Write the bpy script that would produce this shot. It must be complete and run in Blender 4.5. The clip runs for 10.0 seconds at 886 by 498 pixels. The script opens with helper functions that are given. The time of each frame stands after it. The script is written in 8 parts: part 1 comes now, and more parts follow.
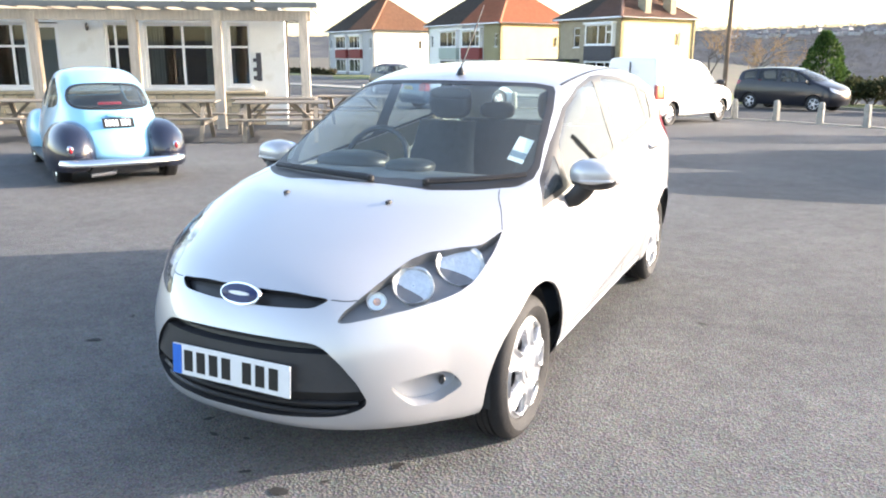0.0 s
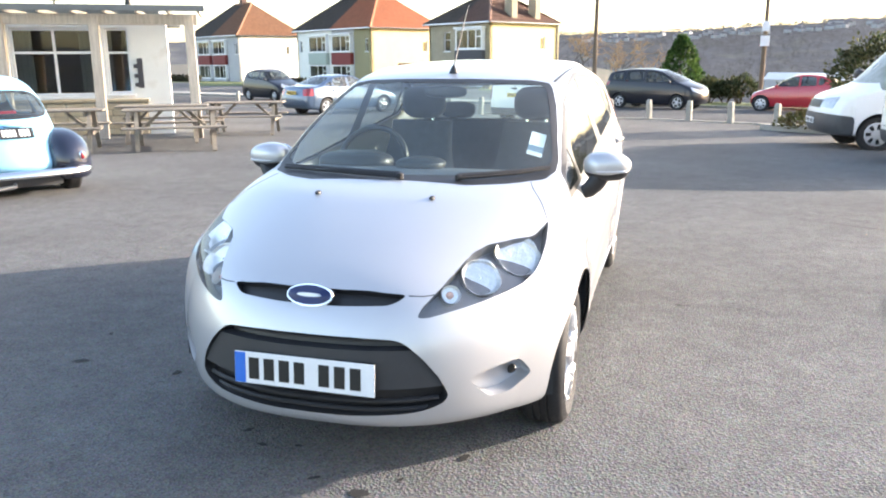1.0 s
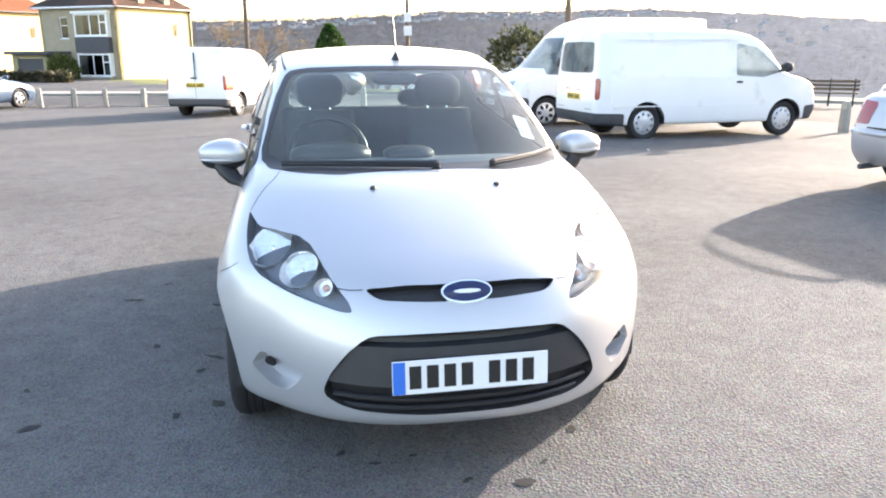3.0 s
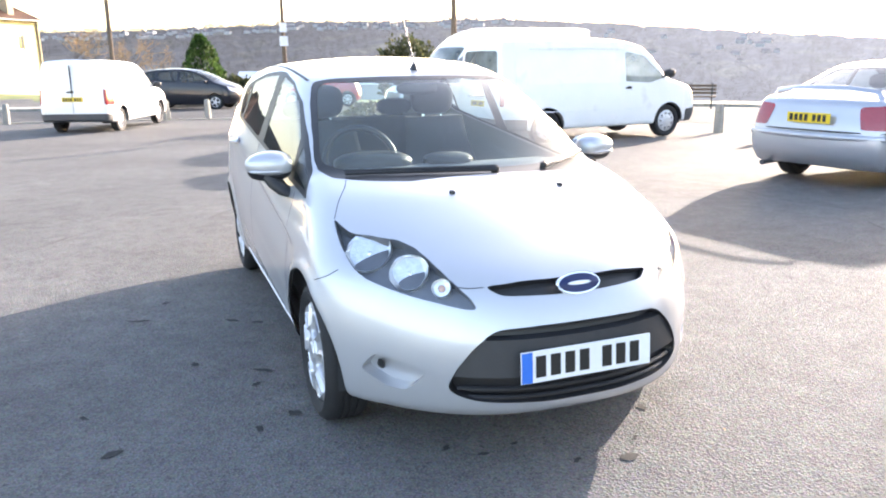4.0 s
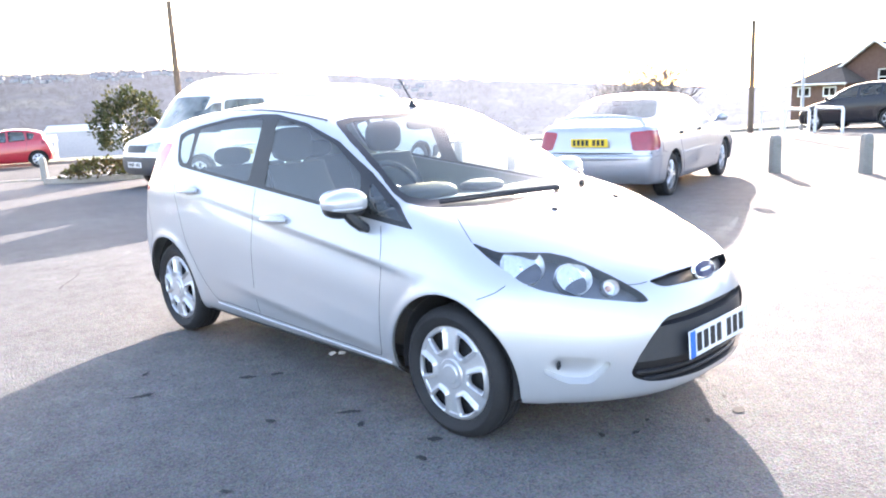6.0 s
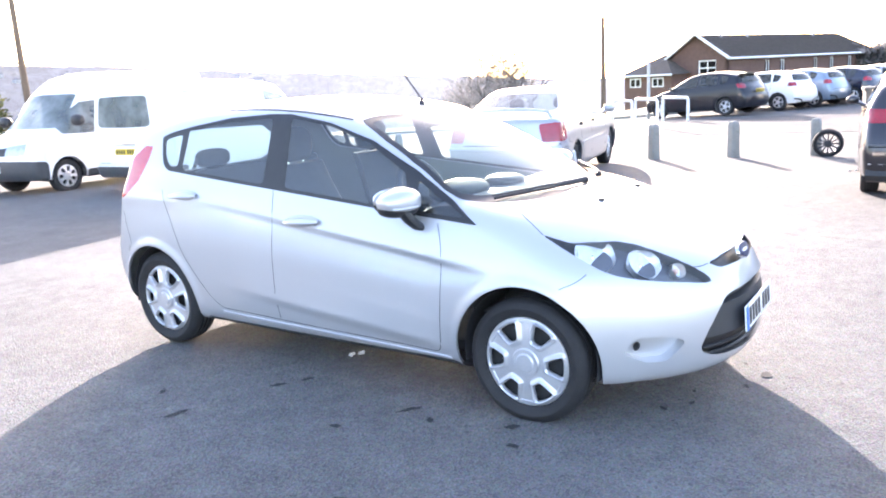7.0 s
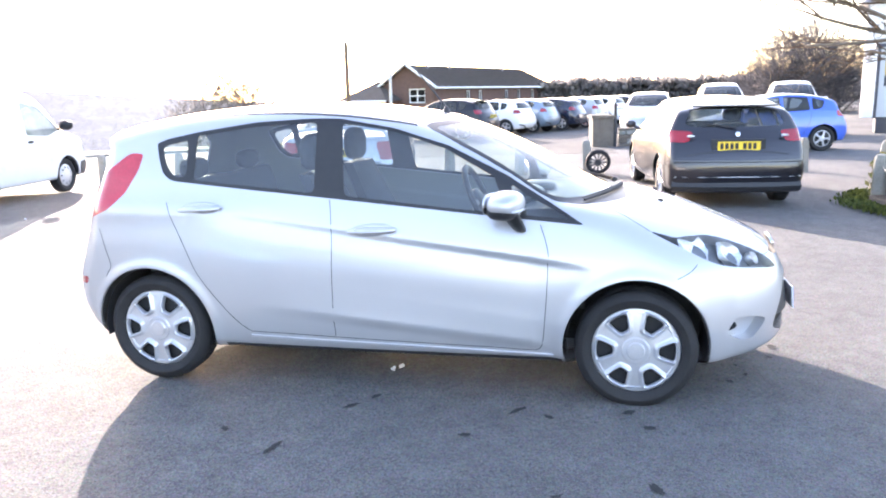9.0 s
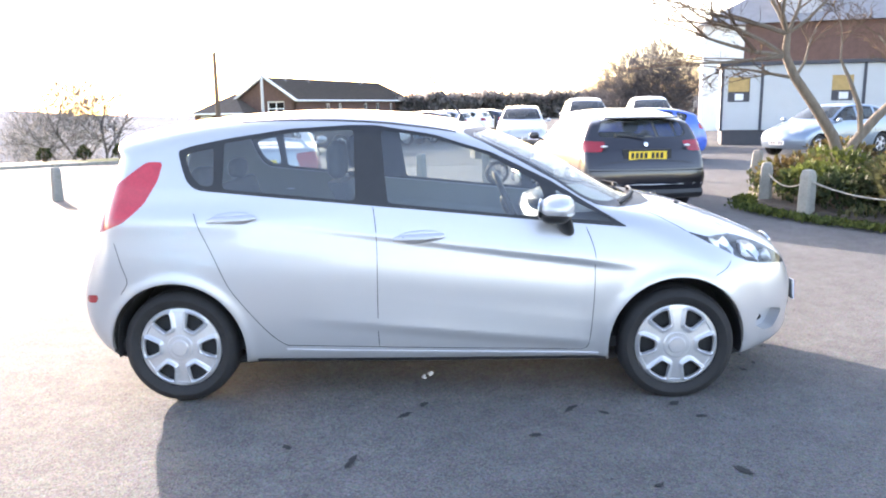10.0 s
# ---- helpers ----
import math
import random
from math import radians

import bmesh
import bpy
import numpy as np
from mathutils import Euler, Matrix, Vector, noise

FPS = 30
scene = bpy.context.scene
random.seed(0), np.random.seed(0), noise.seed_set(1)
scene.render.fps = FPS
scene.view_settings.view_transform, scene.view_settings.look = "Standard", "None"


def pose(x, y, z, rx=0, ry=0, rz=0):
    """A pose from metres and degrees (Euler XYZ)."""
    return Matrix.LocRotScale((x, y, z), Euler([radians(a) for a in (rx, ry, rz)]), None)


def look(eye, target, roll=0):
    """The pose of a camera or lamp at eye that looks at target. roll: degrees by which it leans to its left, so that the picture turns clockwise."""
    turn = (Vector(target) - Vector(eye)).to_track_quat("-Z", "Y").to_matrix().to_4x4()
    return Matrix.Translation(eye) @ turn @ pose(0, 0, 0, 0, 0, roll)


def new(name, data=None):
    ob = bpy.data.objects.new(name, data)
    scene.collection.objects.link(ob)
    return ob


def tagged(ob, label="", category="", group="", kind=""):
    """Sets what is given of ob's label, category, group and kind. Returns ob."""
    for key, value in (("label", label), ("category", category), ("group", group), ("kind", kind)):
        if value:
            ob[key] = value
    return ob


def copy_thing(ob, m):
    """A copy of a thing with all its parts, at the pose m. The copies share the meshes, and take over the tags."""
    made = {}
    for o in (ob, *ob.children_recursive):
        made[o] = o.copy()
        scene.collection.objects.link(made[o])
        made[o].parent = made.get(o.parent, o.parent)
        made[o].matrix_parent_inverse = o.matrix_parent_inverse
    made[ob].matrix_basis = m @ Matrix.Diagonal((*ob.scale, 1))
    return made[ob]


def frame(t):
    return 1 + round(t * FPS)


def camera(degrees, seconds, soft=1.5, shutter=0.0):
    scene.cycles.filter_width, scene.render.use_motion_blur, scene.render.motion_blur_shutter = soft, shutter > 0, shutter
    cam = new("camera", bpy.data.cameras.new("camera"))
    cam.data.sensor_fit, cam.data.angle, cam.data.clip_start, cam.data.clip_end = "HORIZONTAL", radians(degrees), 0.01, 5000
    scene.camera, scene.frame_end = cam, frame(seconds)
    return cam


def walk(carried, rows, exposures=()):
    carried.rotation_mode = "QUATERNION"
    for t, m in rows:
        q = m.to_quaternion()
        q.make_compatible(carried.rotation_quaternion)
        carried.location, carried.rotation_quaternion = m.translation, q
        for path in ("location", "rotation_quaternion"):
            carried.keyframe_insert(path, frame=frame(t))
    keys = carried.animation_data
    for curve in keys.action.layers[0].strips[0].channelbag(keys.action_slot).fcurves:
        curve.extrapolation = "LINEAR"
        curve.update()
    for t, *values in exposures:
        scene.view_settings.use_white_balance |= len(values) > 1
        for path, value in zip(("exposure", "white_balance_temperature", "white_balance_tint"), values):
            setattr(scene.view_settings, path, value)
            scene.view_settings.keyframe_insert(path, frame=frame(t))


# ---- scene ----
cam = camera(59.9, 10.0, 2.0)
PATH = [
    (0, (1.746, -3.949, 1.47), (0.897, -2.204, 0.984), 0.2),
    (0.5, (1.466, -4.146, 1.466), (0.792, -2.323, 0.993), -0.6),
    (1, (1.134, -4.237, 1.439), (0.59, -2.372, 0.965), -0.3),
    (1.5, (0.767, -4.289, 1.444), (0.398, -2.379, 0.98), 0.1),
    (2, (0.323, -4.406, 1.44), (0.174, -2.472, 0.952), -0.4),
    (2.5, (-0.101, -4.375, 1.424), (-0.01, -2.433, 0.954), -0.4),
    (2.7, (-0.276, -4.339, 1.429), (-0.06, -2.414, 0.934), -0.3),
    (4, (-1.361, -4.212, 1.445), (-0.67, -2.399, 0.96), -0.7),
    (4.5, (-1.841, -4.13, 1.456), (-0.943, -2.4, 1.006), -1.5),
    (5, (-2.199, -3.918, 1.442), (-1.152, -2.267, 1.019), -2.0),
    (5.5, (-2.57, -3.68, 1.451), (-1.371, -2.134, 1.04), -1.7),
    (5.7, (-2.75, -3.605, 1.429), (-1.477, -2.116, 1.026), -2.3),
    (6.8, (-3.488, -2.896, 1.487), (-1.914, -1.731, 1.082), -2.4),
    (7, (-3.633, -2.762, 1.502), (-2.017, -1.664, 1.076), -3.1),
    (7.5, (-3.853, -2.371, 1.476), (-2.134, -1.425, 1.088), -2.7),
    (8, (-4.092, -1.959, 1.473), (-2.279, -1.204, 1.097), -2.2),
    (8.5, (-4.293, -1.534, 1.481), (-2.422, -0.938, 1.103), -2.0),
    (9, (-4.372, -1.087, 1.481), (-2.454, -0.678, 1.087), -1.3),
    (9.5, (-4.522, -0.615, 1.499), (-2.574, -0.374, 1.112), -1.3),
    (10, (-4.502, -0.157, 1.465), (-2.537, -0.12, 1.098), -0.9),
]
EXPOSURES = [(0, 2.3, 7000, 16), (2.5, 2.43, 7100, 17), (4.5, 2.7, 6950, 20), (5.5, 2.9, 6800, 21), (7.5, 3.05, 6650, 24), (9, 3.0, 6850, 24), (10, 2.78, 7050, 23)]
walk(cam, [(t, look(eye, target, roll)) for t, eye, target, roll in PATH], EXPOSURES)


# ---- sky, sun ----
SUN_AZ, SUN_EL = 56.5, 15.0  # azimuth from +y towards +x
world = bpy.data.worlds.new("World")
scene.world = world
world.use_nodes = True
wn = world.node_tree
sky = wn.nodes.new("ShaderNodeTexSky")
sky.sky_type = "NISHITA"
sky.sun_disc = False
sky.sun_elevation, sky.sun_rotation = radians(SUN_EL), radians(SUN_AZ)
sky.air_density, sky.dust_density, sky.ozone_density = 1.0, 1.6, 1.0
wn.links.new(sky.outputs[0], wn.nodes["Background"].inputs[0])
wn.nodes["Background"].inputs[1].default_value = 0.15
sun = new("sun", bpy.data.lights.new("sun", "SUN"))
sun.data.energy, sun.data.angle, sun.data.color = 3.0, radians(0.6), (1.0, 0.95, 0.86)
a, e = radians(SUN_AZ), radians(SUN_EL)
sun.matrix_world = look((60 * math.sin(a) * math.cos(e), 60 * math.cos(a) * math.cos(e), 60 * math.sin(e)), (0, 0, 0))


# ---- materials ----
def mat(name, color, rough=0.5, metal=0.0, vary=0.15, scale=6.0, fine=60.0, bump=0.0, coat=0.0, spec=0.5, per=0.0, stretch=(1, 1, 1), second=None, second_at=0.55):
    """A surface with two scales of variation; second: a stain colour that shows where coarse noise passes second_at; per: change from object to object."""
    m = bpy.data.materials.new(name)
    m.use_nodes = True
    n, l = m.node_tree.nodes, m.node_tree.links
    b = n["Principled BSDF"]
    co = n.new("ShaderNodeTexCoord")
    mp = n.new("ShaderNodeMapping")
    mp.inputs["Scale"].default_value = stretch
    l.new(co.outputs["Object"], mp.inputs[0])
    big, small = n.new("ShaderNodeTexNoise"), n.new("ShaderNodeTexNoise")
    for t, s, d in ((big, scale, 4), (small, fine, 3)):
        t.inputs["Scale"].default_value, t.inputs["Detail"].default_value = s, d
        l.new(mp.outputs[0], t.inputs[0])
    add = n.new("ShaderNodeMath")
    add.operation = "ADD"
    l.new(big.outputs[0], add.inputs[0]), l.new(small.outputs[0], add.inputs[1])
    ramp = n.new("ShaderNodeMapRange")
    for k, v in zip(("From Min", "From Max", "To Min", "To Max"), (0.6, 1.4, 1 - vary, 1 + vary)):
        ramp.inputs[k].default_value = v
    l.new(add.outputs[0], ramp.inputs[0])
    mul = n.new("ShaderNodeVectorMath")
    mul.operation = "SCALE"
    l.new(ramp.outputs[0], mul.inputs["Scale"])
    mul.inputs[0].default_value = color
    if second:
        mix = n.new("ShaderNodeMix")
        mix.data_type = "RGBA"
        step = n.new("ShaderNodeMapRange")
        for k, v in zip(("From Min", "From Max", "To Min", "To Max"), (second_at - 0.06, second_at + 0.06, 0, 1)):
            step.inputs[k].default_value = v
        l.new(big.outputs[0], step.inputs[0]), l.new(step.outputs[0], mix.inputs[0])
        mix.inputs[6].default_value, mix.inputs[7].default_value = (*color, 1), (*second, 1)
        l.new(mix.outputs[2], mul.inputs[0])
    last = mul.outputs[0]
    if per:
        info, pr, pm = n.new("ShaderNodeObjectInfo"), n.new("ShaderNodeMapRange"), n.new("ShaderNodeVectorMath")
        pm.operation = "SCALE"
        pr.inputs["To Min"].default_value, pr.inputs["To Max"].default_value = 1 - per, 1 + per
        l.new(info.outputs["Random"], pr.inputs[0]), l.new(pr.outputs[0], pm.inputs["Scale"]), l.new(last, pm.inputs[0])
        last = pm.outputs[0]
    l.new(last, b.inputs["Base Color"])
    b.inputs["Roughness"].default_value, b.inputs["Metallic"].default_value = rough, metal
    b.inputs["Coat Weight"].default_value, b.inputs["Coat Roughness"].default_value = coat, 0.04
    b.inputs["Specular IOR Level"].default_value = spec
    if bump:
        bp = n.new("ShaderNodeBump")
        bp.inputs["Strength"].default_value, bp.inputs["Distance"].default_value = bump, 0.01
        l.new(add.outputs[0], bp.inputs["Height"]), l.new(bp.outputs[0], b.inputs["Normal"])
    return m


def glass(name, tint, gloss=0.02, mirror=1.45, dust_sky=0.0):
    """A clear pane: light passes with a tint, the surface mirrors by Fresnel, and a pale film scatters a little: dusty
    glass, and painted-in sky on van panes.
    """
    m = bpy.data.materials.new(name)
    m.use_nodes = True
    n, l = m.node_tree.nodes, m.node_tree.links
    n.remove(n["Principled BSDF"])
    f, t, g, x = n.new("ShaderNodeLayerWeight"), n.new("ShaderNodeBsdfTransparent"), n.new("ShaderNodeBsdfGlossy"), n.new("ShaderNodeMixShader")
    f.inputs[0].default_value = 0.5
    f0 = ((mirror - 1) / (mirror + 1)) ** 2
    rise, gain = n.new("ShaderNodeMath"), n.new("ShaderNodeMath")
    rise.operation, gain.operation = "POWER", "MULTIPLY_ADD"
    rise.inputs[1].default_value, gain.inputs[1].default_value, gain.inputs[2].default_value = 5.0, 1 - f0, f0
    l.new(f.outputs["Facing"], rise.inputs[0]), l.new(rise.outputs[0], gain.inputs[0])
    t.inputs[0].default_value = (*tint, 1)
    g.inputs["Roughness"].default_value = gloss
    l.new(gain.outputs[0], x.inputs[0]), l.new(t.outputs[0], x.inputs[1]), l.new(g.outputs[0], x.inputs[2])
    last = x
    if dust_sky:
        film, both, add = n.new("ShaderNodeBsdfDiffuse"), n.new("ShaderNodeBsdfTranslucent"), n.new("ShaderNodeMixShader")
        for k in (film, both):
            k.inputs[0].default_value = (0.7, 0.78, 0.8, 1)
        l.new(film.outputs[0], add.inputs[1]), l.new(both.outputs[0], add.inputs[2])
        add.inputs[0].default_value = 0.35
        co, spots, amount = n.new("ShaderNodeTexCoord"), n.new("ShaderNodeTexNoise"), n.new("ShaderNodeMapRange")
        spots.inputs["Scale"].default_value, spots.inputs["Detail"].default_value = 3.0, 5
        l.new(co.outputs["Object"], spots.inputs[0]), l.new(spots.outputs[0], amount.inputs[0])
        for k, v in zip(("From Min", "From Max", "To Min", "To Max"), (0.3, 0.7, dust_sky * 0.6, dust_sky * 1.4)):
            amount.inputs[k].default_value = v
        last = n.new("ShaderNodeMixShader")
        l.new(amount.outputs[0], last.inputs[0]), l.new(x.outputs[0], last.inputs[1]), l.new(add.outputs[0], last.inputs[2])
    l.new(last.outputs[0], n["Material Output"].inputs[0])
    return m


def let_through(m, share=0.5):
    """Thin twigs and leaves: part of the light passes to the other side."""
    n, l = m.node_tree.nodes, m.node_tree.links
    b, out = n["Principled BSDF"], n["Material Output"]
    t, x = n.new("ShaderNodeBsdfTranslucent"), n.new("ShaderNodeMixShader")
    l.new(b.inputs["Base Color"].links[0].from_socket, t.inputs[0])
    x.inputs[0].default_value = share
    b.inputs["Specular IOR Level"].default_value = 0.15
    l.new(b.outputs[0], x.inputs[1]), l.new(t.outputs[0], x.inputs[2]), l.new(x.outputs[0], out.inputs[0])
    return m


def paint(name, color, metal=0.0, rough=0.35):
    return mat(name, color, rough, metal, 0.025, 3, 400, 0.0, 1.0)


SILVER = paint("silver_paint", (0.50, 0.51, 0.535), 0.5, 0.38)
GREYSILVER = paint("grey_silver_paint", (0.42, 0.43, 0.47), 0.55, 0.36)
WHITE_PAINT = mat("white_paint", (0.8, 0.8, 0.8), 0.35, 0, 0.05, 2.0, 60, 0, 0.6, second=(0.68, 0.67, 0.64), second_at=0.66)
PALE_BLUE = paint("pale_blue_paint", (0.26, 0.58, 0.82), 0, 0.3)
NAVY = paint("navy_paint", (0.012, 0.016, 0.035), 0.2, 0.25)
BLACK_PAINT = mat("black_paint", (0.009, 0.01, 0.016), 0.3, 0, 0.025, 3, 400, 0.0, 0.45, 0.3)
DARK_GREY_PAINT = paint("dark_grey_paint", (0.011, 0.0105, 0.016), 0.2, 0.28)
RED_PAINT = paint("red_paint", (0.42, 0.018, 0.03), 0.1, 0.3)
STEEL_BLUE = paint("steel_blue_paint", (0.055, 0.10, 0.175), 0.5, 0.35)
ICE_BLUE = paint("ice_blue_paint", (0.2, 0.26, 0.33), 0.5, 0.35)
ROYAL_BLUE = paint("royal_blue_paint", (0.04, 0.13, 0.6), 0.2, 0.3)
TRIM = mat("black_plastic", (0.018, 0.018, 0.02), 0.45, 0, 0.2, 20, 200, 0.05)
GREY_TRIM = mat("grey_plastic", (0.055, 0.058, 0.065), 0.5, 0, 0.15, 20, 200, 0.05)
DARK_TRIM = mat("charcoal_plastic", (0.028, 0.029, 0.033), 0.5, 0, 0.15, 20, 200, 0.05)
LAMP_GREY = mat("lamp_housing_grey", (0.15, 0.155, 0.17), 0.3, 0.5, 0.1)
DASH = mat("dashboard_plastic", (0.09, 0.095, 0.1), 0.6, 0, 0.15, 20, 200, 0.1)
RUBBER = mat("tyre_rubber", (0.015, 0.015, 0.017), 0.75, 0, 0.3, 12, 150, 0.2)
INSIDE = mat("dark_lining", (0.03, 0.031, 0.034), 0.85, 0, 0.2, 20, 200, 0.1)
FABRIC = mat("seat_fabric", (0.06, 0.063, 0.07), 0.95, 0, 0.25, 30, 400, 0.2)
PALE_TRIM = mat("pale_headlining", (0.25, 0.255, 0.255), 0.9, 0, 0.06)
ALLOY = mat("silver_wheel_trim", (0.58, 0.59, 0.62), 0.35, 0.6, 0.06, 15, 90, 0, 0.3)
CHROME = mat("chrome", (0.8, 0.8, 0.8), 0.08, 1.0, 0.03)
PANE = glass("car_glass", (0.84, 0.96, 0.95), 0.01, 1.6, 0.07)
SIDE_PANE = glass("side_glass", (0.72, 0.8, 0.81), 0.01, 2.0, 0.02)
DARK_PANE = glass("dark_glass", (0.32, 0.36, 0.37), 0.02, 1.55, 0.04)
# thick pale film stands in for sky showing in the van panes
VAN_PANE = glass("van_glass", (0.6, 0.68, 0.72), 0.02, 1.35, 0.3)
LENS = glass("clear_lens", (0.95, 0.97, 0.98), 0.02, 1.4, 0.012)
LAMP_PALE = mat("pale_lamp_glass", (0.5, 0.52, 0.55), 0.12, 0.4, 0.3, 14, 60, 0, 1.0)
REFLECTOR = mat("lamp_reflector", (0.8, 0.8, 0.79), 0.3, 1.0, 0.2, 40, 120, 0.3)
RED_LENS = mat("red_lens", (0.3, 0.012, 0.022), 0.12, 0, 0.15, 30, 90, 0, 0.8)
# brighter than RED_LENS: sun shining through is put into its colour
SUNLIT_RED = mat("sunlit_red_lens", (0.5, 0.02, 0.04), 0.12, 0, 0.15, 30, 90, 0, 0.8)
AMBER_LENS = mat("amber_lens", (0.7, 0.42, 0.34), 0.15, 0, 0.1, 30, 90, 0, 0.8)
YELLOW_PLATE = mat("yellow_plate", (0.75, 0.52, 0.03), 0.4, 0, 0.05)
WHITE_PLATE = mat("white_plate", (0.78, 0.79, 0.8), 0.35, 0, 0.03)
BLUE_BAND = mat("blue_band", (0.02, 0.16, 0.62), 0.4, 0, 0.05)
BADGE_BLUE = mat("badge_blue", (0.004, 0.013, 0.075), 0.35, 0.2, 0.05, coat=0.15)
INK = mat("black_ink", (0.012, 0.012, 0.012), 0.5, 0, 0.1)
PAPER = mat("white_paper", (0.75, 0.76, 0.78), 0.7, 0, 0.04)


# ---- building helpers ----
def thing(name, label, category, m=None, group="", kind=""):
    ob = new(name)
    ob.matrix_world = m or Matrix()
    return tagged(ob, label, category, group, kind)


def mesh_part(name, verts, faces, material, parent=None, label="", smooth=True, normals=None, flags=None):
    me = bpy.data.meshes.new(name)
    me.from_pydata(np.asarray(verts).tolist() if not isinstance(verts, list) else verts, [], np.asarray(faces).tolist() if not isinstance(faces, list) else faces)
    for k in material if isinstance(material, (list, tuple)) else (material,):
        me.materials.append(k)
    if flags is not None:
        me.polygons.foreach_set("material_index", np.asarray(flags, np.int32))
    me.polygons.foreach_set("use_smooth", np.full(len(me.polygons), smooth))
    if normals is not None:
        me.normals_split_custom_set_from_vertices(np.asarray(normals).tolist())
    ob = new(name, me)
    ob.parent = parent
    return tagged(ob, label)


def part(name, bm, material, parent=None, label="", smooth=False):
    """One bmesh as one mesh object under a thing or a part."""
    bmesh.ops.recalc_face_normals(bm, faces=bm.faces)
    me = bpy.data.meshes.new(name)
    bm.to_mesh(me)
    bm.free()
    for k in material if isinstance(material, (list, tuple)) else (material,):
        me.materials.append(k)
    if smooth:
        me.polygons.foreach_set("use_smooth", np.ones(len(me.polygons), bool))
        me.set_sharp_from_angle(angle=radians(38))
    ob = new(name, me)
    ob.parent = parent
    return tagged(ob, label)


def box(x0, x1, y0, y1, z0, z1, bevel=0.0, bm=None, m=None, seg=2):
    bm = bm or bmesh.new()
    t = bmesh.new()
    bmesh.ops.create_cube(t, size=1)
    for v in t.verts:
        v.co = Vector(((x0 + x1) / 2 + v.co.x * (x1 - x0), (y0 + y1) / 2 + v.co.y * (y1 - y0), (z0 + z1) / 2 + v.co.z * (z1 - z0)))
    if bevel:
        bmesh.ops.bevel(t, geom=list(t.edges), offset=bevel, segments=seg, profile=0.7, affect="EDGES")
    return merge(bm, t, m)


def merge(bm, t, m=None):
    keep = {v: bm.verts.new(m @ v.co if m else v.co) for v in t.verts}
    for f in t.faces:
        k = bm.faces.new([keep[v] for v in f.verts])
        k.smooth, k.material_index = f.smooth, f.material_index
    t.free()
    return bm


def lathe(profile, n=24, bm=None, m=None, closed=False):
    """Turns (radius, height) round z."""
    bm = bm or bmesh.new()
    t = bmesh.new()
    rings = [[t.verts.new((r * math.cos(2 * math.pi * i / n), r * math.sin(2 * math.pi * i / n), h)) for i in range(n)] for r, h in profile]
    pairs = list(zip(rings, rings[1:])) + ([(rings[-1], rings[0])] if closed else [])
    for a, b in pairs:
        for i in range(n):
            t.faces.new((a[i], a[(i + 1) % n], b[(i + 1) % n], b[i]))
    if not closed:
        for r in (rings[0], rings[-1]):
            t.faces.new(r)
    return merge(bm, t, m)


def tube(points, radius, n=8, bm=None, ends=True, flat=1.0):
    """A rod along the points; radius: one number or one for each point."""
    bm = bm or bmesh.new()
    pts = [Vector(p) for p in points]
    rad = radius if isinstance(radius, (list, tuple)) else [radius] * len(pts)
    side, rings = None, []
    for i, p in enumerate(pts):
        d = (pts[min(i + 1, len(pts) - 1)] - pts[max(i - 1, 0)]).normalized()
        if side is None:
            side = d.orthogonal().normalized()
        side = (side - d * side.dot(d)).normalized()
        up = d.cross(side)
        rings.append([bm.verts.new(p + rad[i] * (side * math.cos(2 * math.pi * k / n) + up * math.sin(2 * math.pi * k / n) * flat)) for k in range(n)])
    for a, b in zip(rings, rings[1:]):
        for k in range(n):
            bm.faces.new((a[k], a[(k + 1) % n], b[(k + 1) % n], b[k]))
    if ends:
        bm.faces.new(rings[0][::-1]), bm.faces.new(rings[-1])
    return bm


def prism(outline, depth, bm=None, m=None, bevel=0.0):
    """An outline in x, y pushed up by depth."""
    t = bmesh.new()
    f = t.faces.new([t.verts.new((x, y, 0)) for x, y in outline])
    r = bmesh.ops.extrude_face_region(t, geom=[f])
    for v in r["geom"]:
        if isinstance(v, bmesh.types.BMVert):
            v.co.z += depth
    if bevel:
        bmesh.ops.bevel(t, geom=list(t.edges), offset=bevel, segments=1, affect="EDGES")
    return merge(bm or bmesh.new(), t, m)


def ease(v):
    return math.log1p(math.exp(v * 1.2)) / 1.2 if v < 20 else v


def ground_z(x, y):
    """The car park falls gently towards the road and the far lot."""
    side = 0.008 + 0.009 * min(max((y - 5) / 8, 0), 1)
    return -0.019 * ease(min(y, 34) - 1.5) - side * ease(min(x, 32) - 3.5)


def heading(x, y, az, z=None):
    """A pose on the ground for a thing whose front is -y, facing the azimuth az (from +y towards +x)."""
    return pose(x, y, ground_z(x, y) if z is None else z, 0, 0, 180 - az)


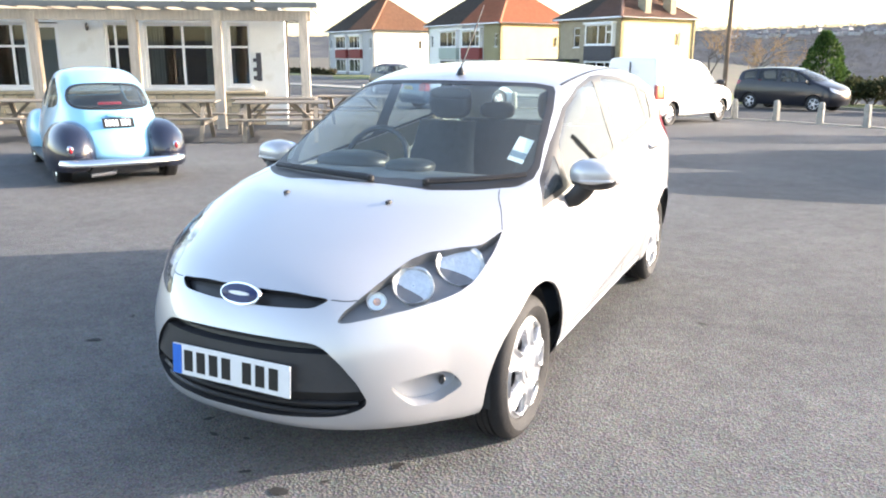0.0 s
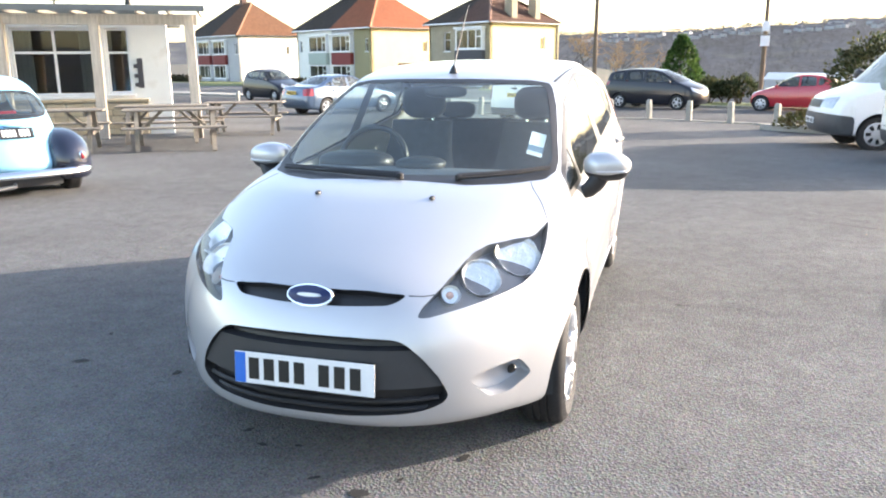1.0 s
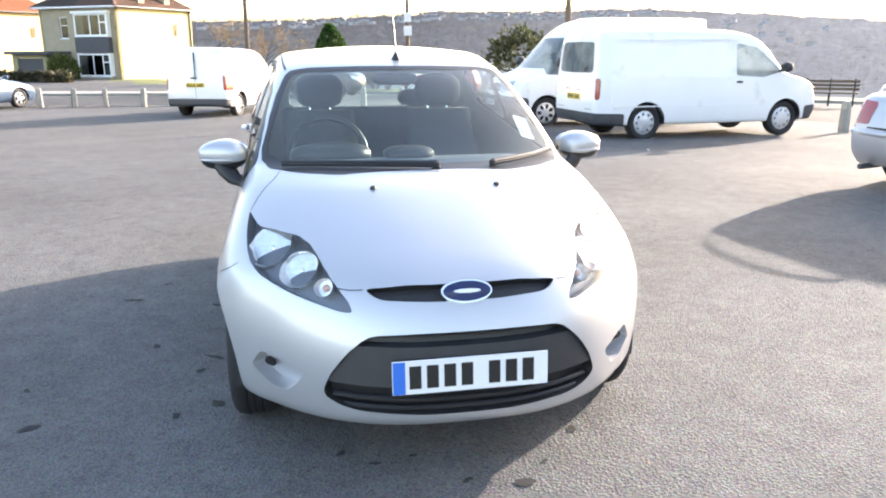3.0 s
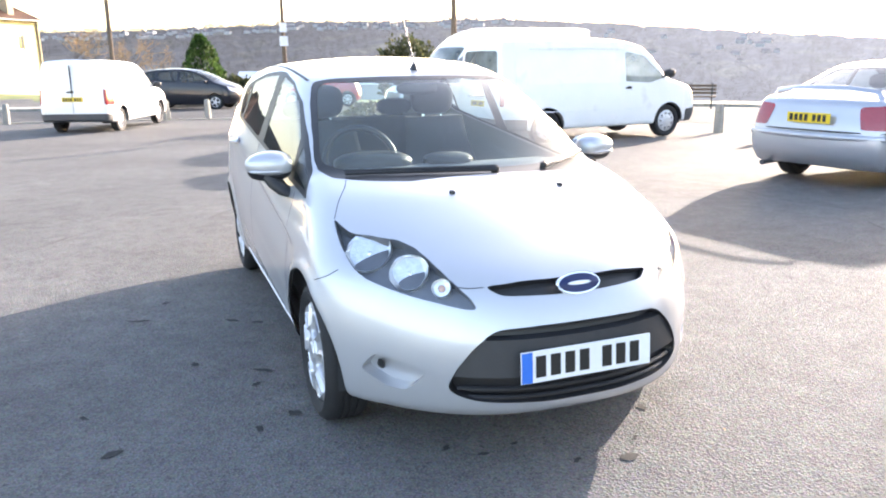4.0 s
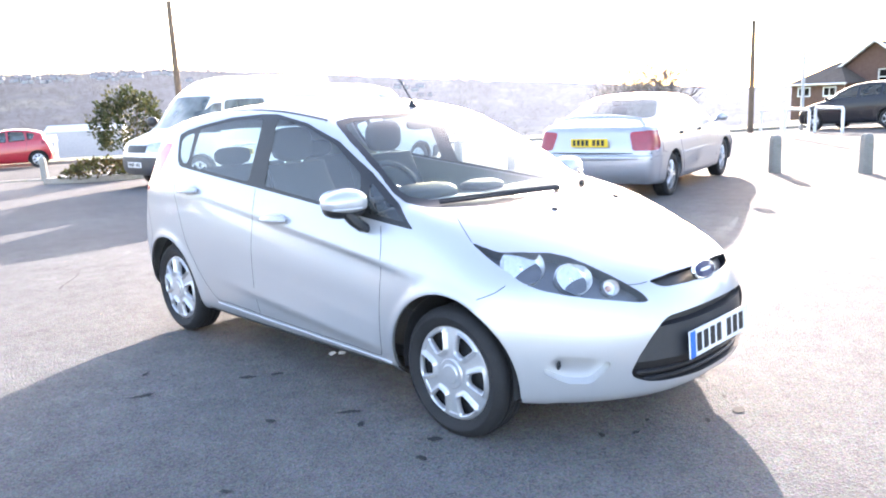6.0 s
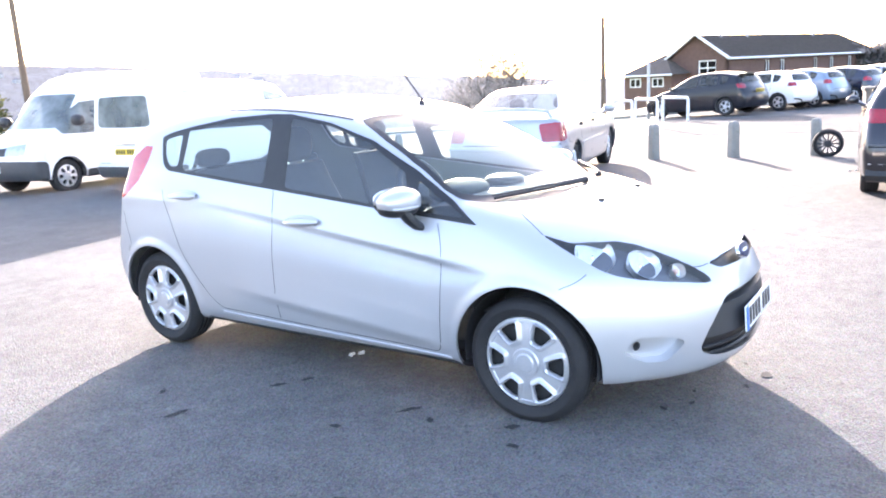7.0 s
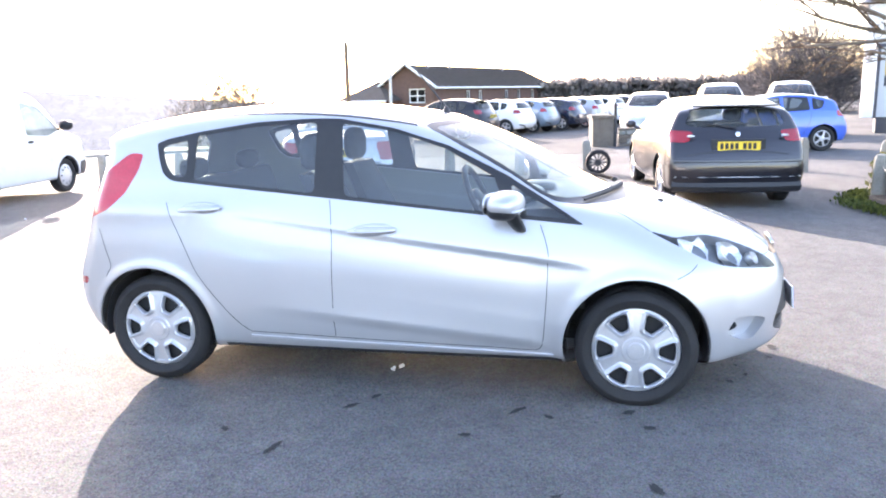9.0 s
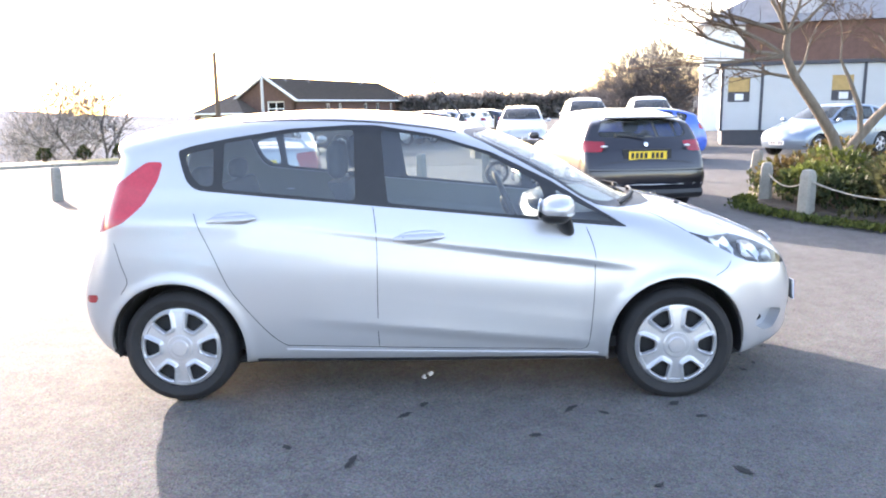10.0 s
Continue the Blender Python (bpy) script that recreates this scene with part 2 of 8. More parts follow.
# ---- ground ----
def asphalt(name, base, patch, coarse):
    """Worn tarmac: aggregate grains, broad stains, fine relief."""
    m = bpy.data.materials.new(name)
    m.use_nodes = True
    n, l = m.node_tree.nodes, m.node_tree.links
    b = n["Principled BSDF"]
    co = n.new("ShaderNodeTexCoord")
    def noise_node(scale, detail, rough=0.6):
        t = n.new("ShaderNodeTexNoise")
        t.inputs["Scale"].default_value, t.inputs["Detail"].default_value, t.inputs["Roughness"].default_value = scale, detail, rough
        l.new(co.outputs["Object"], t.inputs[0])
        return t
    broad, mid, grain = noise_node(0.35, 5), noise_node(6.0, 6, 0.7), noise_node(130.0, 2, 0.75)
    stones = n.new("ShaderNodeTexVoronoi")
    stones.inputs["Scale"].default_value = 95
    l.new(co.outputs["Object"], stones.inputs[0])
    mix = n.new("ShaderNodeMix")
    mix.data_type = "RGBA"
    r = n.new("ShaderNodeMapRange")
    for k, v in zip(("From Min", "From Max"), (0.35, 0.68)):
        r.inputs[k].default_value = v
    l.new(broad.outputs[0], r.inputs[0]), l.new(r.outputs[0], mix.inputs[0])
    mix.inputs[6].default_value, mix.inputs[7].default_value = (*base, 1), (*patch, 1)
    s = n.new("ShaderNodeMath")
    s.operation = "ADD"
    half = n.new("ShaderNodeMath")
    half.operation = "MULTIPLY"
    half.inputs[1].default_value = 0.45
    l.new(mid.outputs[0], half.inputs[0]), l.new(half.outputs[0], s.inputs[0]), l.new(grain.outputs[0], s.inputs[1])
    r2 = n.new("ShaderNodeMapRange")
    for k, v in zip(("From Min", "From Max", "To Min", "To Max"), (0.475, 0.975, 0.5, 1.5)):
        r2.inputs[k].default_value = v
    l.new(s.outputs[0], r2.inputs[0])
    sc = n.new("ShaderNodeVectorMath")
    sc.operation = "SCALE"
    l.new(mix.outputs[2], sc.inputs[0]), l.new(r2.outputs[0], sc.inputs["Scale"])
    tint = n.new("ShaderNodeMix")
    tint.data_type = "RGBA"
    tint.blend_type = "MULTIPLY"
    tint.inputs[0].default_value = coarse
    l.new(sc.outputs[0], tint.inputs[6]), l.new(stones.outputs["Color"], tint.inputs[7])
    up = n.new("ShaderNodeVectorMath")
    up.operation = "SCALE"
    up.inputs["Scale"].default_value = 1 + coarse
    l.new(tint.outputs[2], up.inputs[0])
    hs = n.new("ShaderNodeHueSaturation")
    hs.inputs["Saturation"].default_value = 0.35
    l.new(up.outputs[0], hs.inputs["Color"])
    l.new(hs.outputs[0], b.inputs["Base Color"])
    b.inputs["Roughness"].default_value = 0.9
    b.inputs["Specular IOR Level"].default_value = 0.15
    bp = n.new("ShaderNodeBump")
    bp.inputs["Strength"].default_value, bp.inputs["Distance"].default_value = 0.5, 0.007
    l.new(stones.outputs["Distance"], bp.inputs["Height"]), l.new(bp.outputs[0], b.inputs["Normal"])
    return m


TARMAC = asphalt("worn_tarmac", (0.083, 0.081, 0.078), (0.112, 0.11, 0.105), 0.55)
ROAD = asphalt("road_tarmac", (0.06, 0.06, 0.062), (0.085, 0.085, 0.085), 0.3)
GRASS = mat("rough_grass", (0.07, 0.11, 0.022), 0.9, 0, 0.35, 0.8, 14, 0.6, second=(0.13, 0.13, 0.04), second_at=0.52)
WOODS = mat("winter_woods", (0.075, 0.066, 0.05), 0.95, 0, 0.45, 0.02, 0.12, 0, second=(0.05, 0.058, 0.034), second_at=0.55)


def verge(az):
    """Distance from the car to the far edge of the road, by azimuth in degrees."""
    return float(np.interp(az % 360, [0, 12, 30, 45, 60, 70, 80, 95, 140, 200, 300, 330, 346, 351, 356, 360], [33, 33, 31, 30, 31, 36, 60, 120, 150, 150, 150, 66, 56, 44, 36, 34]))


def land(x, y):
    r, az = math.hypot(x, y), math.degrees(math.atan2(x, y))
    past = r - verge(az)
    z = ground_z(x, y)
    if past <= 0:
        return z
    open_side = float(np.interp(((az + 180) % 360) - 180, [-180, -12, -5, 3, 14, 60, 70, 82, 100, 180], [0, 0, 0.1, 0.7, 1, 1, 0.6, 0.3, 0.12, 0]))
    drop = -open_side * 62 * (1 - math.exp(-max(past - 3.5, 0) / 150))
    return z + drop + 0.25 * math.sin(x * 0.31) * math.sin(y * 0.27) * min(1, past / 30)


def ground():
    radii = [0, 1.5, 3, 5, 7, 9, 11, 13, 15, 17, 19, 21, 23, 25, 27, 29, 31, 32, 33, 34, 35, 36, 38, 40, 43, 47, 52, 60, 70, 85, 105, 130, 165, 220, 300, 420, 600, 900, 1240]
    n = 240
    v, f, flags = [(0, 0, ground_z(0, 0))], [], []
    for r in radii[1:]:
        for i in range(n):
            a = 2 * math.pi * i / n
            x, y = r * math.sin(a), r * math.cos(a)
            v.append((x, y, land(x, y)))
    for i in range(n):
        f.append((0, 1 + (i + 1) % n, 1 + i))
        flags.append(0)
    for k in range(len(radii) - 2):
        for i in range(n):
            a, b = 1 + k * n + i, 1 + k * n + (i + 1) % n
            f.append((a, b, b + n, a + n))
            az = 360 * (i + 0.5) / n
            mid = (radii[k + 1] + radii[k + 2]) / 2
            flags.append(0 if mid < verge(az) else (1 if mid < verge(az) + 60 else 2))
    ob = mesh_part("ground", v, f, [TARMAC, GRASS, WOODS], None, "worn grey tarmac car park running to grass and valley", False, None, flags)
    tagged(ob, "", "ground", "", "structure")


ground()


# ---- smooth vehicle bodies: a solid given by its side outline, plan and section, drawn as a fine net ----
def spline(pts, n=6, closed=False):
    """A smooth line through the points."""
    p = np.array(pts, float)
    k = len(p)
    out = []
    for i in range(k if closed else k - 1):
        a, b, c, d = (p[(i - 1) % k], p[i], p[(i + 1) % k], p[(i + 2) % k]) if closed else (p[max(i - 1, 0)], p[i], p[i + 1], p[min(i + 2, k - 1)])
        for j in range(n):
            t = j / n
            out.append(0.5 * (2 * b + (c - a) * t + (2 * a - 5 * b + 4 * c - d) * t * t + (3 * b - a - 3 * c + d) * t ** 3))
    if not closed:
        out.append(p[-1])
    return np.array(out)


def in_poly(poly, a, b):
    inside = np.zeros(a.shape, bool)
    q = np.roll(poly, -1, 0)
    for (x0, y0), (x1, y1) in zip(poly, q):
        if y0 != y1:
            inside ^= ((y0 > b) != (y1 > b)) & (a < (x1 - x0) * (b - y0) / (y1 - y0) + x0)
    return inside


def near_poly(poly, a, b):
    """Distance to the outline, and the nearest place on it."""
    best = np.full(a.shape, 1e9)
    pa, pb = a.copy(), b.copy()
    for (x0, y0), (x1, y1) in zip(poly, np.roll(poly, -1, 0)):
        dx, dy = x1 - x0, y1 - y0
        t = np.clip(((a - x0) * dx + (b - y0) * dy) / max(dx * dx + dy * dy, 1e-12), 0, 1)
        u, v = x0 + t * dx, y0 + t * dy
        d = np.hypot(a - u, b - v)
        m = d < best
        best[m], pa[m], pb[m] = d[m], u[m], v[m]
    return best, pa, pb


def curve_of(table):
    t = np.array(table, float)
    return lambda v: np.interp(v, t[:, 0], t[:, 1])


def smax(a, b, r):
    h = np.clip(0.5 + 0.5 * (a - b) / r, 0, 1)
    return b + (a - b) * h + r * h * (1 - h)


class Body:
    """outline: side view (y, z), closed; wide: half width by y; section: change of half width from sill (0) to belt (1); belt: height by y."""

    def __init__(self, outline, wide, section, belt, tumble=0.42, bow=(0.957, 2.66), bow_rear=(0.35, 2.6), fade=((-1.5, 1), (-1, 0.85), (-0.2, 0.4), (0.4, 0)),
                 fade_rear=((0.6, 0), (1.6, 1)), crown=0.06, soft=0.07, sill=0.2, extra=None):
        self.wide, self.section, self.belt, self.tumble = curve_of(wide), curve_of(section), curve_of(belt), tumble
        self.bow, self.bow_rear, self.fade, self.fade_rear = bow, bow_rear, curve_of(fade), curve_of(fade_rear)
        self.crown, self.soft, self.sill, self.extra = crown, soft, sill, extra
        self.outline = np.array(outline, float)
        lo, hi = self.outline.min(0), self.outline.max(0)
        self.h = 0.02
        self.lo = lo - 0.9
        n = np.ceil((hi + 0.9 - self.lo) / self.h).astype(int) + 1
        y, z = np.meshgrid(self.lo[0] + self.h * np.arange(n[0]), self.lo[1] + self.h * np.arange(n[1]), indexing="ij")
        d, _, _ = near_poly(self.outline, y, z)
        self.map = np.where(in_poly(self.outline, y, z), -d, d)
        self.box = (lo, hi)

    def side(self, y, z):
        a = np.clip((y - self.lo[0]) / self.h, 0, self.map.shape[0] - 1.001)
        b = np.clip((z - self.lo[1]) / self.h, 0, self.map.shape[1] - 1.001)
        i, j = a.astype(int), b.astype(int)
        a, b, m = a - i, b - j, self.map
        return (m[i, j] * (1 - a) + m[i + 1, j] * a) * (1 - b) + (m[i, j + 1] * (1 - a) + m[i + 1, j + 1] * a) * b

    def half_width(self, y, z):
        belt = self.belt(y)
        s = (z - self.sill) / (belt - self.sill)
        w = self.wide(y) + self.section(np.clip(s, -0.5, 1)) - self.tumble * np.maximum(z - belt, 0)
        return w + self.extra(y, z) if self.extra else w

    def __call__(self, p):
        x, y, z = np.abs(p[..., 0]), p[..., 1], p[..., 2]
        yw = y - self.bow[0] * x ** self.bow[1] * self.fade(y) + self.bow_rear[0] * x ** self.bow_rear[1] * self.fade_rear(y)
        zw = z + self.crown * (x / 0.7) ** 2 * (0.2 + 0.8 * np.clip((z - 1.0) * 4, 0, 1))
        return smax(self.side(yw, zw), (x - self.half_width(y, z)) * 0.93, self.soft)

    def gradient(self, p, e=0.004):
        g = np.empty(p.shape)
        for k in range(3):
            d = np.zeros(3)
            d[k] = e
            g[:, k] = (self(p + d) - self(p - d)) / (2 * e)
        return g

    def settle(self, p, rounds=3):
        for _ in range(rounds):
            g = self.gradient(p)
            p = p - (self(p) / np.maximum((g * g).sum(1), 0.05))[:, None] * g
        return p

    def net(self, h):
        lo, hi = self.box
        half = self.wide(np.linspace(lo[0], hi[0], 60)).max() + 0.08
        n = [2 * int(half / h + 1) + 2, int((hi[0] - lo[0] + 0.2) / h) + 2, int((hi[1] - lo[1] + 0.2) / h) + 2]
        org = np.array([-h * (n[0] - 1) / 2, lo[0] - 0.1, lo[1] - 0.1])
        axes = [org[k] + h * np.arange(n[k]) for k in range(3)]
        v = np.stack([self(np.stack(np.meshgrid(axes[0], axes[1][i:i + 1], axes[2], indexing="ij"), -1))[:, 0] for i in range(n[1])], 1)
        s = v < 0
        cells = tuple(k - 1 for k in v.shape)
        total, count = np.zeros(cells + (3,)), np.zeros(cells)
        idx = np.full(cells, -1)
        crossings = []
        for ax in range(3):
            a, b = np.take(v, range(n[ax] - 1), ax), np.take(v, range(1, n[ax]), ax)
            sa, sb = a < 0, b < 0
            e = np.argwhere(sa != sb)
            va, vb = a[tuple(e.T)], b[tuple(e.T)]
            pos = e.astype(float)
            pos[:, ax] += va / (va - vb)
            o1, o2 = [k for k in range(3) if k != ax]
            four = []
            for d1, d2 in ((-1, -1), (0, -1), (0, 0), (-1, 0)):
                c = e.copy()
                c[:, o1] += d1
                c[:, o2] += d2
                four.append(c)
                np.add.at(total, tuple(c.T), pos)
                np.add.at(count, tuple(c.T), 1)
            crossings.append((four, sa[tuple(e.T)], ax))
        live = count > 0
        idx[live] = np.arange(live.sum())
        p = org + h * total[live] / count[live][:, None]
        quads = []
        for four, inside, ax in crossings:
            q = np.stack([idx[tuple(c.T)] for c in four], 1)
            flip = inside ^ (ax == 1)
            q[~flip] = q[~flip][:, ::-1]
            quads.append(q)
        q = np.concatenate(quads)
        for _ in range(4):
            mean, k = np.zeros(p.shape), np.zeros(len(p))
            for a, b in ((0, 1), (1, 2), (2, 3), (3, 0)):
                for u, w in ((a, b), (b, a)):
                    np.add.at(mean, q[:, u], p[q[:, w]])
                    np.add.at(k, q[:, u], 1)
            p = self.settle(0.5 * p + 0.5 * mean / k[:, None], 2)
        return p, q


VIEWS = {"side": lambda p: (p[:, 1], p[:, 2]), "front": lambda p: (np.abs(p[:, 0]), p[:, 2]), "rear": lambda p: (np.abs(p[:, 0]), p[:, 2]),
         "corner": lambda p: ((np.abs(p[:, 0]) + p[:, 1]) * 0.7071, p[:, 2]), "top": lambda p: (np.abs(p[:, 0]), p[:, 1]), "any": lambda p: (p[:, 1], p[:, 2])}


def facing(view, p, g):
    ax = np.abs(g[:, 0])
    if view == "any":
        return np.ones(len(p), bool)
    if view == "side":
        return ax > 0.3
    if view == "front":
        return (g[:, 1] < -0.12) & (p[:, 1] < 0.6)
    if view == "rear":
        return (g[:, 1] > 0.12) & (p[:, 1] > 0)
    if view == "corner":
        return (p[:, 1] < 0) & (g[:, 1] < 0.35)
    return g[:, 2] > 0.2


def moved(view, p, u, v):
    out = p.copy()
    if view in ("side", "any"):
        out[:, 1], out[:, 2] = u, v
    elif view == "corner":
        d = (u - (np.abs(p[:, 0]) + p[:, 1]) * 0.7071) * 0.7071
        out[:, 0] += np.sign(p[:, 0]) * d
        out[:, 1] += d
        out[:, 2] = v
    elif view == "top":
        out[:, 0], out[:, 1] = np.where(p[:, 0] < 0, -u, u), v
    else:
        out[:, 0], out[:, 2] = np.where(p[:, 0] < 0, -u, u), v
    return out


def cut(body, h, regions):
    """Net of the body, cut along the outlines of regions (name, view, outline, test): places, normals, and triangles by region (None: the rest)."""
    p, q = body.net(h)
    on = np.zeros(len(p), bool)
    for name, view, poly, test in regions:
        g = body.gradient(p)
        u, v = VIEWS[view](p)
        d, pu, pv = near_poly(poly, u, v)
        m = (d < 0.6 * h) & facing(view, p, g) & ~on
        if test:
            m &= test(p)
        if view in ("front", "rear", "top"):
            m &= ~((pu < 0.02) & (np.abs(p[:, 0]) < 0.03) & (np.abs(pv - v) < 1e-6))
        p[m] = moved(view, p[m], pu[m], pv[m])
        on |= m
        for _ in range(2):
            w = body.settle(p[m], 2)
            u2, v2 = VIEWS[view](w)
            p[m] = moved(view, w, pu[m], pv[m]) if _ == 0 else w
    a = on[q[:, 0]] & on[q[:, 2]]
    b = on[q[:, 1]] & on[q[:, 3]]
    short = np.linalg.norm(p[q[:, 0]] - p[q[:, 2]], axis=1) <= np.linalg.norm(p[q[:, 1]] - p[q[:, 3]], axis=1)
    first = (a & ~b) | ((a == b) & short)
    t1 = np.where(first[:, None], q[:, [0, 1, 2]], q[:, [0, 1, 3]])
    t2 = np.where(first[:, None], q[:, [0, 2, 3]], q[:, [1, 2, 3]])
    tri = np.concatenate([t1, t2])
    c = p[tri].mean(1)
    gp = body.gradient(p)
    gp /= np.maximum(np.linalg.norm(gp, axis=1), 1e-6)[:, None]
    gc = gp[tri].mean(1)
    owner = np.full(len(tri), -1)
    for i, (name, view, poly, test) in enumerate(regions):
        u, v = VIEWS[view](c)
        m = (owner < 0) & in_poly(poly, u, v) & facing(view, c, gc)
        if test:
            m &= test(c)
        owner[m] = i
    # smooth the outlines of the regions along themselves
    e = np.concatenate([tri[:, [0, 1]], tri[:, [1, 2]], tri[:, [2, 0]]])
    who = np.tile(owner, 3)
    key = np.sort(e, 1)
    code = key[:, 0] * len(p) + key[:, 1]
    order = np.argsort(code, kind="stable")
    code, who, key = code[order], who[order], key[order]
    pair = np.flatnonzero((code[:-1] == code[1:]) & (who[:-1] != who[1:]))
    rim = key[pair]
    degree = np.bincount(rim.ravel(), minlength=len(p))
    free = degree == 2
    for _ in range(4):
        mean = np.zeros(p.shape)
        np.add.at(mean, rim[:, 0], p[rim[:, 1]])
        np.add.at(mean, rim[:, 1], p[rim[:, 0]])
        p[free] = 0.5 * p[free] + 0.25 * mean[free]
    p[free] = body.settle(p[free], 3)
    gp = body.gradient(p, 0.009)
    gp /= np.maximum(np.linalg.norm(gp, axis=1), 1e-6)[:, None]
    return p, gp, tri, owner


def hero_body():
    top = [(-1.985, 0.215), (-2.02, 0.25), (-2.04, 0.33), (-2.045, 0.42), (-2.035, 0.5), (-2.01, 0.575), (-1.975, 0.64), (-1.93, 0.69), (-1.86, 0.735), (-1.75, 0.785), (-1.6, 0.845),
           (-1.4, 0.912), (-1.22, 0.95), (-1.1, 0.972), (-0.98, 1.03), (-0.8, 1.135), (-0.6, 1.235), (-0.4, 1.318), (-0.2, 1.378), (0.0, 1.412), (0.2, 1.436), (0.45, 1.45),
           (0.7, 1.45), (1.0, 1.436), (1.3, 1.404), (1.52, 1.366), (1.62, 1.345), (1.645, 1.315), (1.635, 1.27), (1.68, 1.15), (1.74, 1.0), (1.78, 0.9), (1.81, 0.8), (1.85, 0.68),
           (1.885, 0.58), (1.89, 0.48), (1.87, 0.38), (1.8, 0.27), (1.7, 0.22)]
    low = [(1.2, 0.2), (0.0, 0.19), (-1.2, 0.19)]
    outline = np.concatenate([spline(top, 4), np.array(low)])
    wide = spline([(-2.1, 0.66), (-1.95, 0.728), (-1.75, 0.786), (-1.5, 0.822), (-1.24, 0.838), (-0.9, 0.838), (-0.4, 0.84), (0.3, 0.845), (0.9, 0.85), (1.3, 0.848), (1.55, 0.825), (1.75, 0.775), (1.95, 0.68)], 6)
    section = spline([(-0.5, -0.3), (-0.1, -0.1), (0.0, -0.06), (0.1, -0.03), (0.25, -0.01), (0.45, 0.0), (0.6, -0.002), (0.75, -0.018), (0.88, -0.048), (1.0, -0.082)], 6)
    belt = [(-2.2, 0.75), (-1.0, 0.868), (0.25, 0.992), (1.12, 1.078), (2.0, 1.13)]

    def extra(y, z):
        rise = z - (0.815 + 0.128 * y)
        strength = 0.018 * np.clip((y + 1.06) / 0.28, 0, 1) * np.clip((0.9 - y) / 1.6, 0, 1)
        ledge = -strength * np.clip(-rise / 0.028, 0, 1) * np.clip((rise + 0.3) / 0.24, 0, 1)
        between = np.clip((y + 0.86) / 0.1, 0, 1) * np.clip((0.82 - y) / 0.2, 0, 1)
        over = z - (0.312 + 0.095 * (y + 0.8))
        along = np.clip((y + 0.84) / 0.08, 0, 1) * np.clip((0.7 - y) / 0.7, 0, 1)
        lip = np.where(over > 0, np.exp(-np.maximum(over, 0) / 0.055), 0.5 + 0.5 * np.cos(np.clip(-over / 0.06, 0, 1) * math.pi))
        hollow = (0.013 * lip - 0.003 * np.exp(-((over - 0.15) / 0.07) ** 2)) * along * between ** 0.5
        flare = np.zeros(np.broadcast(y, z).shape)
        for c in (-1.2445, 1.2445):
            r = np.hypot(y - c, z - 0.285)
            flare = flare + 0.012 * np.exp(-((r - 0.345) / 0.035) ** 2)
        hip = 0.012 * np.exp(-((z - 0.93) / 0.06) ** 2) * np.clip((y - 0.3) / 0.8, 0, 1)
        return ledge + hollow + flare + hip

    return Body(outline, wide, section, belt, extra=extra, fade=((-1.7, 1), (-1.3, 0.8), (-1, 0.75), (-0.2, 0.4), (0.4, 0)))


# ---- vehicles ----
def tri_part(name, p, n, tri, material, parent, label="", inset=0.0, lining=None):
    used, inv = np.unique(tri, return_inverse=True)
    v, nn, f = p[used] - inset * n[used], n[used], inv.reshape(-1, 3)
    flags = None
    mats = material
    if lining:
        k = len(v)
        v, nn, flags = np.concatenate([v, v - 0.014 * nn]), np.concatenate([nn, -nn]), np.concatenate([np.zeros(len(f)), np.ones(len(f))])
        f = np.concatenate([f, f[:, ::-1] + k])
        mats = [material, lining]
    return mesh_part(name, v, f, mats, parent, label, True, nn, flags)


def shell(root, body, h, regions, coat, lining=None, label=""):
    """Cuts the body and makes one part for each region. A region: name, view, outline, material (None: an opening), test, inset, split, label."""
    p, n, tri, owner = cut(body, h, [(r["name"], r["view"], np.array(r["poly"], float), r.get("test")) for r in regions])
    c = p[tri].mean(1)
    made = {}
    for i, r in enumerate(regions):
        if r.get("mat") is None:
            continue
        for side in (-1, 1) if r.get("split") else (0,):
            m = (owner == i) & ((c[:, 0] * side > 0) if side else True)
            if m.any():
                made.setdefault(r["name"], []).append(tri_part(r["name"], p, n, tri[m], r["mat"], root, r.get("label", ""), r.get("inset", 0.0)))
    made["body"] = tri_part("body", p, n, tri[owner < 0], coat, root, label, 0.0, lining)
    return made


def ribbon(body, pts, view, side, width=0.008, lift=0.0015, deep=0.006, n=5):
    """A thin strip along a line on the body."""
    line = spline(pts, n)
    p = np.zeros((len(line), 3))
    if view == "side":
        p[:, 0], p[:, 1], p[:, 2] = side * 0.78, line[:, 0], line[:, 1]
    elif view == "top":
        p[:, 0], p[:, 1], p[:, 2] = line[:, 0], line[:, 1], line[:, 2] if line.shape[1] > 2 else 0.9
    else:
        p[:, 0], p[:, 1], p[:, 2] = line[:, 0], -1.95 if view == "front" else 1.8, line[:, 1]
    p = body.settle(p, 6)
    g = body.gradient(p)
    g /= np.linalg.norm(g, axis=1)[:, None]
    d = np.gradient(p, axis=0)
    d /= np.maximum(np.linalg.norm(d, axis=1), 1e-6)[:, None]
    s = np.cross(g, d)
    bm = bmesh.new()
    rows = [[bm.verts.new(q + a * t + b * u) for a, b in ((-width / 2, -deep), (-width / 2, lift), (width / 2, lift), (width / 2, -deep))] for q, t, u in zip(p, s, g)]
    for a, b in zip(rows, rows[1:]):
        for k in range(3):
            bm.faces.new((a[k], a[k + 1], b[k + 1], b[k]))
    return bm


def circle(y, z, r, n=40):
    return [(y + r * math.cos(2 * math.pi * i / n), z + r * math.sin(2 * math.pi * i / n)) for i in range(n)]


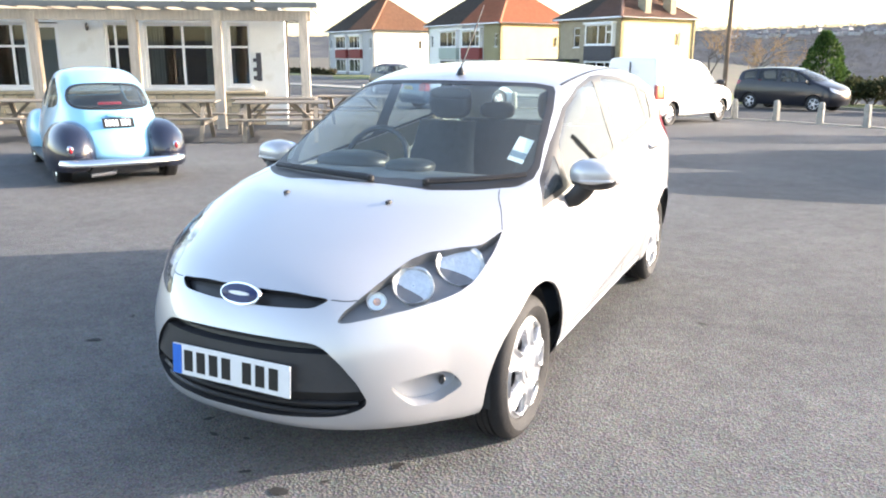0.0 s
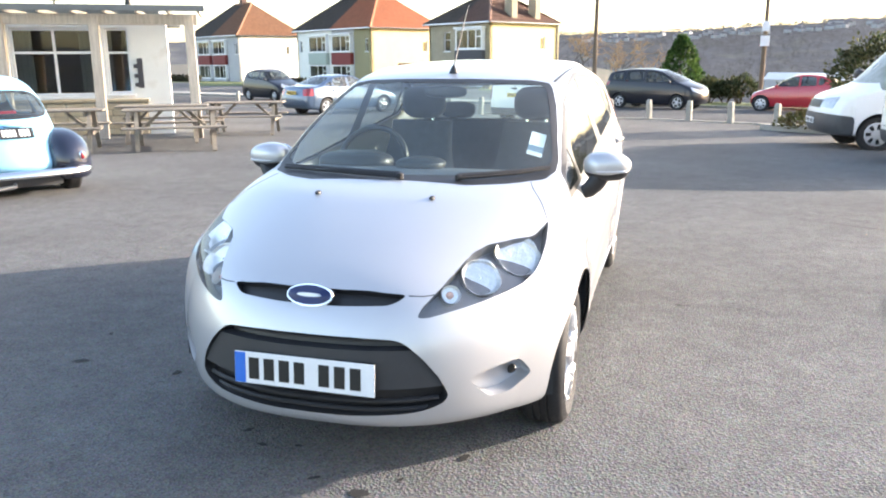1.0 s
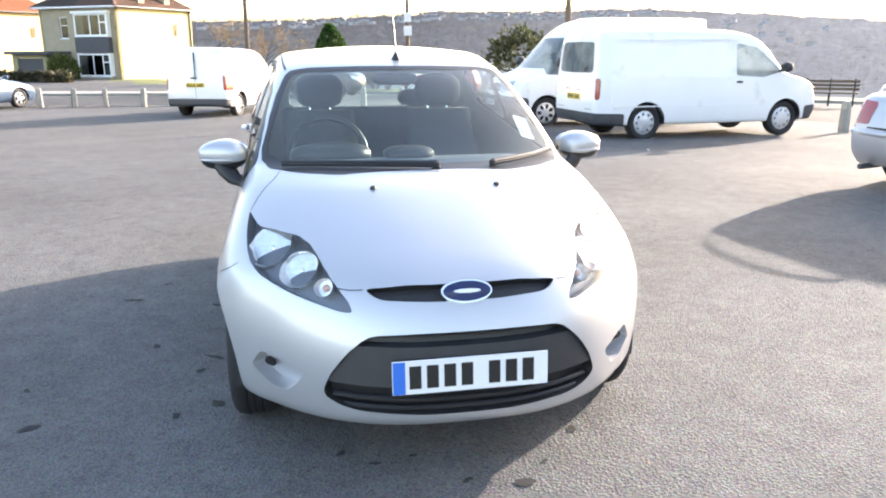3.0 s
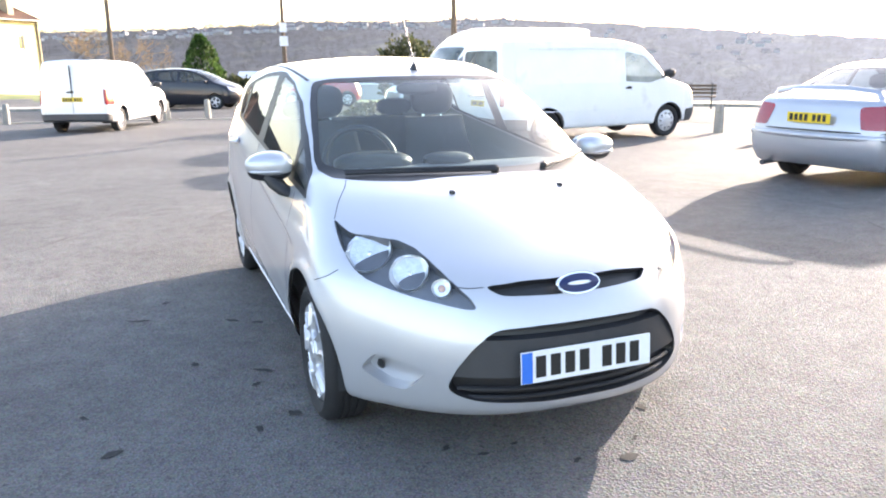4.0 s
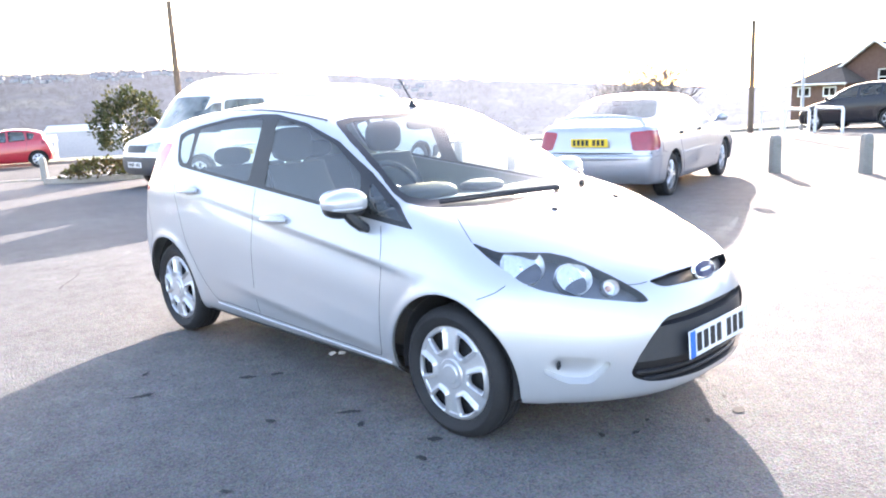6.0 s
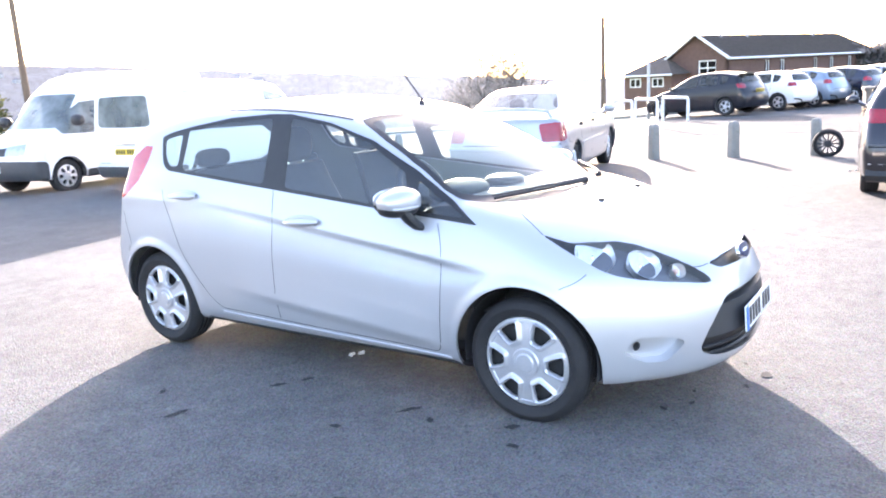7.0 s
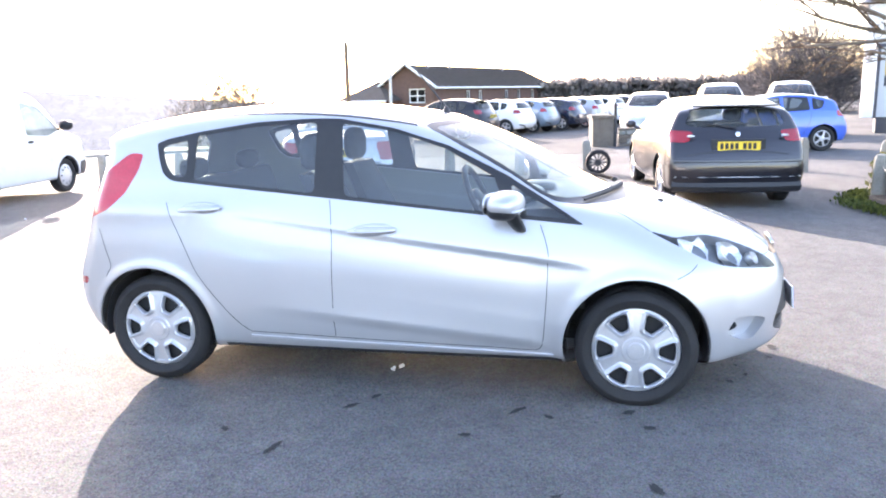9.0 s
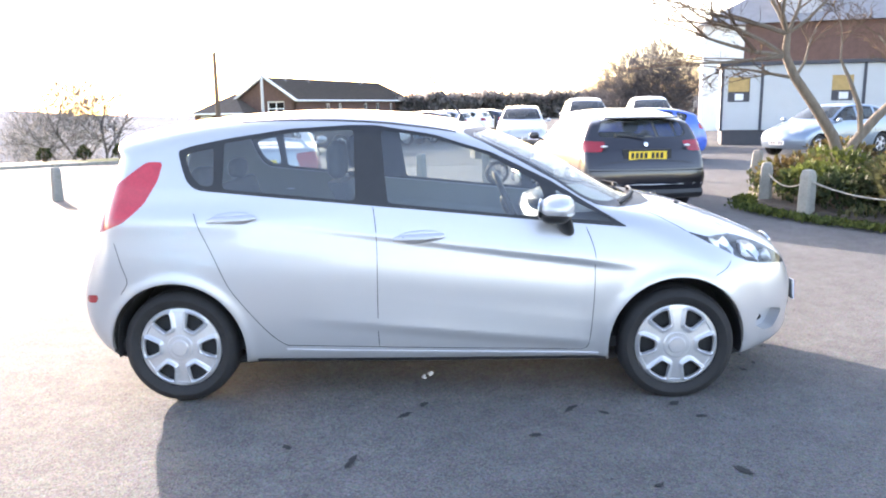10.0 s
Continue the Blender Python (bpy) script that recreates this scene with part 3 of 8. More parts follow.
def tyre_bm(r, w, rim):
    k = w / 2
    prof = [(rim, -k * 0.78), (rim + 0.012, -k * 0.9), ((r + rim) / 2, -k * 1.0), (r - 0.02, -k * 0.9), (r - 0.004, -k * 0.72), (r, -k * 0.5)]
    for g in (-0.3, 0.0, 0.3):
        prof += [(r, k * (g - 0.06)), (r - 0.007, k * (g - 0.04)), (r - 0.007, k * (g + 0.04)), (r, k * (g + 0.06))]
    prof += [(r, k * 0.5), (r - 0.004, k * 0.72), (r - 0.02, k * 0.9), ((r + rim) / 2, k * 1.0), (rim + 0.012, k * 0.9), (rim, k * 0.78)]
    return lathe(prof, 48, None, Matrix.Rotation(radians(90), 4, "Y"), True)


def spoked_cap(r, spokes, hub, inner, outer, narrow, broad, dish=0.018):
    """A wheel trim with windows between its spokes, facing +x."""
    t = bmesh.new()
    radii = [hub * 0.5, hub, inner, (inner * 2 + outer) / 3, (inner + outer * 2) / 3, outer, outer * 1.04, r]
    cols = [-1, -0.82, -0.5, -0.42, -0.15, 0.15, 0.42, 0.5, 0.82]
    sector = 2 * math.pi / spokes
    rings = []
    for i, q in enumerate(radii):
        ring = []
        f = min(max((q - inner) / (outer - inner), 0), 1)
        half = min((narrow + (broad - narrow) * f ** 1.6) / max(q, 0.01), sector * 0.42)
        for k in range(spokes):
            for s in cols:
                a = s / 0.5 * half if abs(s) <= 0.5 else math.copysign(half + (abs(s) - 0.5) / 0.5 * (sector / 2 - half), s)
                z = dish * (1 - (q / r) ** 2) * 0.6
                if inner <= q <= outer:
                    z += 0.006 if 0.4 < abs(s) < 0.48 else (-0.003 if abs(s) < 0.3 else 0)
                if q <= hub:
                    z += 0.008
                if q == radii[-1]:
                    z -= 0.012
                ang = k * sector + a
                ring.append(t.verts.new((z, q * math.cos(ang), q * math.sin(ang))))
        rings.append(ring)
    n = len(rings[0])
    holes = []
    for i, (a, b) in enumerate(zip(rings, rings[1:])):
        for k in range(n):
            col = k % len(cols)
            window = 2 <= i <= 4 and col in (0, 7, 8, 1)
            if window and col in (0, 1, 7, 8):
                continue
            t.faces.new((a[k], a[(k + 1) % n], b[(k + 1) % n], b[k]))
    t.faces.new(rings[0])
    edges = [e for e in t.edges if len(e.link_faces) == 1]
    r2 = bmesh.ops.extrude_edge_only(t, edges=edges)
    for v in r2["geom"]:
        if isinstance(v, bmesh.types.BMVert):
            v.co.x -= 0.028
    return t


def window_cap(r):
    """A wheel trim with six rounded windows, each with a raised lip, and a round hub, facing +x."""
    n = 240
    radii = np.concatenate([np.linspace(0.1, 0.4, 12), np.linspace(0.415, 0.94, 38), [0.955, 0.975, 0.99, 1.0]])
    ang = 2 * math.pi * np.arange(n) / n
    Q, A = np.meshgrid(radii, ang, indexing="ij")

    def depth(y, z):
        q, a = np.hypot(y, z), np.arctan2(y, z)
        phi = np.abs((a % (math.pi / 3)) - math.pi / 6)
        spoke = q * np.sin(math.pi / 6 - phi) - (0.165 + 0.06 * np.clip((q - 0.5) / 0.4, 0, 1))
        sharp = [spoke, 0.865 - q, (q * np.cos(phi) - 0.5) * 0.9]
        return -np.log(sum(np.exp(-k / 0.022) for k in sharp)) * 0.022
    y, z = Q * np.sin(A), Q * np.cos(A)
    for _ in range(2):
        d, e = depth(y, z), 1e-3
        gy, gz = (depth(y + e, z) - d) / e, (depth(y, z + e) - d) / e
        near = np.abs(d) < 0.009
        k = np.where(near, -d / np.maximum(gy * gy + gz * gz, 0.2), 0)
        y, z = y + k * gy, z + k * gz
    d, q = depth(y, z), np.hypot(y, z)
    x = 0.018 * (1 - q ** 2) + np.where((d < 0.004) & (q < 0.97), 0.011 * np.exp(-((d + 0.03) / 0.024) ** 2), 0)
    x = x - 0.006 * np.clip(-(d + 0.06) / 0.04, 0, 1) * (q > 0.3) * (q < 0.86) + 0.006 * (q < 0.2) - 0.012 * np.clip((q - 0.955) / 0.045, 0, 1)
    t = bmesh.new()
    vs = [[t.verts.new((x[i, j], r * y[i, j], r * z[i, j])) for j in range(n)] for i in range(len(radii))]
    for i in range(len(radii) - 1):
        for j in range(n):
            k = (j + 1) % n
            cy, cz = (y[i, j] + y[i + 1, j] + y[i, k] + y[i + 1, k]) / 4, (z[i, j] + z[i + 1, j] + z[i, k] + z[i + 1, k]) / 4
            if depth(cy, cz) < 0.002:
                t.faces.new((vs[i][j], vs[i][k], vs[i + 1][k], vs[i + 1][j]))
    t.faces.new(vs[0][::-1])
    for v in [v for v in t.verts if not v.link_faces]:
        t.verts.remove(v)
    rim = bmesh.ops.extrude_edge_only(t, edges=[e for e in t.edges if len(e.link_faces) == 1])
    for v in rim["geom"]:
        if isinstance(v, bmesh.types.BMVert):
            v.co.x -= 0.016
    bmesh.ops.recalc_face_normals(t, faces=t.faces)
    return t


def wheel_set(root, axles, track, r, w, rim, style="steel", trim=None, lower=(0.0, 0.0)):
    trim = trim or ALLOY
    first = None
    for y, sink in zip(axles, lower):
        for side in (1, -1):
            m = pose(side * (track - w / 2), y, r - sink, 0, 0, 0 if side > 0 else 180)
            if first:
                ob = copy_thing(first, m)
                ob.parent = root
                ob.matrix_basis = m
                continue
            ob = new("wheel")
            ob.parent = root
            ob.matrix_basis = m
            part("tyre", tyre_bm(r, w, rim), RUBBER, ob, "", True)
            if style == "six":
                cap = window_cap(rim + 0.004)
            elif style == "five":
                cap = spoked_cap(rim + 0.004, 5, 0.04, 0.07, rim * 0.9, 0.02, 0.03)
            elif style == "holes":
                cap = spoked_cap(rim + 0.004, 9, 0.06, rim * 0.62, rim * 0.82, 0.03, 0.04, 0.03)
            else:
                cap = spoked_cap(rim + 0.004, 7, 0.05, 0.09, rim * 0.86, 0.016, 0.05)
            for v in cap.verts:
                v.co.x += w / 2 - 0.022
            part("wheel_trim", cap, trim, ob, "", True)
            bm = lathe([(0.01, 0), (rim * 0.75, 0), (rim, 0.01), (rim, 0.012)], 24, None, Matrix.Translation((w / 2 - 0.075, 0, 0)) @ Matrix.Rotation(radians(90), 4, "Y"))
            part("brake_disc", bm, INSIDE, ob, "")
            first = ob
    for y in axles:
        for side in (1, -1):
            bm = bmesh.new()
            rr, n = r + 0.04, 20
            a0, a1 = side * (track - 0.035), side * (track - 0.34)
            rows = [[bm.verts.new((x, y + rr * math.cos(a), r + rr * math.sin(a))) for x in (a0, a1)] for a in (math.pi * (i / n * 1.12 - 0.06) for i in range(n + 1))]
            for p, q in zip(rows, rows[1:]):
                bm.faces.new((p[0], p[1], q[1], q[0]))
            bm.faces.new([q[1] for q in rows])
            part("wheel_housing", bm, INSIDE, root, "", True)
    return first


def number_plate(root, m, backing, blue=False, w=0.52, h=0.111, ink=None):
    """A number plate with plain bars for its characters; drawn in x, z and facing -y before m."""
    ob = part("number_plate", box(-w / 2, w / 2, 0, 0.008, -h / 2, h / 2, 0.003), backing, root, "number plate with plain bars")
    ob.matrix_basis = m
    x0 = -w / 2 + (0.055 if blue else 0.03)
    pitch = (w - 0.03 + w / 2 + (-w / 2) - (x0 + w / 2)) / 7.6
    for i, gap in enumerate((0, 1, 2, 3, 4.6, 5.6, 6.6)):
        bar = part("bar", box(x0 + gap * pitch, x0 + gap * pitch + pitch * 0.68, -0.0015, 0.002, -h * 0.34, h * 0.34, 0.0), ink or INK, ob)
    if blue:
        part("blue_band", box(-w / 2 + 0.002, -w / 2 + 0.042, -0.0015, 0.002, -h / 2 + 0.002, h / 2 - 0.002), BLUE_BAND, ob)
    return ob


# ---- the silver hatchback ----
def walled(root, name, body, p, n, tri, material, depth, label=""):
    """A recess: the region pushed in, with walls round its edge."""
    used, inv = np.unique(tri, return_inverse=True)
    f = inv.reshape(-1, 3)
    v, nn = p[used], n[used]
    e = np.concatenate([f[:, [0, 1]], f[:, [1, 2]], f[:, [2, 0]]])
    key = np.sort(e, 1)
    _, at, count = np.unique(key[:, 0] * len(v) + key[:, 1], return_index=True, return_counts=True)
    rim = e[at[count == 1]]
    k = len(v)
    walls = [[a, b, b + k, a + k] for a, b in rim]
    return mesh_part(name, np.concatenate([v, v - depth * nn]), (f + k).tolist() + walls, material, root, label, False)


def superball(cx, cy, cz, rx, ry, rz, power=2.6, n=28, bm=None, m=None):
    t = bmesh.new()
    bmesh.ops.create_uvsphere(t, u_segments=n, v_segments=n // 2, radius=1)
    for v in t.verts:
        a = v.co
        s = (abs(a.x) ** power + abs(a.y) ** power + abs(a.z) ** power) ** (1 / power)
        v.co = Vector((cx + rx * a.x / s, cy + ry * a.y / s, cz + rz * a.z / s))
    return merge(bm or bmesh.new(), t, m)


def on_body(body, pts, sign=1):
    p = body.settle(np.array(pts, float), 6)
    g = body.gradient(p)
    return p, g / np.linalg.norm(g, axis=1)[:, None]


def hero():
    root = thing("hatchback", "silver five-door hatchback with plastic wheel trims, parked on the tarmac", "car")
    body = hero_body()
    dlo = [(1.22, 1.262), (1.16, 1.285), (0.966, 1.322), (0.677, 1.362), (0.388, 1.376), (0.243, 1.373), (-0.045, 1.323), (-0.331, 1.233), (-0.614, 1.096), (-0.891, 0.929), (-1.0, 0.864),
           (-0.526, 0.908), (0.253, 0.986), (0.7, 1.03), (1.115, 1.073), (1.165, 1.11), (1.195, 1.18)]
    headlamp = [(-0.415, 0.832), (-0.531, 0.795), (-0.626, 0.794), (-0.735, 0.788), (-0.809, 0.771), (-0.875, 0.745), (-0.954, 0.71), (-1.024, 0.672), (-1.077, 0.638), (-1.105, 0.606), (-1.065, 0.606),
                (-0.96, 0.622), (-0.853, 0.636), (-0.756, 0.651), (-0.671, 0.67), (-0.603, 0.698), (-0.553, 0.731), (-0.491, 0.772)]
    grille = [(-0.1, 0.553), (0.16, 0.552), (0.30, 0.545), (0.335, 0.535), (0.40, 0.475), (0.445, 0.41), (0.472, 0.345), (0.465, 0.318), (0.42, 0.295), (0.36, 0.283), (0.14, 0.272), (-0.1, 0.271)]
    screen = [(-0.1, 1.352), (0.21, 1.35), (0.45, 1.342), (0.53, 1.328), (0.558, 1.30), (0.598, 1.225), (0.637, 1.115), (0.667, 1.01), (0.67, 0.965), (0.635, 0.945), (0.49, 0.942), (0.29, 0.943), (-0.1, 0.944)]
    pane = [(-0.1, 1.337), (0.21, 1.335), (0.45, 1.327), (0.512, 1.314), (0.537, 1.29), (0.575, 1.215), (0.613, 1.11), (0.642, 1.02), (0.636, 0.99), (0.58, 0.972), (0.29, 0.968), (-0.1, 0.968)]
    wide = lambda p: np.abs(p[:, 0]) > 0.45
    regions = [
        dict(name="arch", view="side", poly=circle(-1.2445, 0.285, 0.343), test=wide),
        dict(name="arch", view="side", poly=circle(1.2445, 0.285, 0.343), test=wide),
        dict(name="front_window", view="side", poly=spline([(0.222, 1.351), (-0.05, 1.307), (-0.312, 1.222), (-0.562, 1.085), (-0.597, 1.0), (-0.605, 0.918), (-0.337, 0.943), (0.182, 0.998)], 1), mat=SIDE_PANE, inset=0.004, split=True),
        dict(name="front_quarter_window", view="side", poly=[(-0.642, 1.052), (-0.752, 0.984), (-0.935, 0.892), (-0.68, 0.913)], mat=SIDE_PANE, inset=0.004, split=True),
        dict(name="rear_window", view="side", poly=[(0.993, 1.298), (0.674, 1.342), (0.356, 1.356), (0.34, 1.011), (0.655, 1.043), (0.993, 1.078)], mat=SIDE_PANE, inset=0.004, split=True),
        dict(name="rear_quarter_window", view="side", poly=[(1.185, 1.248), (1.045, 1.275), (1.035, 1.09), (1.10, 1.097), (1.15, 1.15)], mat=SIDE_PANE, inset=0.004, split=True),
        dict(name="window_surround", view="side", poly=dlo, mat=TRIM, inset=0.002, split=True, label="black window frame and pillar cover"),
        dict(name="windscreen", view="front", poly=pane, mat=PANE, inset=0.004, test=lambda p: p[:, 2] > 0.9),
        dict(name="screen_surround", view="front", poly=screen, mat=TRIM, inset=0.002, test=lambda p: (p[:, 2] > 0.9) & (p[:, 1] > -1.2), label="black windscreen border and scuttle"),
        dict(name="headlamp", view="corner", poly=headlamp, mat=LENS, split=True, test=lambda p: p[:, 1] < -1.22, label="clear headlamp lens"),
        dict(name="upper_slot", view="front", poly=[(-0.1, 0.69), (0.2, 0.688), (0.328, 0.676), (0.285, 0.648), (0.1, 0.642), (-0.1, 0.641)], test=lambda p: p[:, 1] < -1.7),
        dict(name="grille", view="front", poly=grille, test=lambda p: p[:, 1] < -1.5),
        dict(name="fog_recess", view="corner", poly=[(-0.665, 0.35), (-0.725, 0.415), (-0.80, 0.414), (-0.87, 0.404), (-0.945, 0.385), (-0.915, 0.35), (-0.86, 0.3), (-0.765, 0.302)], test=lambda p: (p[:, 1] < -1.3) & (p[:, 2] < 0.5)),
        dict(name="tail_lamp", view="side", poly=[(1.29, 1.21), (1.31, 1.12), (1.375, 1.01), (1.47, 0.925), (1.62, 0.868), (1.84, 0.83), (1.84, 0.95), (1.66, 1.0), (1.50, 1.12), (1.37, 1.215)], mat=SUNLIT_RED, split=True, label="red tail lamp",
             test=lambda p: np.abs(p[:, 0]) > 0.5),
        dict(name="rear_screen", view="rear", poly=[(-0.1, 1.27), (0.45, 1.255), (0.53, 1.2), (0.56, 1.05), (0.5, 1.0), (-0.1, 0.985)], mat=PANE, inset=0.004),
        dict(name="rear_reflector", view="side", poly=[(1.63, 0.565), (1.72, 0.55), (1.72, 0.515), (1.645, 0.52)], mat=RED_LENS, split=True),
    ]
    p, n, tri, owner = cut(body, 0.0155, [(r["name"], r["view"], np.array(r["poly"], float), r.get("test")) for r in regions])
    c = p[tri].mean(1)
    made = {}
    for i, r in enumerate(regions):
        if r.get("mat") is None:
            continue
        for side in (-1, 1) if r.get("split") else (0,):
            m = (owner == i) & ((c[:, 0] * side > 0) if side else True)
            if m.any():
                made.setdefault(r["name"], []).append(tri_part(r["name"], p, n, tri[m], r["mat"], root, r.get("label", ""), r.get("inset", 0.0), PALE_TRIM if r["mat"] is SUNLIT_RED else None))
    tri_part("body", p, n, tri[owner < 0], SILVER, root, "metallic silver body", 0.0, PALE_TRIM)
    names = [r["name"] for r in regions]
    walled(root, "grille", body, p, n, tri[owner == names.index("grille")], TRIM, 0.045, "black lower grille opening")
    walled(root, "upper_grille", body, p, n, tri[owner == names.index("upper_slot")], TRIM, 0.03, "black slot under the bonnet edge")
    for side in (-1, 1):
        k = (owner == names.index("fog_recess")) & (c[:, 0] * side > 0)
        fog = walled(root, "fog_lamp_recess", body, p, n, tri[k], SILVER, 0.055)
        q, g = on_body(body, [(side * 0.674, -1.712, 0.366)])
        part("vent", superball(0, 0, 0, 0.007, 0.03, 0.015, 3, 12, None, Matrix.Translation(q[0] - 0.034 * g[0]) @ Matrix.Rotation(side * radians(42), 4, "Z") @ Matrix.Rotation(radians(-38), 4, "X")), TRIM, fog, "black vent", True)
        k = (owner == names.index("headlamp")) & (c[:, 0] * side > 0)
        lamp = made["headlamp"][0 if side < 0 else 1]
        walled(lamp, "lamp_housing", body, p, n, tri[k], LAMP_GREY, 0.05, "grey lamp housing")
        for x, y, z, r, m in ((0.628, -1.505, 0.738, 0.09, REFLECTOR), (0.535, -1.69, 0.705, 0.074, REFLECTOR), (0.452, -1.805, 0.66, 0.034, REFLECTOR)):
            q, g = on_body(body, [(side * x, y, z)])
            d = (Vector((side * 0.3, -0.9, 0.12)).normalized() * 0.4 + Vector(g[0]) * 0.6).normalized()
            turn = d.to_track_quat("Z", "Y").to_matrix().to_4x4()
            at = Matrix.Translation(Vector(q[0] - 0.014 * g[0])) @ turn
            bowl = lathe([(r * 1.0, -0.03), (r * 1.0, 0.0), (r * 0.97, -0.004), (r * 0.9, -0.02), (r * 0.75, -0.04), (r * 0.5, -0.056), (r * 0.25, -0.064), (0.004, -0.066)], 40, None, at)
            for v in bowl.verts:
                if r > 0.05:
                    v.co += d * 0.016 * noise.noise(v.co * 26)
            co = np.array([v.co for v in bowl.verts])
            out = np.maximum(body(co) + 0.012, 0)
            co -= out[:, None] * body.gradient(co)
            for v, k in zip(bowl.verts, co):
                v.co = k
            part("reflector", bowl, m, lamp, "bright reflector bowl", True)
            if r > 0.05:
                part("bulb_cover", superball(0, 0, -0.05, r * 0.2, r * 0.2, 0.02, 2, 14, None, at), CHROME, lamp, "", True)
            else:
                part("indicator_bulb", superball(0, 0, -0.03, 0.014, 0.014, 0.018, 2, 14, None, at), AMBER_LENS, lamp, "pale amber bulb", True)
    # grille bars and the broad plate carrier
    for z, half in ((0.525, 0.32), (0.335, 0.41), (0.305, 0.38)):
        line = [(x, 0, z) for x in np.linspace(-half, half, 15)]
        q = body.settle(np.array([(x, -1.98 + 0.95 * abs(x) ** 2.6, z) for x, _, z in line]), 5)
        part("grille_bar", tube([tuple(v + np.array((0, 0.024, 0))) for v in q], 0.009, 6, None, True, 0.6), TRIM, root)
    rows = []
    bm = bmesh.new()
    for x in np.linspace(-1, 1, 25):
        up = body.settle(np.array([(x * 0.385, -2.0 + 0.9 * abs(x * 0.385) ** 2.6, 0.498)]), 5)[0]
        dn = body.settle(np.array([(x * 0.435, -2.0 + 0.9 * abs(x * 0.435) ** 2.6, 0.368)]), 5)[0]
        k = 0.012
        rows.append([bm.verts.new(v) for v in ((up[0], up[1] + 0.045, up[2] + 0.006), (up[0], up[1] + k, up[2]), (dn[0], dn[1] + k * 0.4, dn[2] + 0.01), (dn[0], dn[1] + 0.045, dn[2]))])
    for a, b in zip(rows, rows[1:]):
        for i in range(3):
            bm.faces.new((a[i], a[i + 1], b[i + 1], b[i]))
    bm.faces.new(rows[0]), bm.faces.new(rows[-1])
    part("plate_carrier", bm, DARK_TRIM, root, "dark grey plastic crossbar", True)
    number_plate(root, pose(0.0, -2.047, 0.418, -4), WHITE_PLATE, True, 0.516, 0.112)
    # badge
    lean_ = Matrix.Translation((0.001, -1.958, 0.668)) @ Matrix.Rotation(radians(66), 4, "X")
    def oval(a, b, d, lift):
        return lathe([(1, 0), (1, d * 0.6), (0.96, d), (0.004, d * 1.08)], 40, None, lean_ @ Matrix.Translation((0, 0, lift)) @ Matrix.Diagonal((a, b, 1, 1)))
    badge = part("badge", oval(0.088, 0.041, 0.014, 0.0), CHROME, root, "chrome-rimmed oval badge", True)
    part("badge_field", oval(0.079, 0.033, 0.004, 0.013), BADGE_BLUE, badge, "dark blue field", True)
    part("badge_bar", oval(0.045, 0.007, 0.003, 0.016), WHITE_PLATE, badge, "pale plain bar", True)
    # joints between panels
    seams = [[(0.253, 0.985), (0.240, 0.86), (0.236, 0.74), (0.237, 0.55), (0.238, 0.30)], [(-0.792, 0.872), (-0.82, 0.78), (-0.833, 0.686), (-0.823, 0.462), (-0.80, 0.30), (-0.775, 0.272)],
             [(1.125, 0.951), (1.096, 0.881), (1.029, 0.739), (0.952, 0.578), (0.846, 0.443), (0.76, 0.35), (0.70, 0.308)], [(-1.537, 0.708), (-1.48, 0.657), (-1.41, 0.612)], [(1.52, 0.82), (1.49, 0.72), (1.462, 0.626), (1.49, 0.56)],
             [(0.70, 0.305), (0.4, 0.297), (0.0, 0.284), (-0.4, 0.275), (-0.775, 0.27)]]
    for s in seams:
        for side in (-1, 1):
            part("panel_gap", ribbon(body, s, "side", side, 0.004, 0.0006), GREY_TRIM, root)
    for side in (-1, 1):
        part("sill_strip", ribbon(body, [(0.70, 0.283), (0.3, 0.27), (-0.3, 0.257), (-0.86, 0.243)], "side", side, 0.012, 0.006), ALLOY, root, "bright sill edge", True)
        part("bonnet_gap", ribbon(body, [(side * 0.705, -1.297, 0.834), (side * 0.66, -1.2, 0.885), (side * 0.615, -1.116, 0.922), (side * 0.59, -1.04, 0.945)], "top", side, 0.004, 0.0006), GREY_TRIM, root)
        part("bonnet_front_gap", ribbon(body, [(side * 0.41, -1.855, 0.672), (side * 0.375, -1.877, 0.67), (side * 0.33, -1.895, 0.674)], "top", side, 0.004, 0.0006), GREY_TRIM, root)
        part("roof_moulding", ribbon(body, [(side * 0.555, -0.16, 1.345), (side * 0.57, 0.0, 1.375), (side * 0.58, 0.4, 1.41), (side * 0.575, 0.9, 1.40), (side * 0.56, 1.4, 1.35)], "top", side, 0.014, 0.002), TRIM, root, "black roof moulding")
        part("sill_cover", ribbon(body, [(0.86, 0.215), (0.3, 0.205), (-0.4, 0.2), (-0.9, 0.2)], "side", side, 0.03, 0.001), TRIM, root)
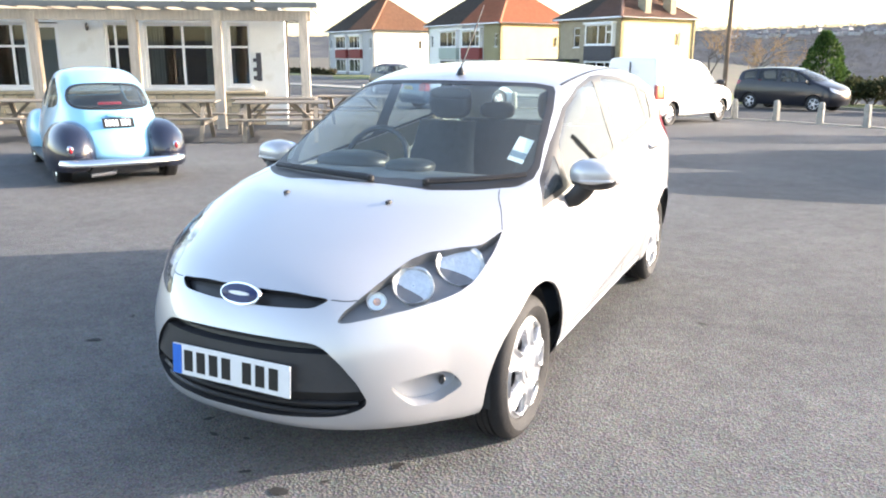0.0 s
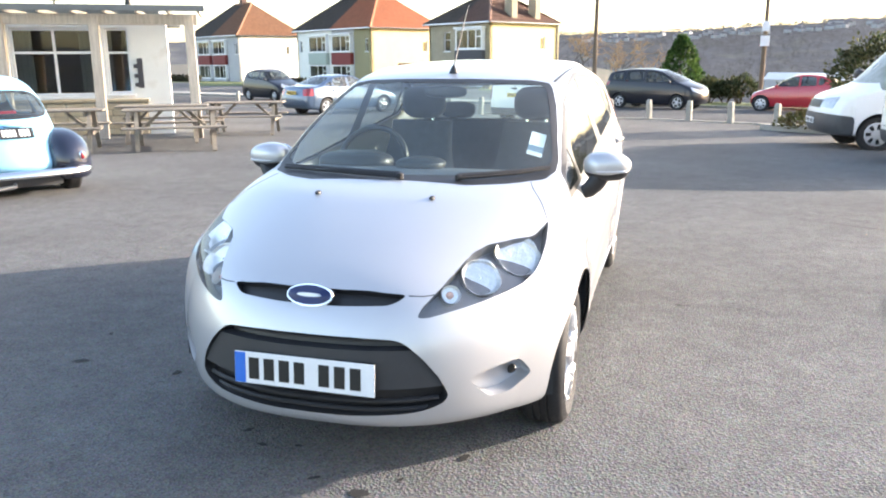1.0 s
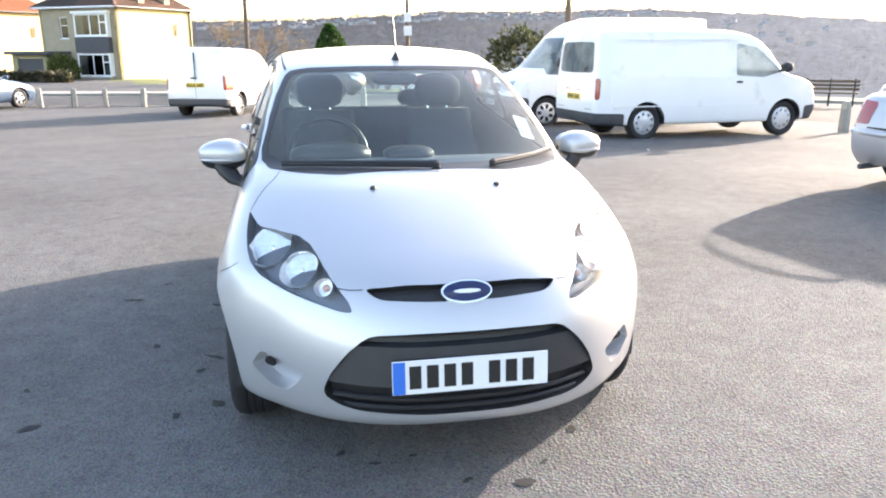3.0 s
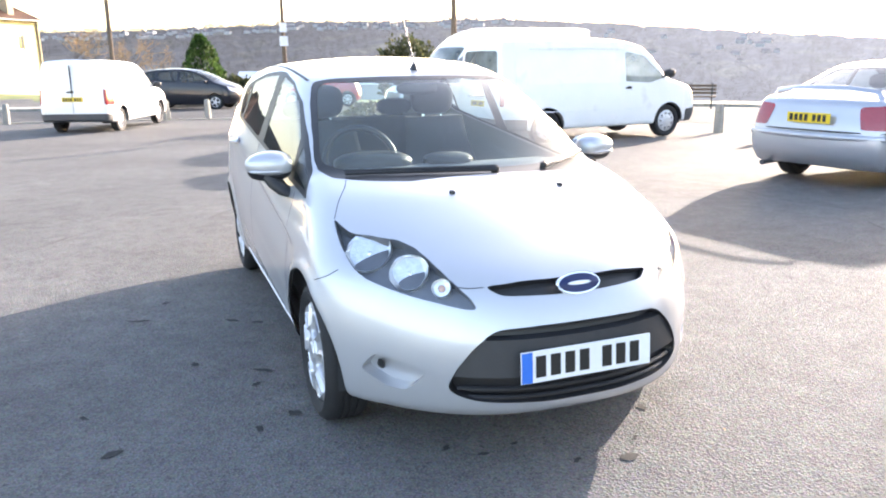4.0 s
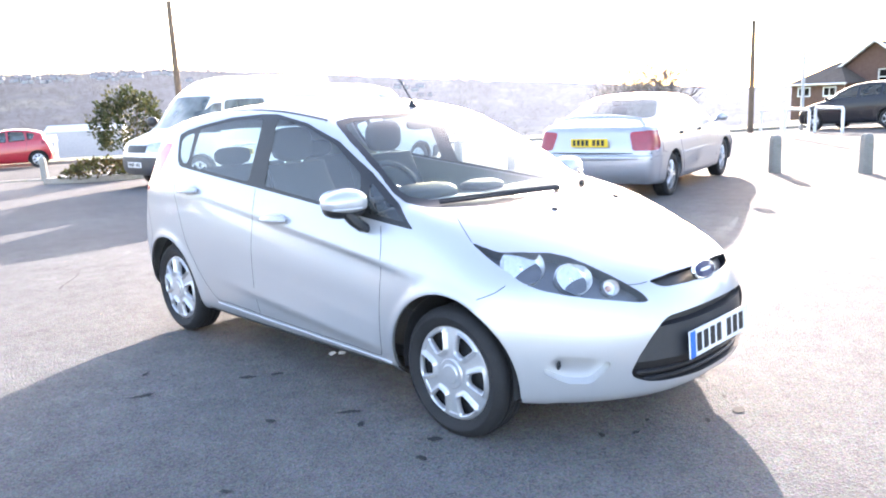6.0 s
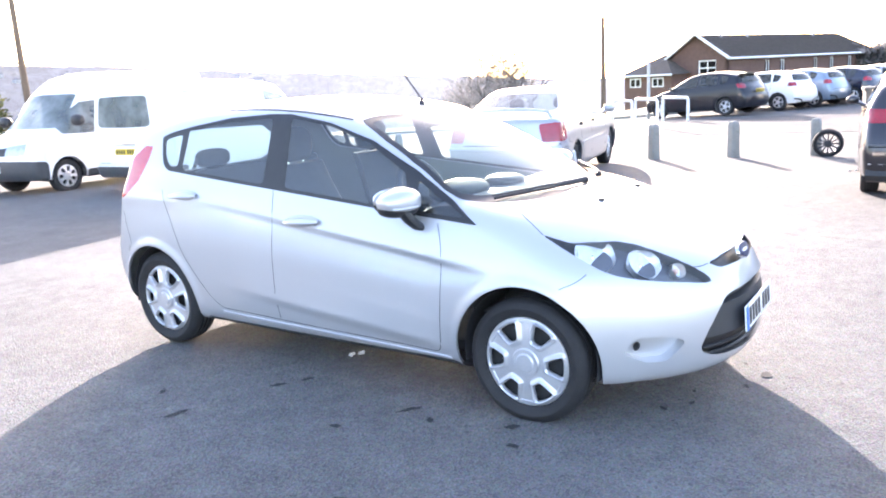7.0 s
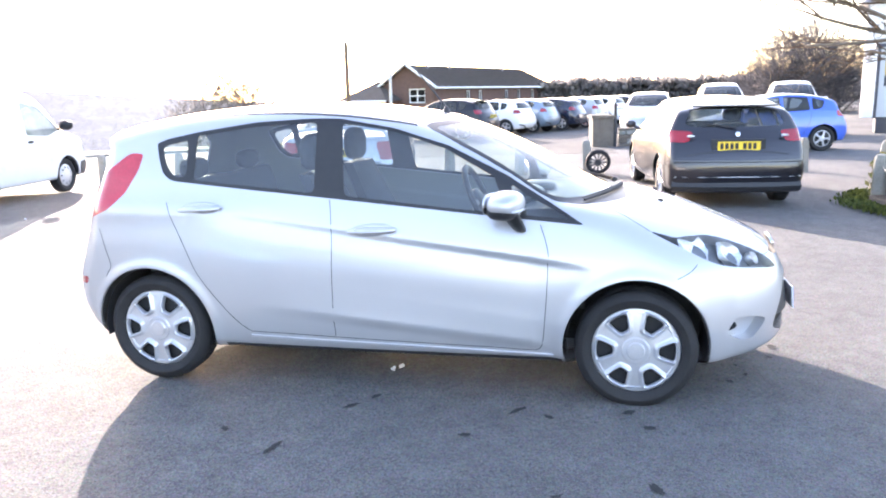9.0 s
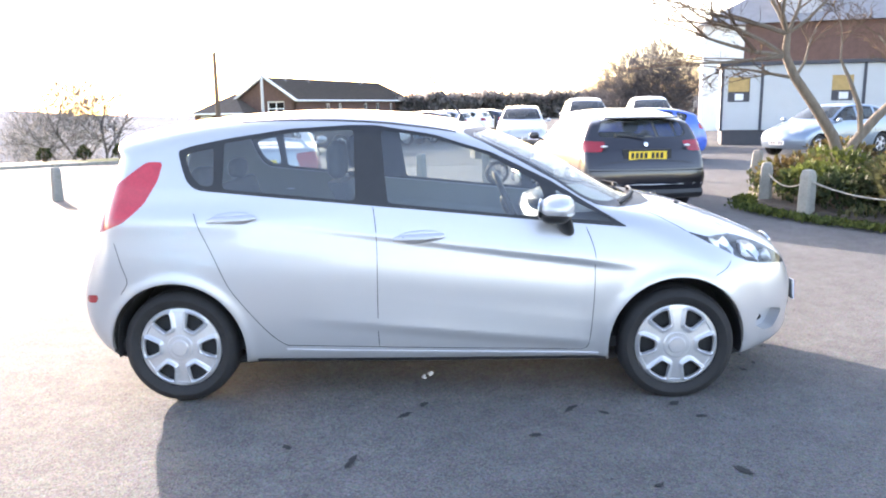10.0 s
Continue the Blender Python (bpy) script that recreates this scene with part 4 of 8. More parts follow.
    # door handles
    for y, z, long in ((0.94, 0.934, 0.118), (0.028, 0.836, 0.122)):
        for side in (-1, 1):
            q, g = on_body(body, [(side * 0.81, y, z)])
            lean = Matrix.Translation(q[0]) @ Matrix.Rotation(radians(-4), 4, "X")
            part("handle_cup", superball(0, 0, 0, 0.009, long * 0.92, 0.034, 2.2, 28, None, lean), GREYSILVER, root, "", True)
            bar = tube([(side * 0.008, -long, 0.0), (side * 0.022, -long * 0.75, 0.002), (side * 0.03, -long * 0.3, 0.004), (side * 0.031, long * 0.3, 0.005), (side * 0.022, long * 0.78, 0.004), (side * 0.006, long, 0.0)],
                       [0.012, 0.017, 0.019, 0.019, 0.016, 0.01], 12, None, True, 0.55)
            h = part("door_handle", bar, SILVER, root, "silver grab handle", True)
            h.matrix_basis = lean
            if y < 0.5:
                part("key_lock", lathe([(0.008, 0), (0.008, 0.005), (0.006, 0.006)], 14, None, Matrix.Translation((side * 0.028, long * 0.62, 0.004)) @ Matrix.Rotation(side * radians(90), 4, "Y")), CHROME, h)
    # door mirrors
    for side in (-1, 1):
        mm = Matrix.Translation((side * 0.862 + 0.012, -0.64, 0.972)) @ Matrix.Rotation(side * radians(17), 4, "Z")
        shell_ = superball(0, 0, 0, 0.108, 0.08, 0.066, 2.5, 32)
        for v in shell_.verts:
            v.co.z = v.co.z * (1 - 0.22 * max(0, side * v.co.x / 0.108)) + (0.008 if v.co.z < -0.03 else 0)
        bmesh.ops.transform(shell_, matrix=mm, verts=shell_.verts)
        pod = part("door_mirror", shell_, SILVER, root, "silver door mirror shell", True)
        part("lower_shell", superball(0, 0.008, -0.022, 0.1, 0.074, 0.05, 2.6, 28, None, mm), TRIM, pod, "black lower shell", True)
        part("indicator_strip", superball(side * 0.005, -0.06, -0.022, 0.075, 0.02, 0.009, 2.6, 24, None, mm), ALLOY, pod, "pale indicator strip", True)
        part("mirror_glass", superball(0, 0.077, 0, 0.09, 0.007, 0.052, 3, 24, None, mm), CHROME, pod, "", True)
        part("mirror_foot", tube([(side * 0.85, -0.66, 0.93), (side * 0.83, -0.675, 0.895), (side * 0.80, -0.69, 0.862), (side * 0.765, -0.70, 0.845)], [0.05, 0.048, 0.042, 0.03], 14, None, True, 0.6), TRIM, pod, "black mirror foot", True)
    # washer jets, wipers, aerial
    for x in (-0.236, 0.255):
        q, g = on_body(body, [(x, -1.372, 0.914)])
        part("washer_jet", superball(0, 0, 0.003, 0.012, 0.018, 0.009, 2.4, 12, None, Matrix.Translation(q[0])), TRIM, root, "", True)
    for pts in ([(0.05, -1.17, 0.958), (-0.15, -1.14, 0.965), (-0.36, -1.08, 0.965), (-0.58, -0.98, 0.962)], [(0.30, -1.14, 0.958), (0.40, -1.08, 0.972), (0.52, -0.99, 0.98), (0.645, -0.87, 0.985)]):
        q, g = on_body(body, pts)
        w = part("wiper_arm", tube([tuple(v + 0.02 * k) for v, k in zip(q, g)], [0.011, 0.009, 0.007, 0.005], 8, None, True, 0.6), TRIM, root, "", True)
        part("wiper_blade", tube([tuple(v + 0.008 * k + np.array((0, -0.012, 0))) for v, k in zip(q, g)], 0.007, 6), RUBBER, w)
        part("wiper_pivot", lathe([(0.016, 0), (0.016, 0.02), (0.008, 0.026)], 14, None, Matrix.Translation(q[0])), TRIM, w, "", True)
    q, g = on_body(body, [(0.018, -0.19, 1.38)])
    aerial = part("aerial", lathe([(0.026, -0.004), (0.022, 0.008), (0.011, 0.03), (0.006, 0.036)], 16, None, Matrix.Translation(q[0])), TRIM, root, "black roof aerial", True)
    part("rod", tube([q[0] + np.array((0, 0.0, 0.03)), q[0] + np.array((0.01, 0.27, 0.36))], [0.0055, 0.0035], 6), TRIM, aerial)
    # paper discs behind the windscreen
    q, g = on_body(body, [(x, y, z) for y, z in ((-0.65, 1.125), (-0.80, 1.035)) for x in (0.525, 0.6)])
    q = q - 0.016 * g
    bm = bmesh.new()
    f = [bm.verts.new(q[i]) for i in (0, 1, 3, 2)]
    bm.faces.new(f)
    bm.faces.new([bm.verts.new(q[i] - 0.002 * g[i]) for i in (2, 3, 1, 0)])
    disc = part("windscreen_sticker", bm, PAPER, root, "white paper disc behind the glass")
    bm = bmesh.new()
    bm.faces.new([bm.verts.new(q[a] * (1 - t) + q[b] * t + 0.002 * g[a]) for a, b, t in ((0, 2, 0.6), (1, 3, 0.6), (1, 3, 0.85), (0, 2, 0.85))])
    part("bar", bm, ICE_BLUE, disc)
    wheel_set(root, (-1.2445, 1.2445), 0.815, 0.288, 0.185, 0.207, "six", None, (0.013, 0.004))
    cabin(root)
    return root


def cabin(root):
    """Seats, dashboard and wheel, seen through the panes."""
    def lean(bm, y, z, deg):
        bmesh.ops.rotate(bm, cent=(0, y, z), matrix=Matrix.Rotation(radians(deg), 3, "X"), verts=bm.verts)
        return bm
    for x in (-0.36, 0.36):
        seat = part("front_seat", box(x - 0.25, x + 0.25, -0.32, 0.22, 0.40, 0.57, 0.06, None, None, 3), FABRIC, root, "dark cloth front seat", True)
        back = bmesh.new()
        for k in range(9):
            f = k / 8
            w = 0.235 - 0.035 * max(0, f - 0.5) * 2 + 0.01 * math.sin(f * 6)
            t = 0.075 - 0.03 * f
            ring = [(x - w, 0.22 + 0.24 * f - 0.02, 0.52 + 0.56 * f), (x - w * 0.8, 0.22 + 0.24 * f - t, 0.52 + 0.56 * f), (x + w * 0.8, 0.22 + 0.24 * f - t, 0.52 + 0.56 * f), (x + w, 0.22 + 0.24 * f - 0.02, 0.52 + 0.56 * f),
                    (x + w * 0.85, 0.22 + 0.24 * f + 0.05, 0.52 + 0.56 * f), (x - w * 0.85, 0.22 + 0.24 * f + 0.05, 0.52 + 0.56 * f)]
            row = [back.verts.new(v) for v in ring]
            if k:
                for i in range(6):
                    back.faces.new((last[i], last[(i + 1) % 6], row[(i + 1) % 6], row[i]))
            last = row
        back.faces.new(last)
        part("backrest", back, FABRIC, seat, "", True)
        part("headrest", superball(x, 0.48, 1.19, 0.14, 0.05, 0.10, 3.2, 20), FABRIC, seat, "", True)
        for k in (-0.06, 0.06):
            part("headrest_post", tube([(x + k, 0.47, 1.05), (x + k, 0.48, 1.14)], 0.007, 6), CHROME, seat)
    bench = part("rear_seat", box(-0.6, 0.6, 0.72, 1.12, 0.42, 0.58, 0.06, None, None, 3), FABRIC, root, "dark cloth rear bench", True)
    part("rear_backrest", lean(box(-0.6, 0.6, 1.02, 1.13, 0.52, 1.06, 0.05, None, None, 3), 1.07, 0.55, -18), FABRIC, bench, "", True)
    for x in (-0.34, 0.34):
        part("headrest", superball(x, 1.22, 1.10, 0.13, 0.045, 0.06, 3, 16), FABRIC, bench, "", True)
    dash = bmesh.new()
    prof = [(-1.10, 0.90), (-0.95, 0.955), (-0.72, 0.945), (-0.60, 0.90), (-0.56, 0.82), (-0.60, 0.66), (-0.68, 0.5), (-1.0, 0.45)]
    cols = [[dash.verts.new((x, y, z - (0.02 if abs(x) > 0.5 else 0))) for y, z in prof] for x in np.linspace(-0.66, 0.66, 9)]
    for a, b in zip(cols, cols[1:]):
        for i in range(len(prof) - 1):
            dash.faces.new((a[i], a[i + 1], b[i + 1], b[i]))
    board = part("dashboard", dash, DASH, root, "dark grey dashboard", True)
    part("instrument_hood", superball(-0.36, -0.66, 0.955, 0.19, 0.12, 0.055, 2.6, 24), TRIM, board, "", True)
    part("centre_pod", superball(0.0, -0.72, 0.96, 0.12, 0.10, 0.035, 2.6, 20), TRIM, board, "", True)
    wheel = bmesh.new()
    m = Matrix.Translation((-0.36, -0.44, 0.93)) @ Matrix.Rotation(radians(66), 4, "X")
    ring = [m @ Vector((0.185 * math.cos(2 * math.pi * i / 36), 0.185 * math.sin(2 * math.pi * i / 36), 0)) for i in range(37)]
    tube(ring, 0.016, 10, wheel, False)
    superball(0, 0, -0.01, 0.075, 0.065, 0.03, 2.6, 18, wheel, m)
    for a in (0, 180, 270):
        tube([m @ Vector((0.05 * math.cos(radians(a)), 0.05 * math.sin(radians(a)), -0.005)), m @ Vector((0.18 * math.cos(radians(a)), 0.18 * math.sin(radians(a)), 0))], 0.018, 8, wheel, True, 0.5)
    part("steering_wheel", wheel, TRIM, root, "", True)
    part("floor_pan", box(-0.72, 0.72, -1.0, 1.6, 0.24, 0.30, 0.02), INSIDE, root)
    part("inner_mirror", superball(0.0, -0.28, 1.285, 0.115, 0.018, 0.032, 3, 20), TRIM, root, "", True)
    part("parcel_shelf", box(-0.55, 0.55, 1.25, 1.6, 0.965, 0.985, 0.006), INSIDE, root)


hero()


# ---- the other vehicles ----
def screen_poly(z0, z1, x0, x1):
    return [(-0.1, z1), (x1 * 0.9, z1 - 0.01), (x1, z1 - 0.035), (x0, z0 + 0.05), (x0 * 0.94, z0 + 0.01), (-0.1, z0)]


def tapered(y0, y1, w, nose=0.12, tail=0.08):
    return spline([(y0 - 0.1, w - nose - 0.08), (y0 + 0.12, w - nose * 0.6), (y0 + 0.45, w - 0.03), (y0 + 0.9, w), (y1 - 0.7, w), (y1 - 0.3, w - 0.025), (y1, w - tail), (y1 + 0.1, w - tail - 0.06)], 4)


SECTION = spline([(-0.5, -0.3), (-0.1, -0.09), (0.0, -0.05), (0.15, -0.018), (0.4, 0.0), (0.6, -0.003), (0.8, -0.022), (1.0, -0.06)], 4)
VAN_SECTION = spline([(-0.5, -0.2), (-0.1, -0.06), (0.0, -0.03), (0.15, -0.01), (0.4, 0.0), (0.7, -0.004), (1.0, -0.02)], 4)


def car(name, label, category, m, top, w, axles, track, r, coat, windows, screen=None, rear=None, lamps=(), belt=((-2, 0.85), (2, 1.0)), tumble=0.42, bow=(0.32, 2.4), bow_rear=(0.2, 2.6), crown=0.05, soft=0.07, section=None,
        h=0.034, style="steel", dark=(), plate_front=None, plate_rear=None, group="", seats=True, rim=None, low=0.2, tyre=0.19, pane=None, extra=(), lines=(), rear_lines=()):
    root = thing(name, label, category, m, group)
    y0, y1 = top[0][0], top[-1][0]
    outline = np.concatenate([spline(top, 4), np.array([(y1 - 0.5, low), (0.0, low - 0.01), (y0 + 0.6, low - 0.01)])])
    body = Body(outline, tapered(min(t[0] for t in top), max(t[0] for t in top), w), SECTION if section is None else section, belt, tumble, bow, bow_rear,
                ((y0 * 0.8, 1), (y0 * 0.5, 0.8), (-0.1, 0.4), (0.4, 0)), ((y1 * 0.3, 0), (y1 * 0.8, 1)), crown, soft, low)
    wide = lambda p: np.abs(p[:, 0]) > w * 0.5
    regions = [dict(name="arch", view="side", poly=circle(a, r, r * 1.17, 30), test=wide) for a in axles]
    for poly in windows:
        regions.append(dict(name="side_window", view="side", poly=poly, mat=pane or DARK_PANE, inset=0.006, split=True, test=wide))
    if screen:
        regions.append(dict(name="windscreen", view="front", poly=screen_poly(*screen), mat=pane or DARK_PANE, inset=0.006, test=lambda p: p[:, 2] > screen[0] - 0.02))
    if rear:
        regions.append(dict(name="rear_screen", view="rear", poly=screen_poly(*rear), mat=pane or DARK_PANE, inset=0.006, test=lambda p: p[:, 2] > rear[0] - 0.02))
    for nm, view, poly, mt in lamps:
        lim = (lambda p: p[:, 1] < 0) if "head" in nm or "front" in nm or "grille" in nm else ((lambda p: p[:, 1] > 0.5) if "tail" in nm else None)
        regions.append(dict(name=nm, view=view, poly=poly, mat=mt, inset=-0.003, split="grille" not in nm, test=lim))
    for nm, poly, mt in dark:
        regions.append(dict(name=nm, view="any", poly=poly, mat=mt, inset=-0.014))
    shell(root, body, h, regions, coat, PALE_TRIM if pane else INSIDE)
    wheel_set(root, axles, track, r, tyre, rim or r * 0.66, style)
    if plate_rear:
        number_plate(root, pose(0, plate_rear[0], plate_rear[1], 0, 0, 180), YELLOW_PLATE)
    if plate_front:
        number_plate(root, pose(0, plate_front[0], plate_front[1]), WHITE_PLATE)
    if seats:
        for x in (-0.36, 0.36):
            s = part("front_seat", box(x - 0.23, x + 0.23, 0.1, 0.28, 0.5, screen[1] - 0.32 if screen else 1.05, 0.05), FABRIC, root)
            part("headrest", superball(x, 0.24, (screen[1] if screen else 1.35) - 0.2, 0.13, 0.05, 0.09, 3, 12), FABRIC, s, "", True)
    for nm, bm, mt, lb in extra:
        part(nm, bm, mt, root, lb, True)
    for pts in lines:
        for side in (-1, 1):
            part("panel_gap", ribbon(body, pts, "side", side, 0.007, 0.001, 0.006, 3), INSIDE, root)
    for pts, wd, mt in rear_lines:
        part("bumper_strip" if wd > 0.02 else "panel_gap", ribbon(body, pts, "rear", 1, wd, 0.002 if wd < 0.02 else 0.012, 0.01, 4), mt, root)
    return root


def mirror_pair(y, z, x, big=1.0, mt=None):
    out = []
    for s in (-1, 1):
        out.append(("door_mirror", superball(s * x, y, z, 0.1 * big, 0.06 * big, 0.07 * big, 2.6, 14, tube([(s * (x - 0.16), y + 0.02, z - 0.08), (s * x, y, z)], 0.025, 6)), mt or TRIM, ""))
    return out


def van_handles(w, spots):
    return [("door_handle", superball(s * w, y, z, 0.02, 0.07, 0.022, 3, 12), TRIM, "") for y, z in spots for s in (-1, 1)]


def groove(w, y0, y1, z, deep=0.03, mt=None):
    return [("side_moulding", box(s * w - 0.012, s * w + 0.012, y0, y1, z - deep / 2, z + deep / 2, 0.004), mt or WHITE_PAINT, "") for s in (-1, 1)]


TAIL = RED_LENS
# white panel van with a short nose
car("panel_van", "white short-nosed panel van with silver wheel trims, parked on the tarmac", "van", heading(7.1, 9.76, 84),
    [(-2.28, 0.32), (-2.36, 0.5), (-2.35, 0.75), (-2.22, 1.0), (-1.9, 1.13), (-1.6, 1.24), (-1.2, 1.62), (-0.95, 1.82), (-0.6, 1.93), (0.0, 1.98), (1.2, 1.99), (2.2, 1.97), (2.4, 1.9), (2.46, 1.5), (2.5, 0.9), (2.5, 0.5), (2.45, 0.33)],
    0.9, (-1.49, 1.49), 0.84, 0.325, WHITE_PAINT, [[(-0.35, 1.72), (-0.82, 1.62), (-1.35, 1.2), (-0.95, 1.1), (-0.35, 1.14)]],
    (1.2, 1.78, 0.78, 0.66), (1.2, 1.75, 0.66, 0.6), [("tail_lamp", "side", [(2.4, 1.12), (2.6, 1.12), (2.6, 0.74), (2.42, 0.74)], TAIL), ("head_lamp", "front", [(0.5, 0.92), (0.85, 0.98), (0.85, 0.75), (0.5, 0.75)], LAMP_PALE)],
    ((-2.4, 1.1), (2.6, 1.15)), 0.14, (0.25, 2.6), (0.03, 3), 0.05, 0.06, VAN_SECTION, 0.032, "holes", [("rear_bumper", [(1.95, 0.2), (2.7, 0.2), (2.7, 0.52), (1.95, 0.5)], GREY_TRIM), ("front_bumper", [(-2.6, 0.2), (-1.95, 0.2), (-1.95, 0.55), (-2.6, 0.6)], GREY_TRIM)],
    None, (2.512, 0.78), "", True, None, 0.3, 0.2, VAN_PANE, mirror_pair(-1.3, 1.28, 1.05, 1.3) + van_handles(0.9, [(-0.42, 1.02)]) + groove(0.895, -0.95, 2.2, 0.62, 0.02) + groove(0.872, -0.25, 0.75, 1.78, 0.02) + groove(0.872, 0.85, 1.9, 1.78, 0.02)
    + [("rear_door_gap", box(-0.68, 0.68, 2.485, 2.502, 0.575, 0.583), INSIDE, ""), ("rear_wiper", tube([(0.0, 2.47, 1.2), (0.3, 2.46, 1.24), (0.45, 2.45, 1.25)], 0.012, 6), TRIM, ""), ("tailgate_handle", box(-0.3, 0.3, 2.48, 2.53, 0.9, 0.94, 0.01), CHROME, "")])
# white high-roof van facing the other way
car("high_roof_van", "white high-roof van with dark grey bumper, parked on the tarmac", "van", heading(6.23, 12.9, 264),
    [(-2.33, 0.34), (-2.4, 0.5), (-2.38, 0.8), (-2.25, 1.02), (-1.9, 1.17), (-1.62, 1.3), (-1.2, 1.72), (-0.95, 1.96), (-0.6, 2.2), (-0.3, 2.31), (0.2, 2.35), (2.3, 2.35), (2.52, 2.28), (2.58, 1.6), (2.6, 0.9), (2.58, 0.36)],
    0.97, (-1.465, 1.465), 0.9, 0.335, WHITE_PAINT, [[(-0.55, 1.78), (-0.95, 1.75), (-1.45, 1.36), (-1.5, 1.15), (-0.55, 1.12)]],
    (1.26, 1.92, 0.83, 0.72), None, [("head_lamp", "corner", [(-0.98, 1.02), (-1.35, 0.98), (-1.42, 0.8), (-1.05, 0.8)], LAMP_PALE), ("front_grille", "front", [(-0.1, 0.95), (0.4, 0.95), (0.4, 0.8), (-0.1, 0.8)], TRIM)],
    ((-2.4, 1.12), (2.6, 1.2)), 0.12, (0.3, 2.6), (0.03, 3), 0.05, 0.06, VAN_SECTION, 0.032, "steel", [("front_bumper", [(-2.7, 0.2), (-1.9, 0.2), (-1.9, 0.66), (-2.7, 0.74)], GREY_TRIM), ("sill_cover", [(-1.05, 0.2), (1.05, 0.2), (1.05, 0.42), (-1.05, 0.42)], GREY_TRIM)],
    (-2.43, 0.55), None, "", True, None, 0.3, 0.2, VAN_PANE, mirror_pair(-1.25, 1.4, 1.13, 1.6))
# small white van by the bollards
car("small_van", "small white delivery van with steel wheels, parked by the bollards", "van", heading(-2.2, 19.0, 21.4),
    [(-2.06, 0.3), (-2.13, 0.5), (-2.08, 0.75), (-1.95, 0.9), (-1.5, 1.03), (-1.2, 1.1), (-0.8, 1.4), (-0.5, 1.6), (-0.2, 1.73), (0.3, 1.8), (1.7, 1.81), (2.0, 1.78), (2.08, 1.4), (2.13, 0.8), (2.12, 0.35)],
    0.9, (-1.332, 1.332), 0.83, 0.315, WHITE_PAINT, [[(-0.1, 1.55), (-0.4, 1.48), (-0.95, 1.14), (-0.1, 1.08)]],
    (1.1, 1.62, 0.74, 0.62), None, [("tail_lamp", "side", [(1.98, 1.1), (2.3, 1.1), (2.3, 0.72), (2.02, 0.72)], TAIL), ("tail_lamp", "rear", [(0.76, 1.1), (1.0, 1.1), (1.0, 0.72), (0.78, 0.72)], TAIL), ("head_lamp", "corner", [(-0.85, 0.9), (-1.15, 0.86), (-1.2, 0.7), (-0.95, 0.72)], LAMP_PALE)],
    ((-2.4, 1.05), (2.6, 1.1)), 0.16, (0.3, 2.6), (0.03, 3), 0.05, 0.06, VAN_SECTION, 0.036, "steel", [("rear_bumper", [(1.9, 0.2), (2.4, 0.2), (2.4, 0.52), (1.9, 0.5)], GREY_TRIM)],
    None, (2.14, 0.86), "", True, None, 0.28, 0.18, VAN_PANE, mirror_pair(-0.9, 1.12, 1.0, 1.2) + [("tailgate_handle", box(-0.05, 0.12, 2.1, 2.14, 1.02, 1.06, 0.01), TRIM, ""), ("door_gap", box(-0.004, 0.004, 2.08, 2.135, 0.55, 1.68), INSIDE, "")])


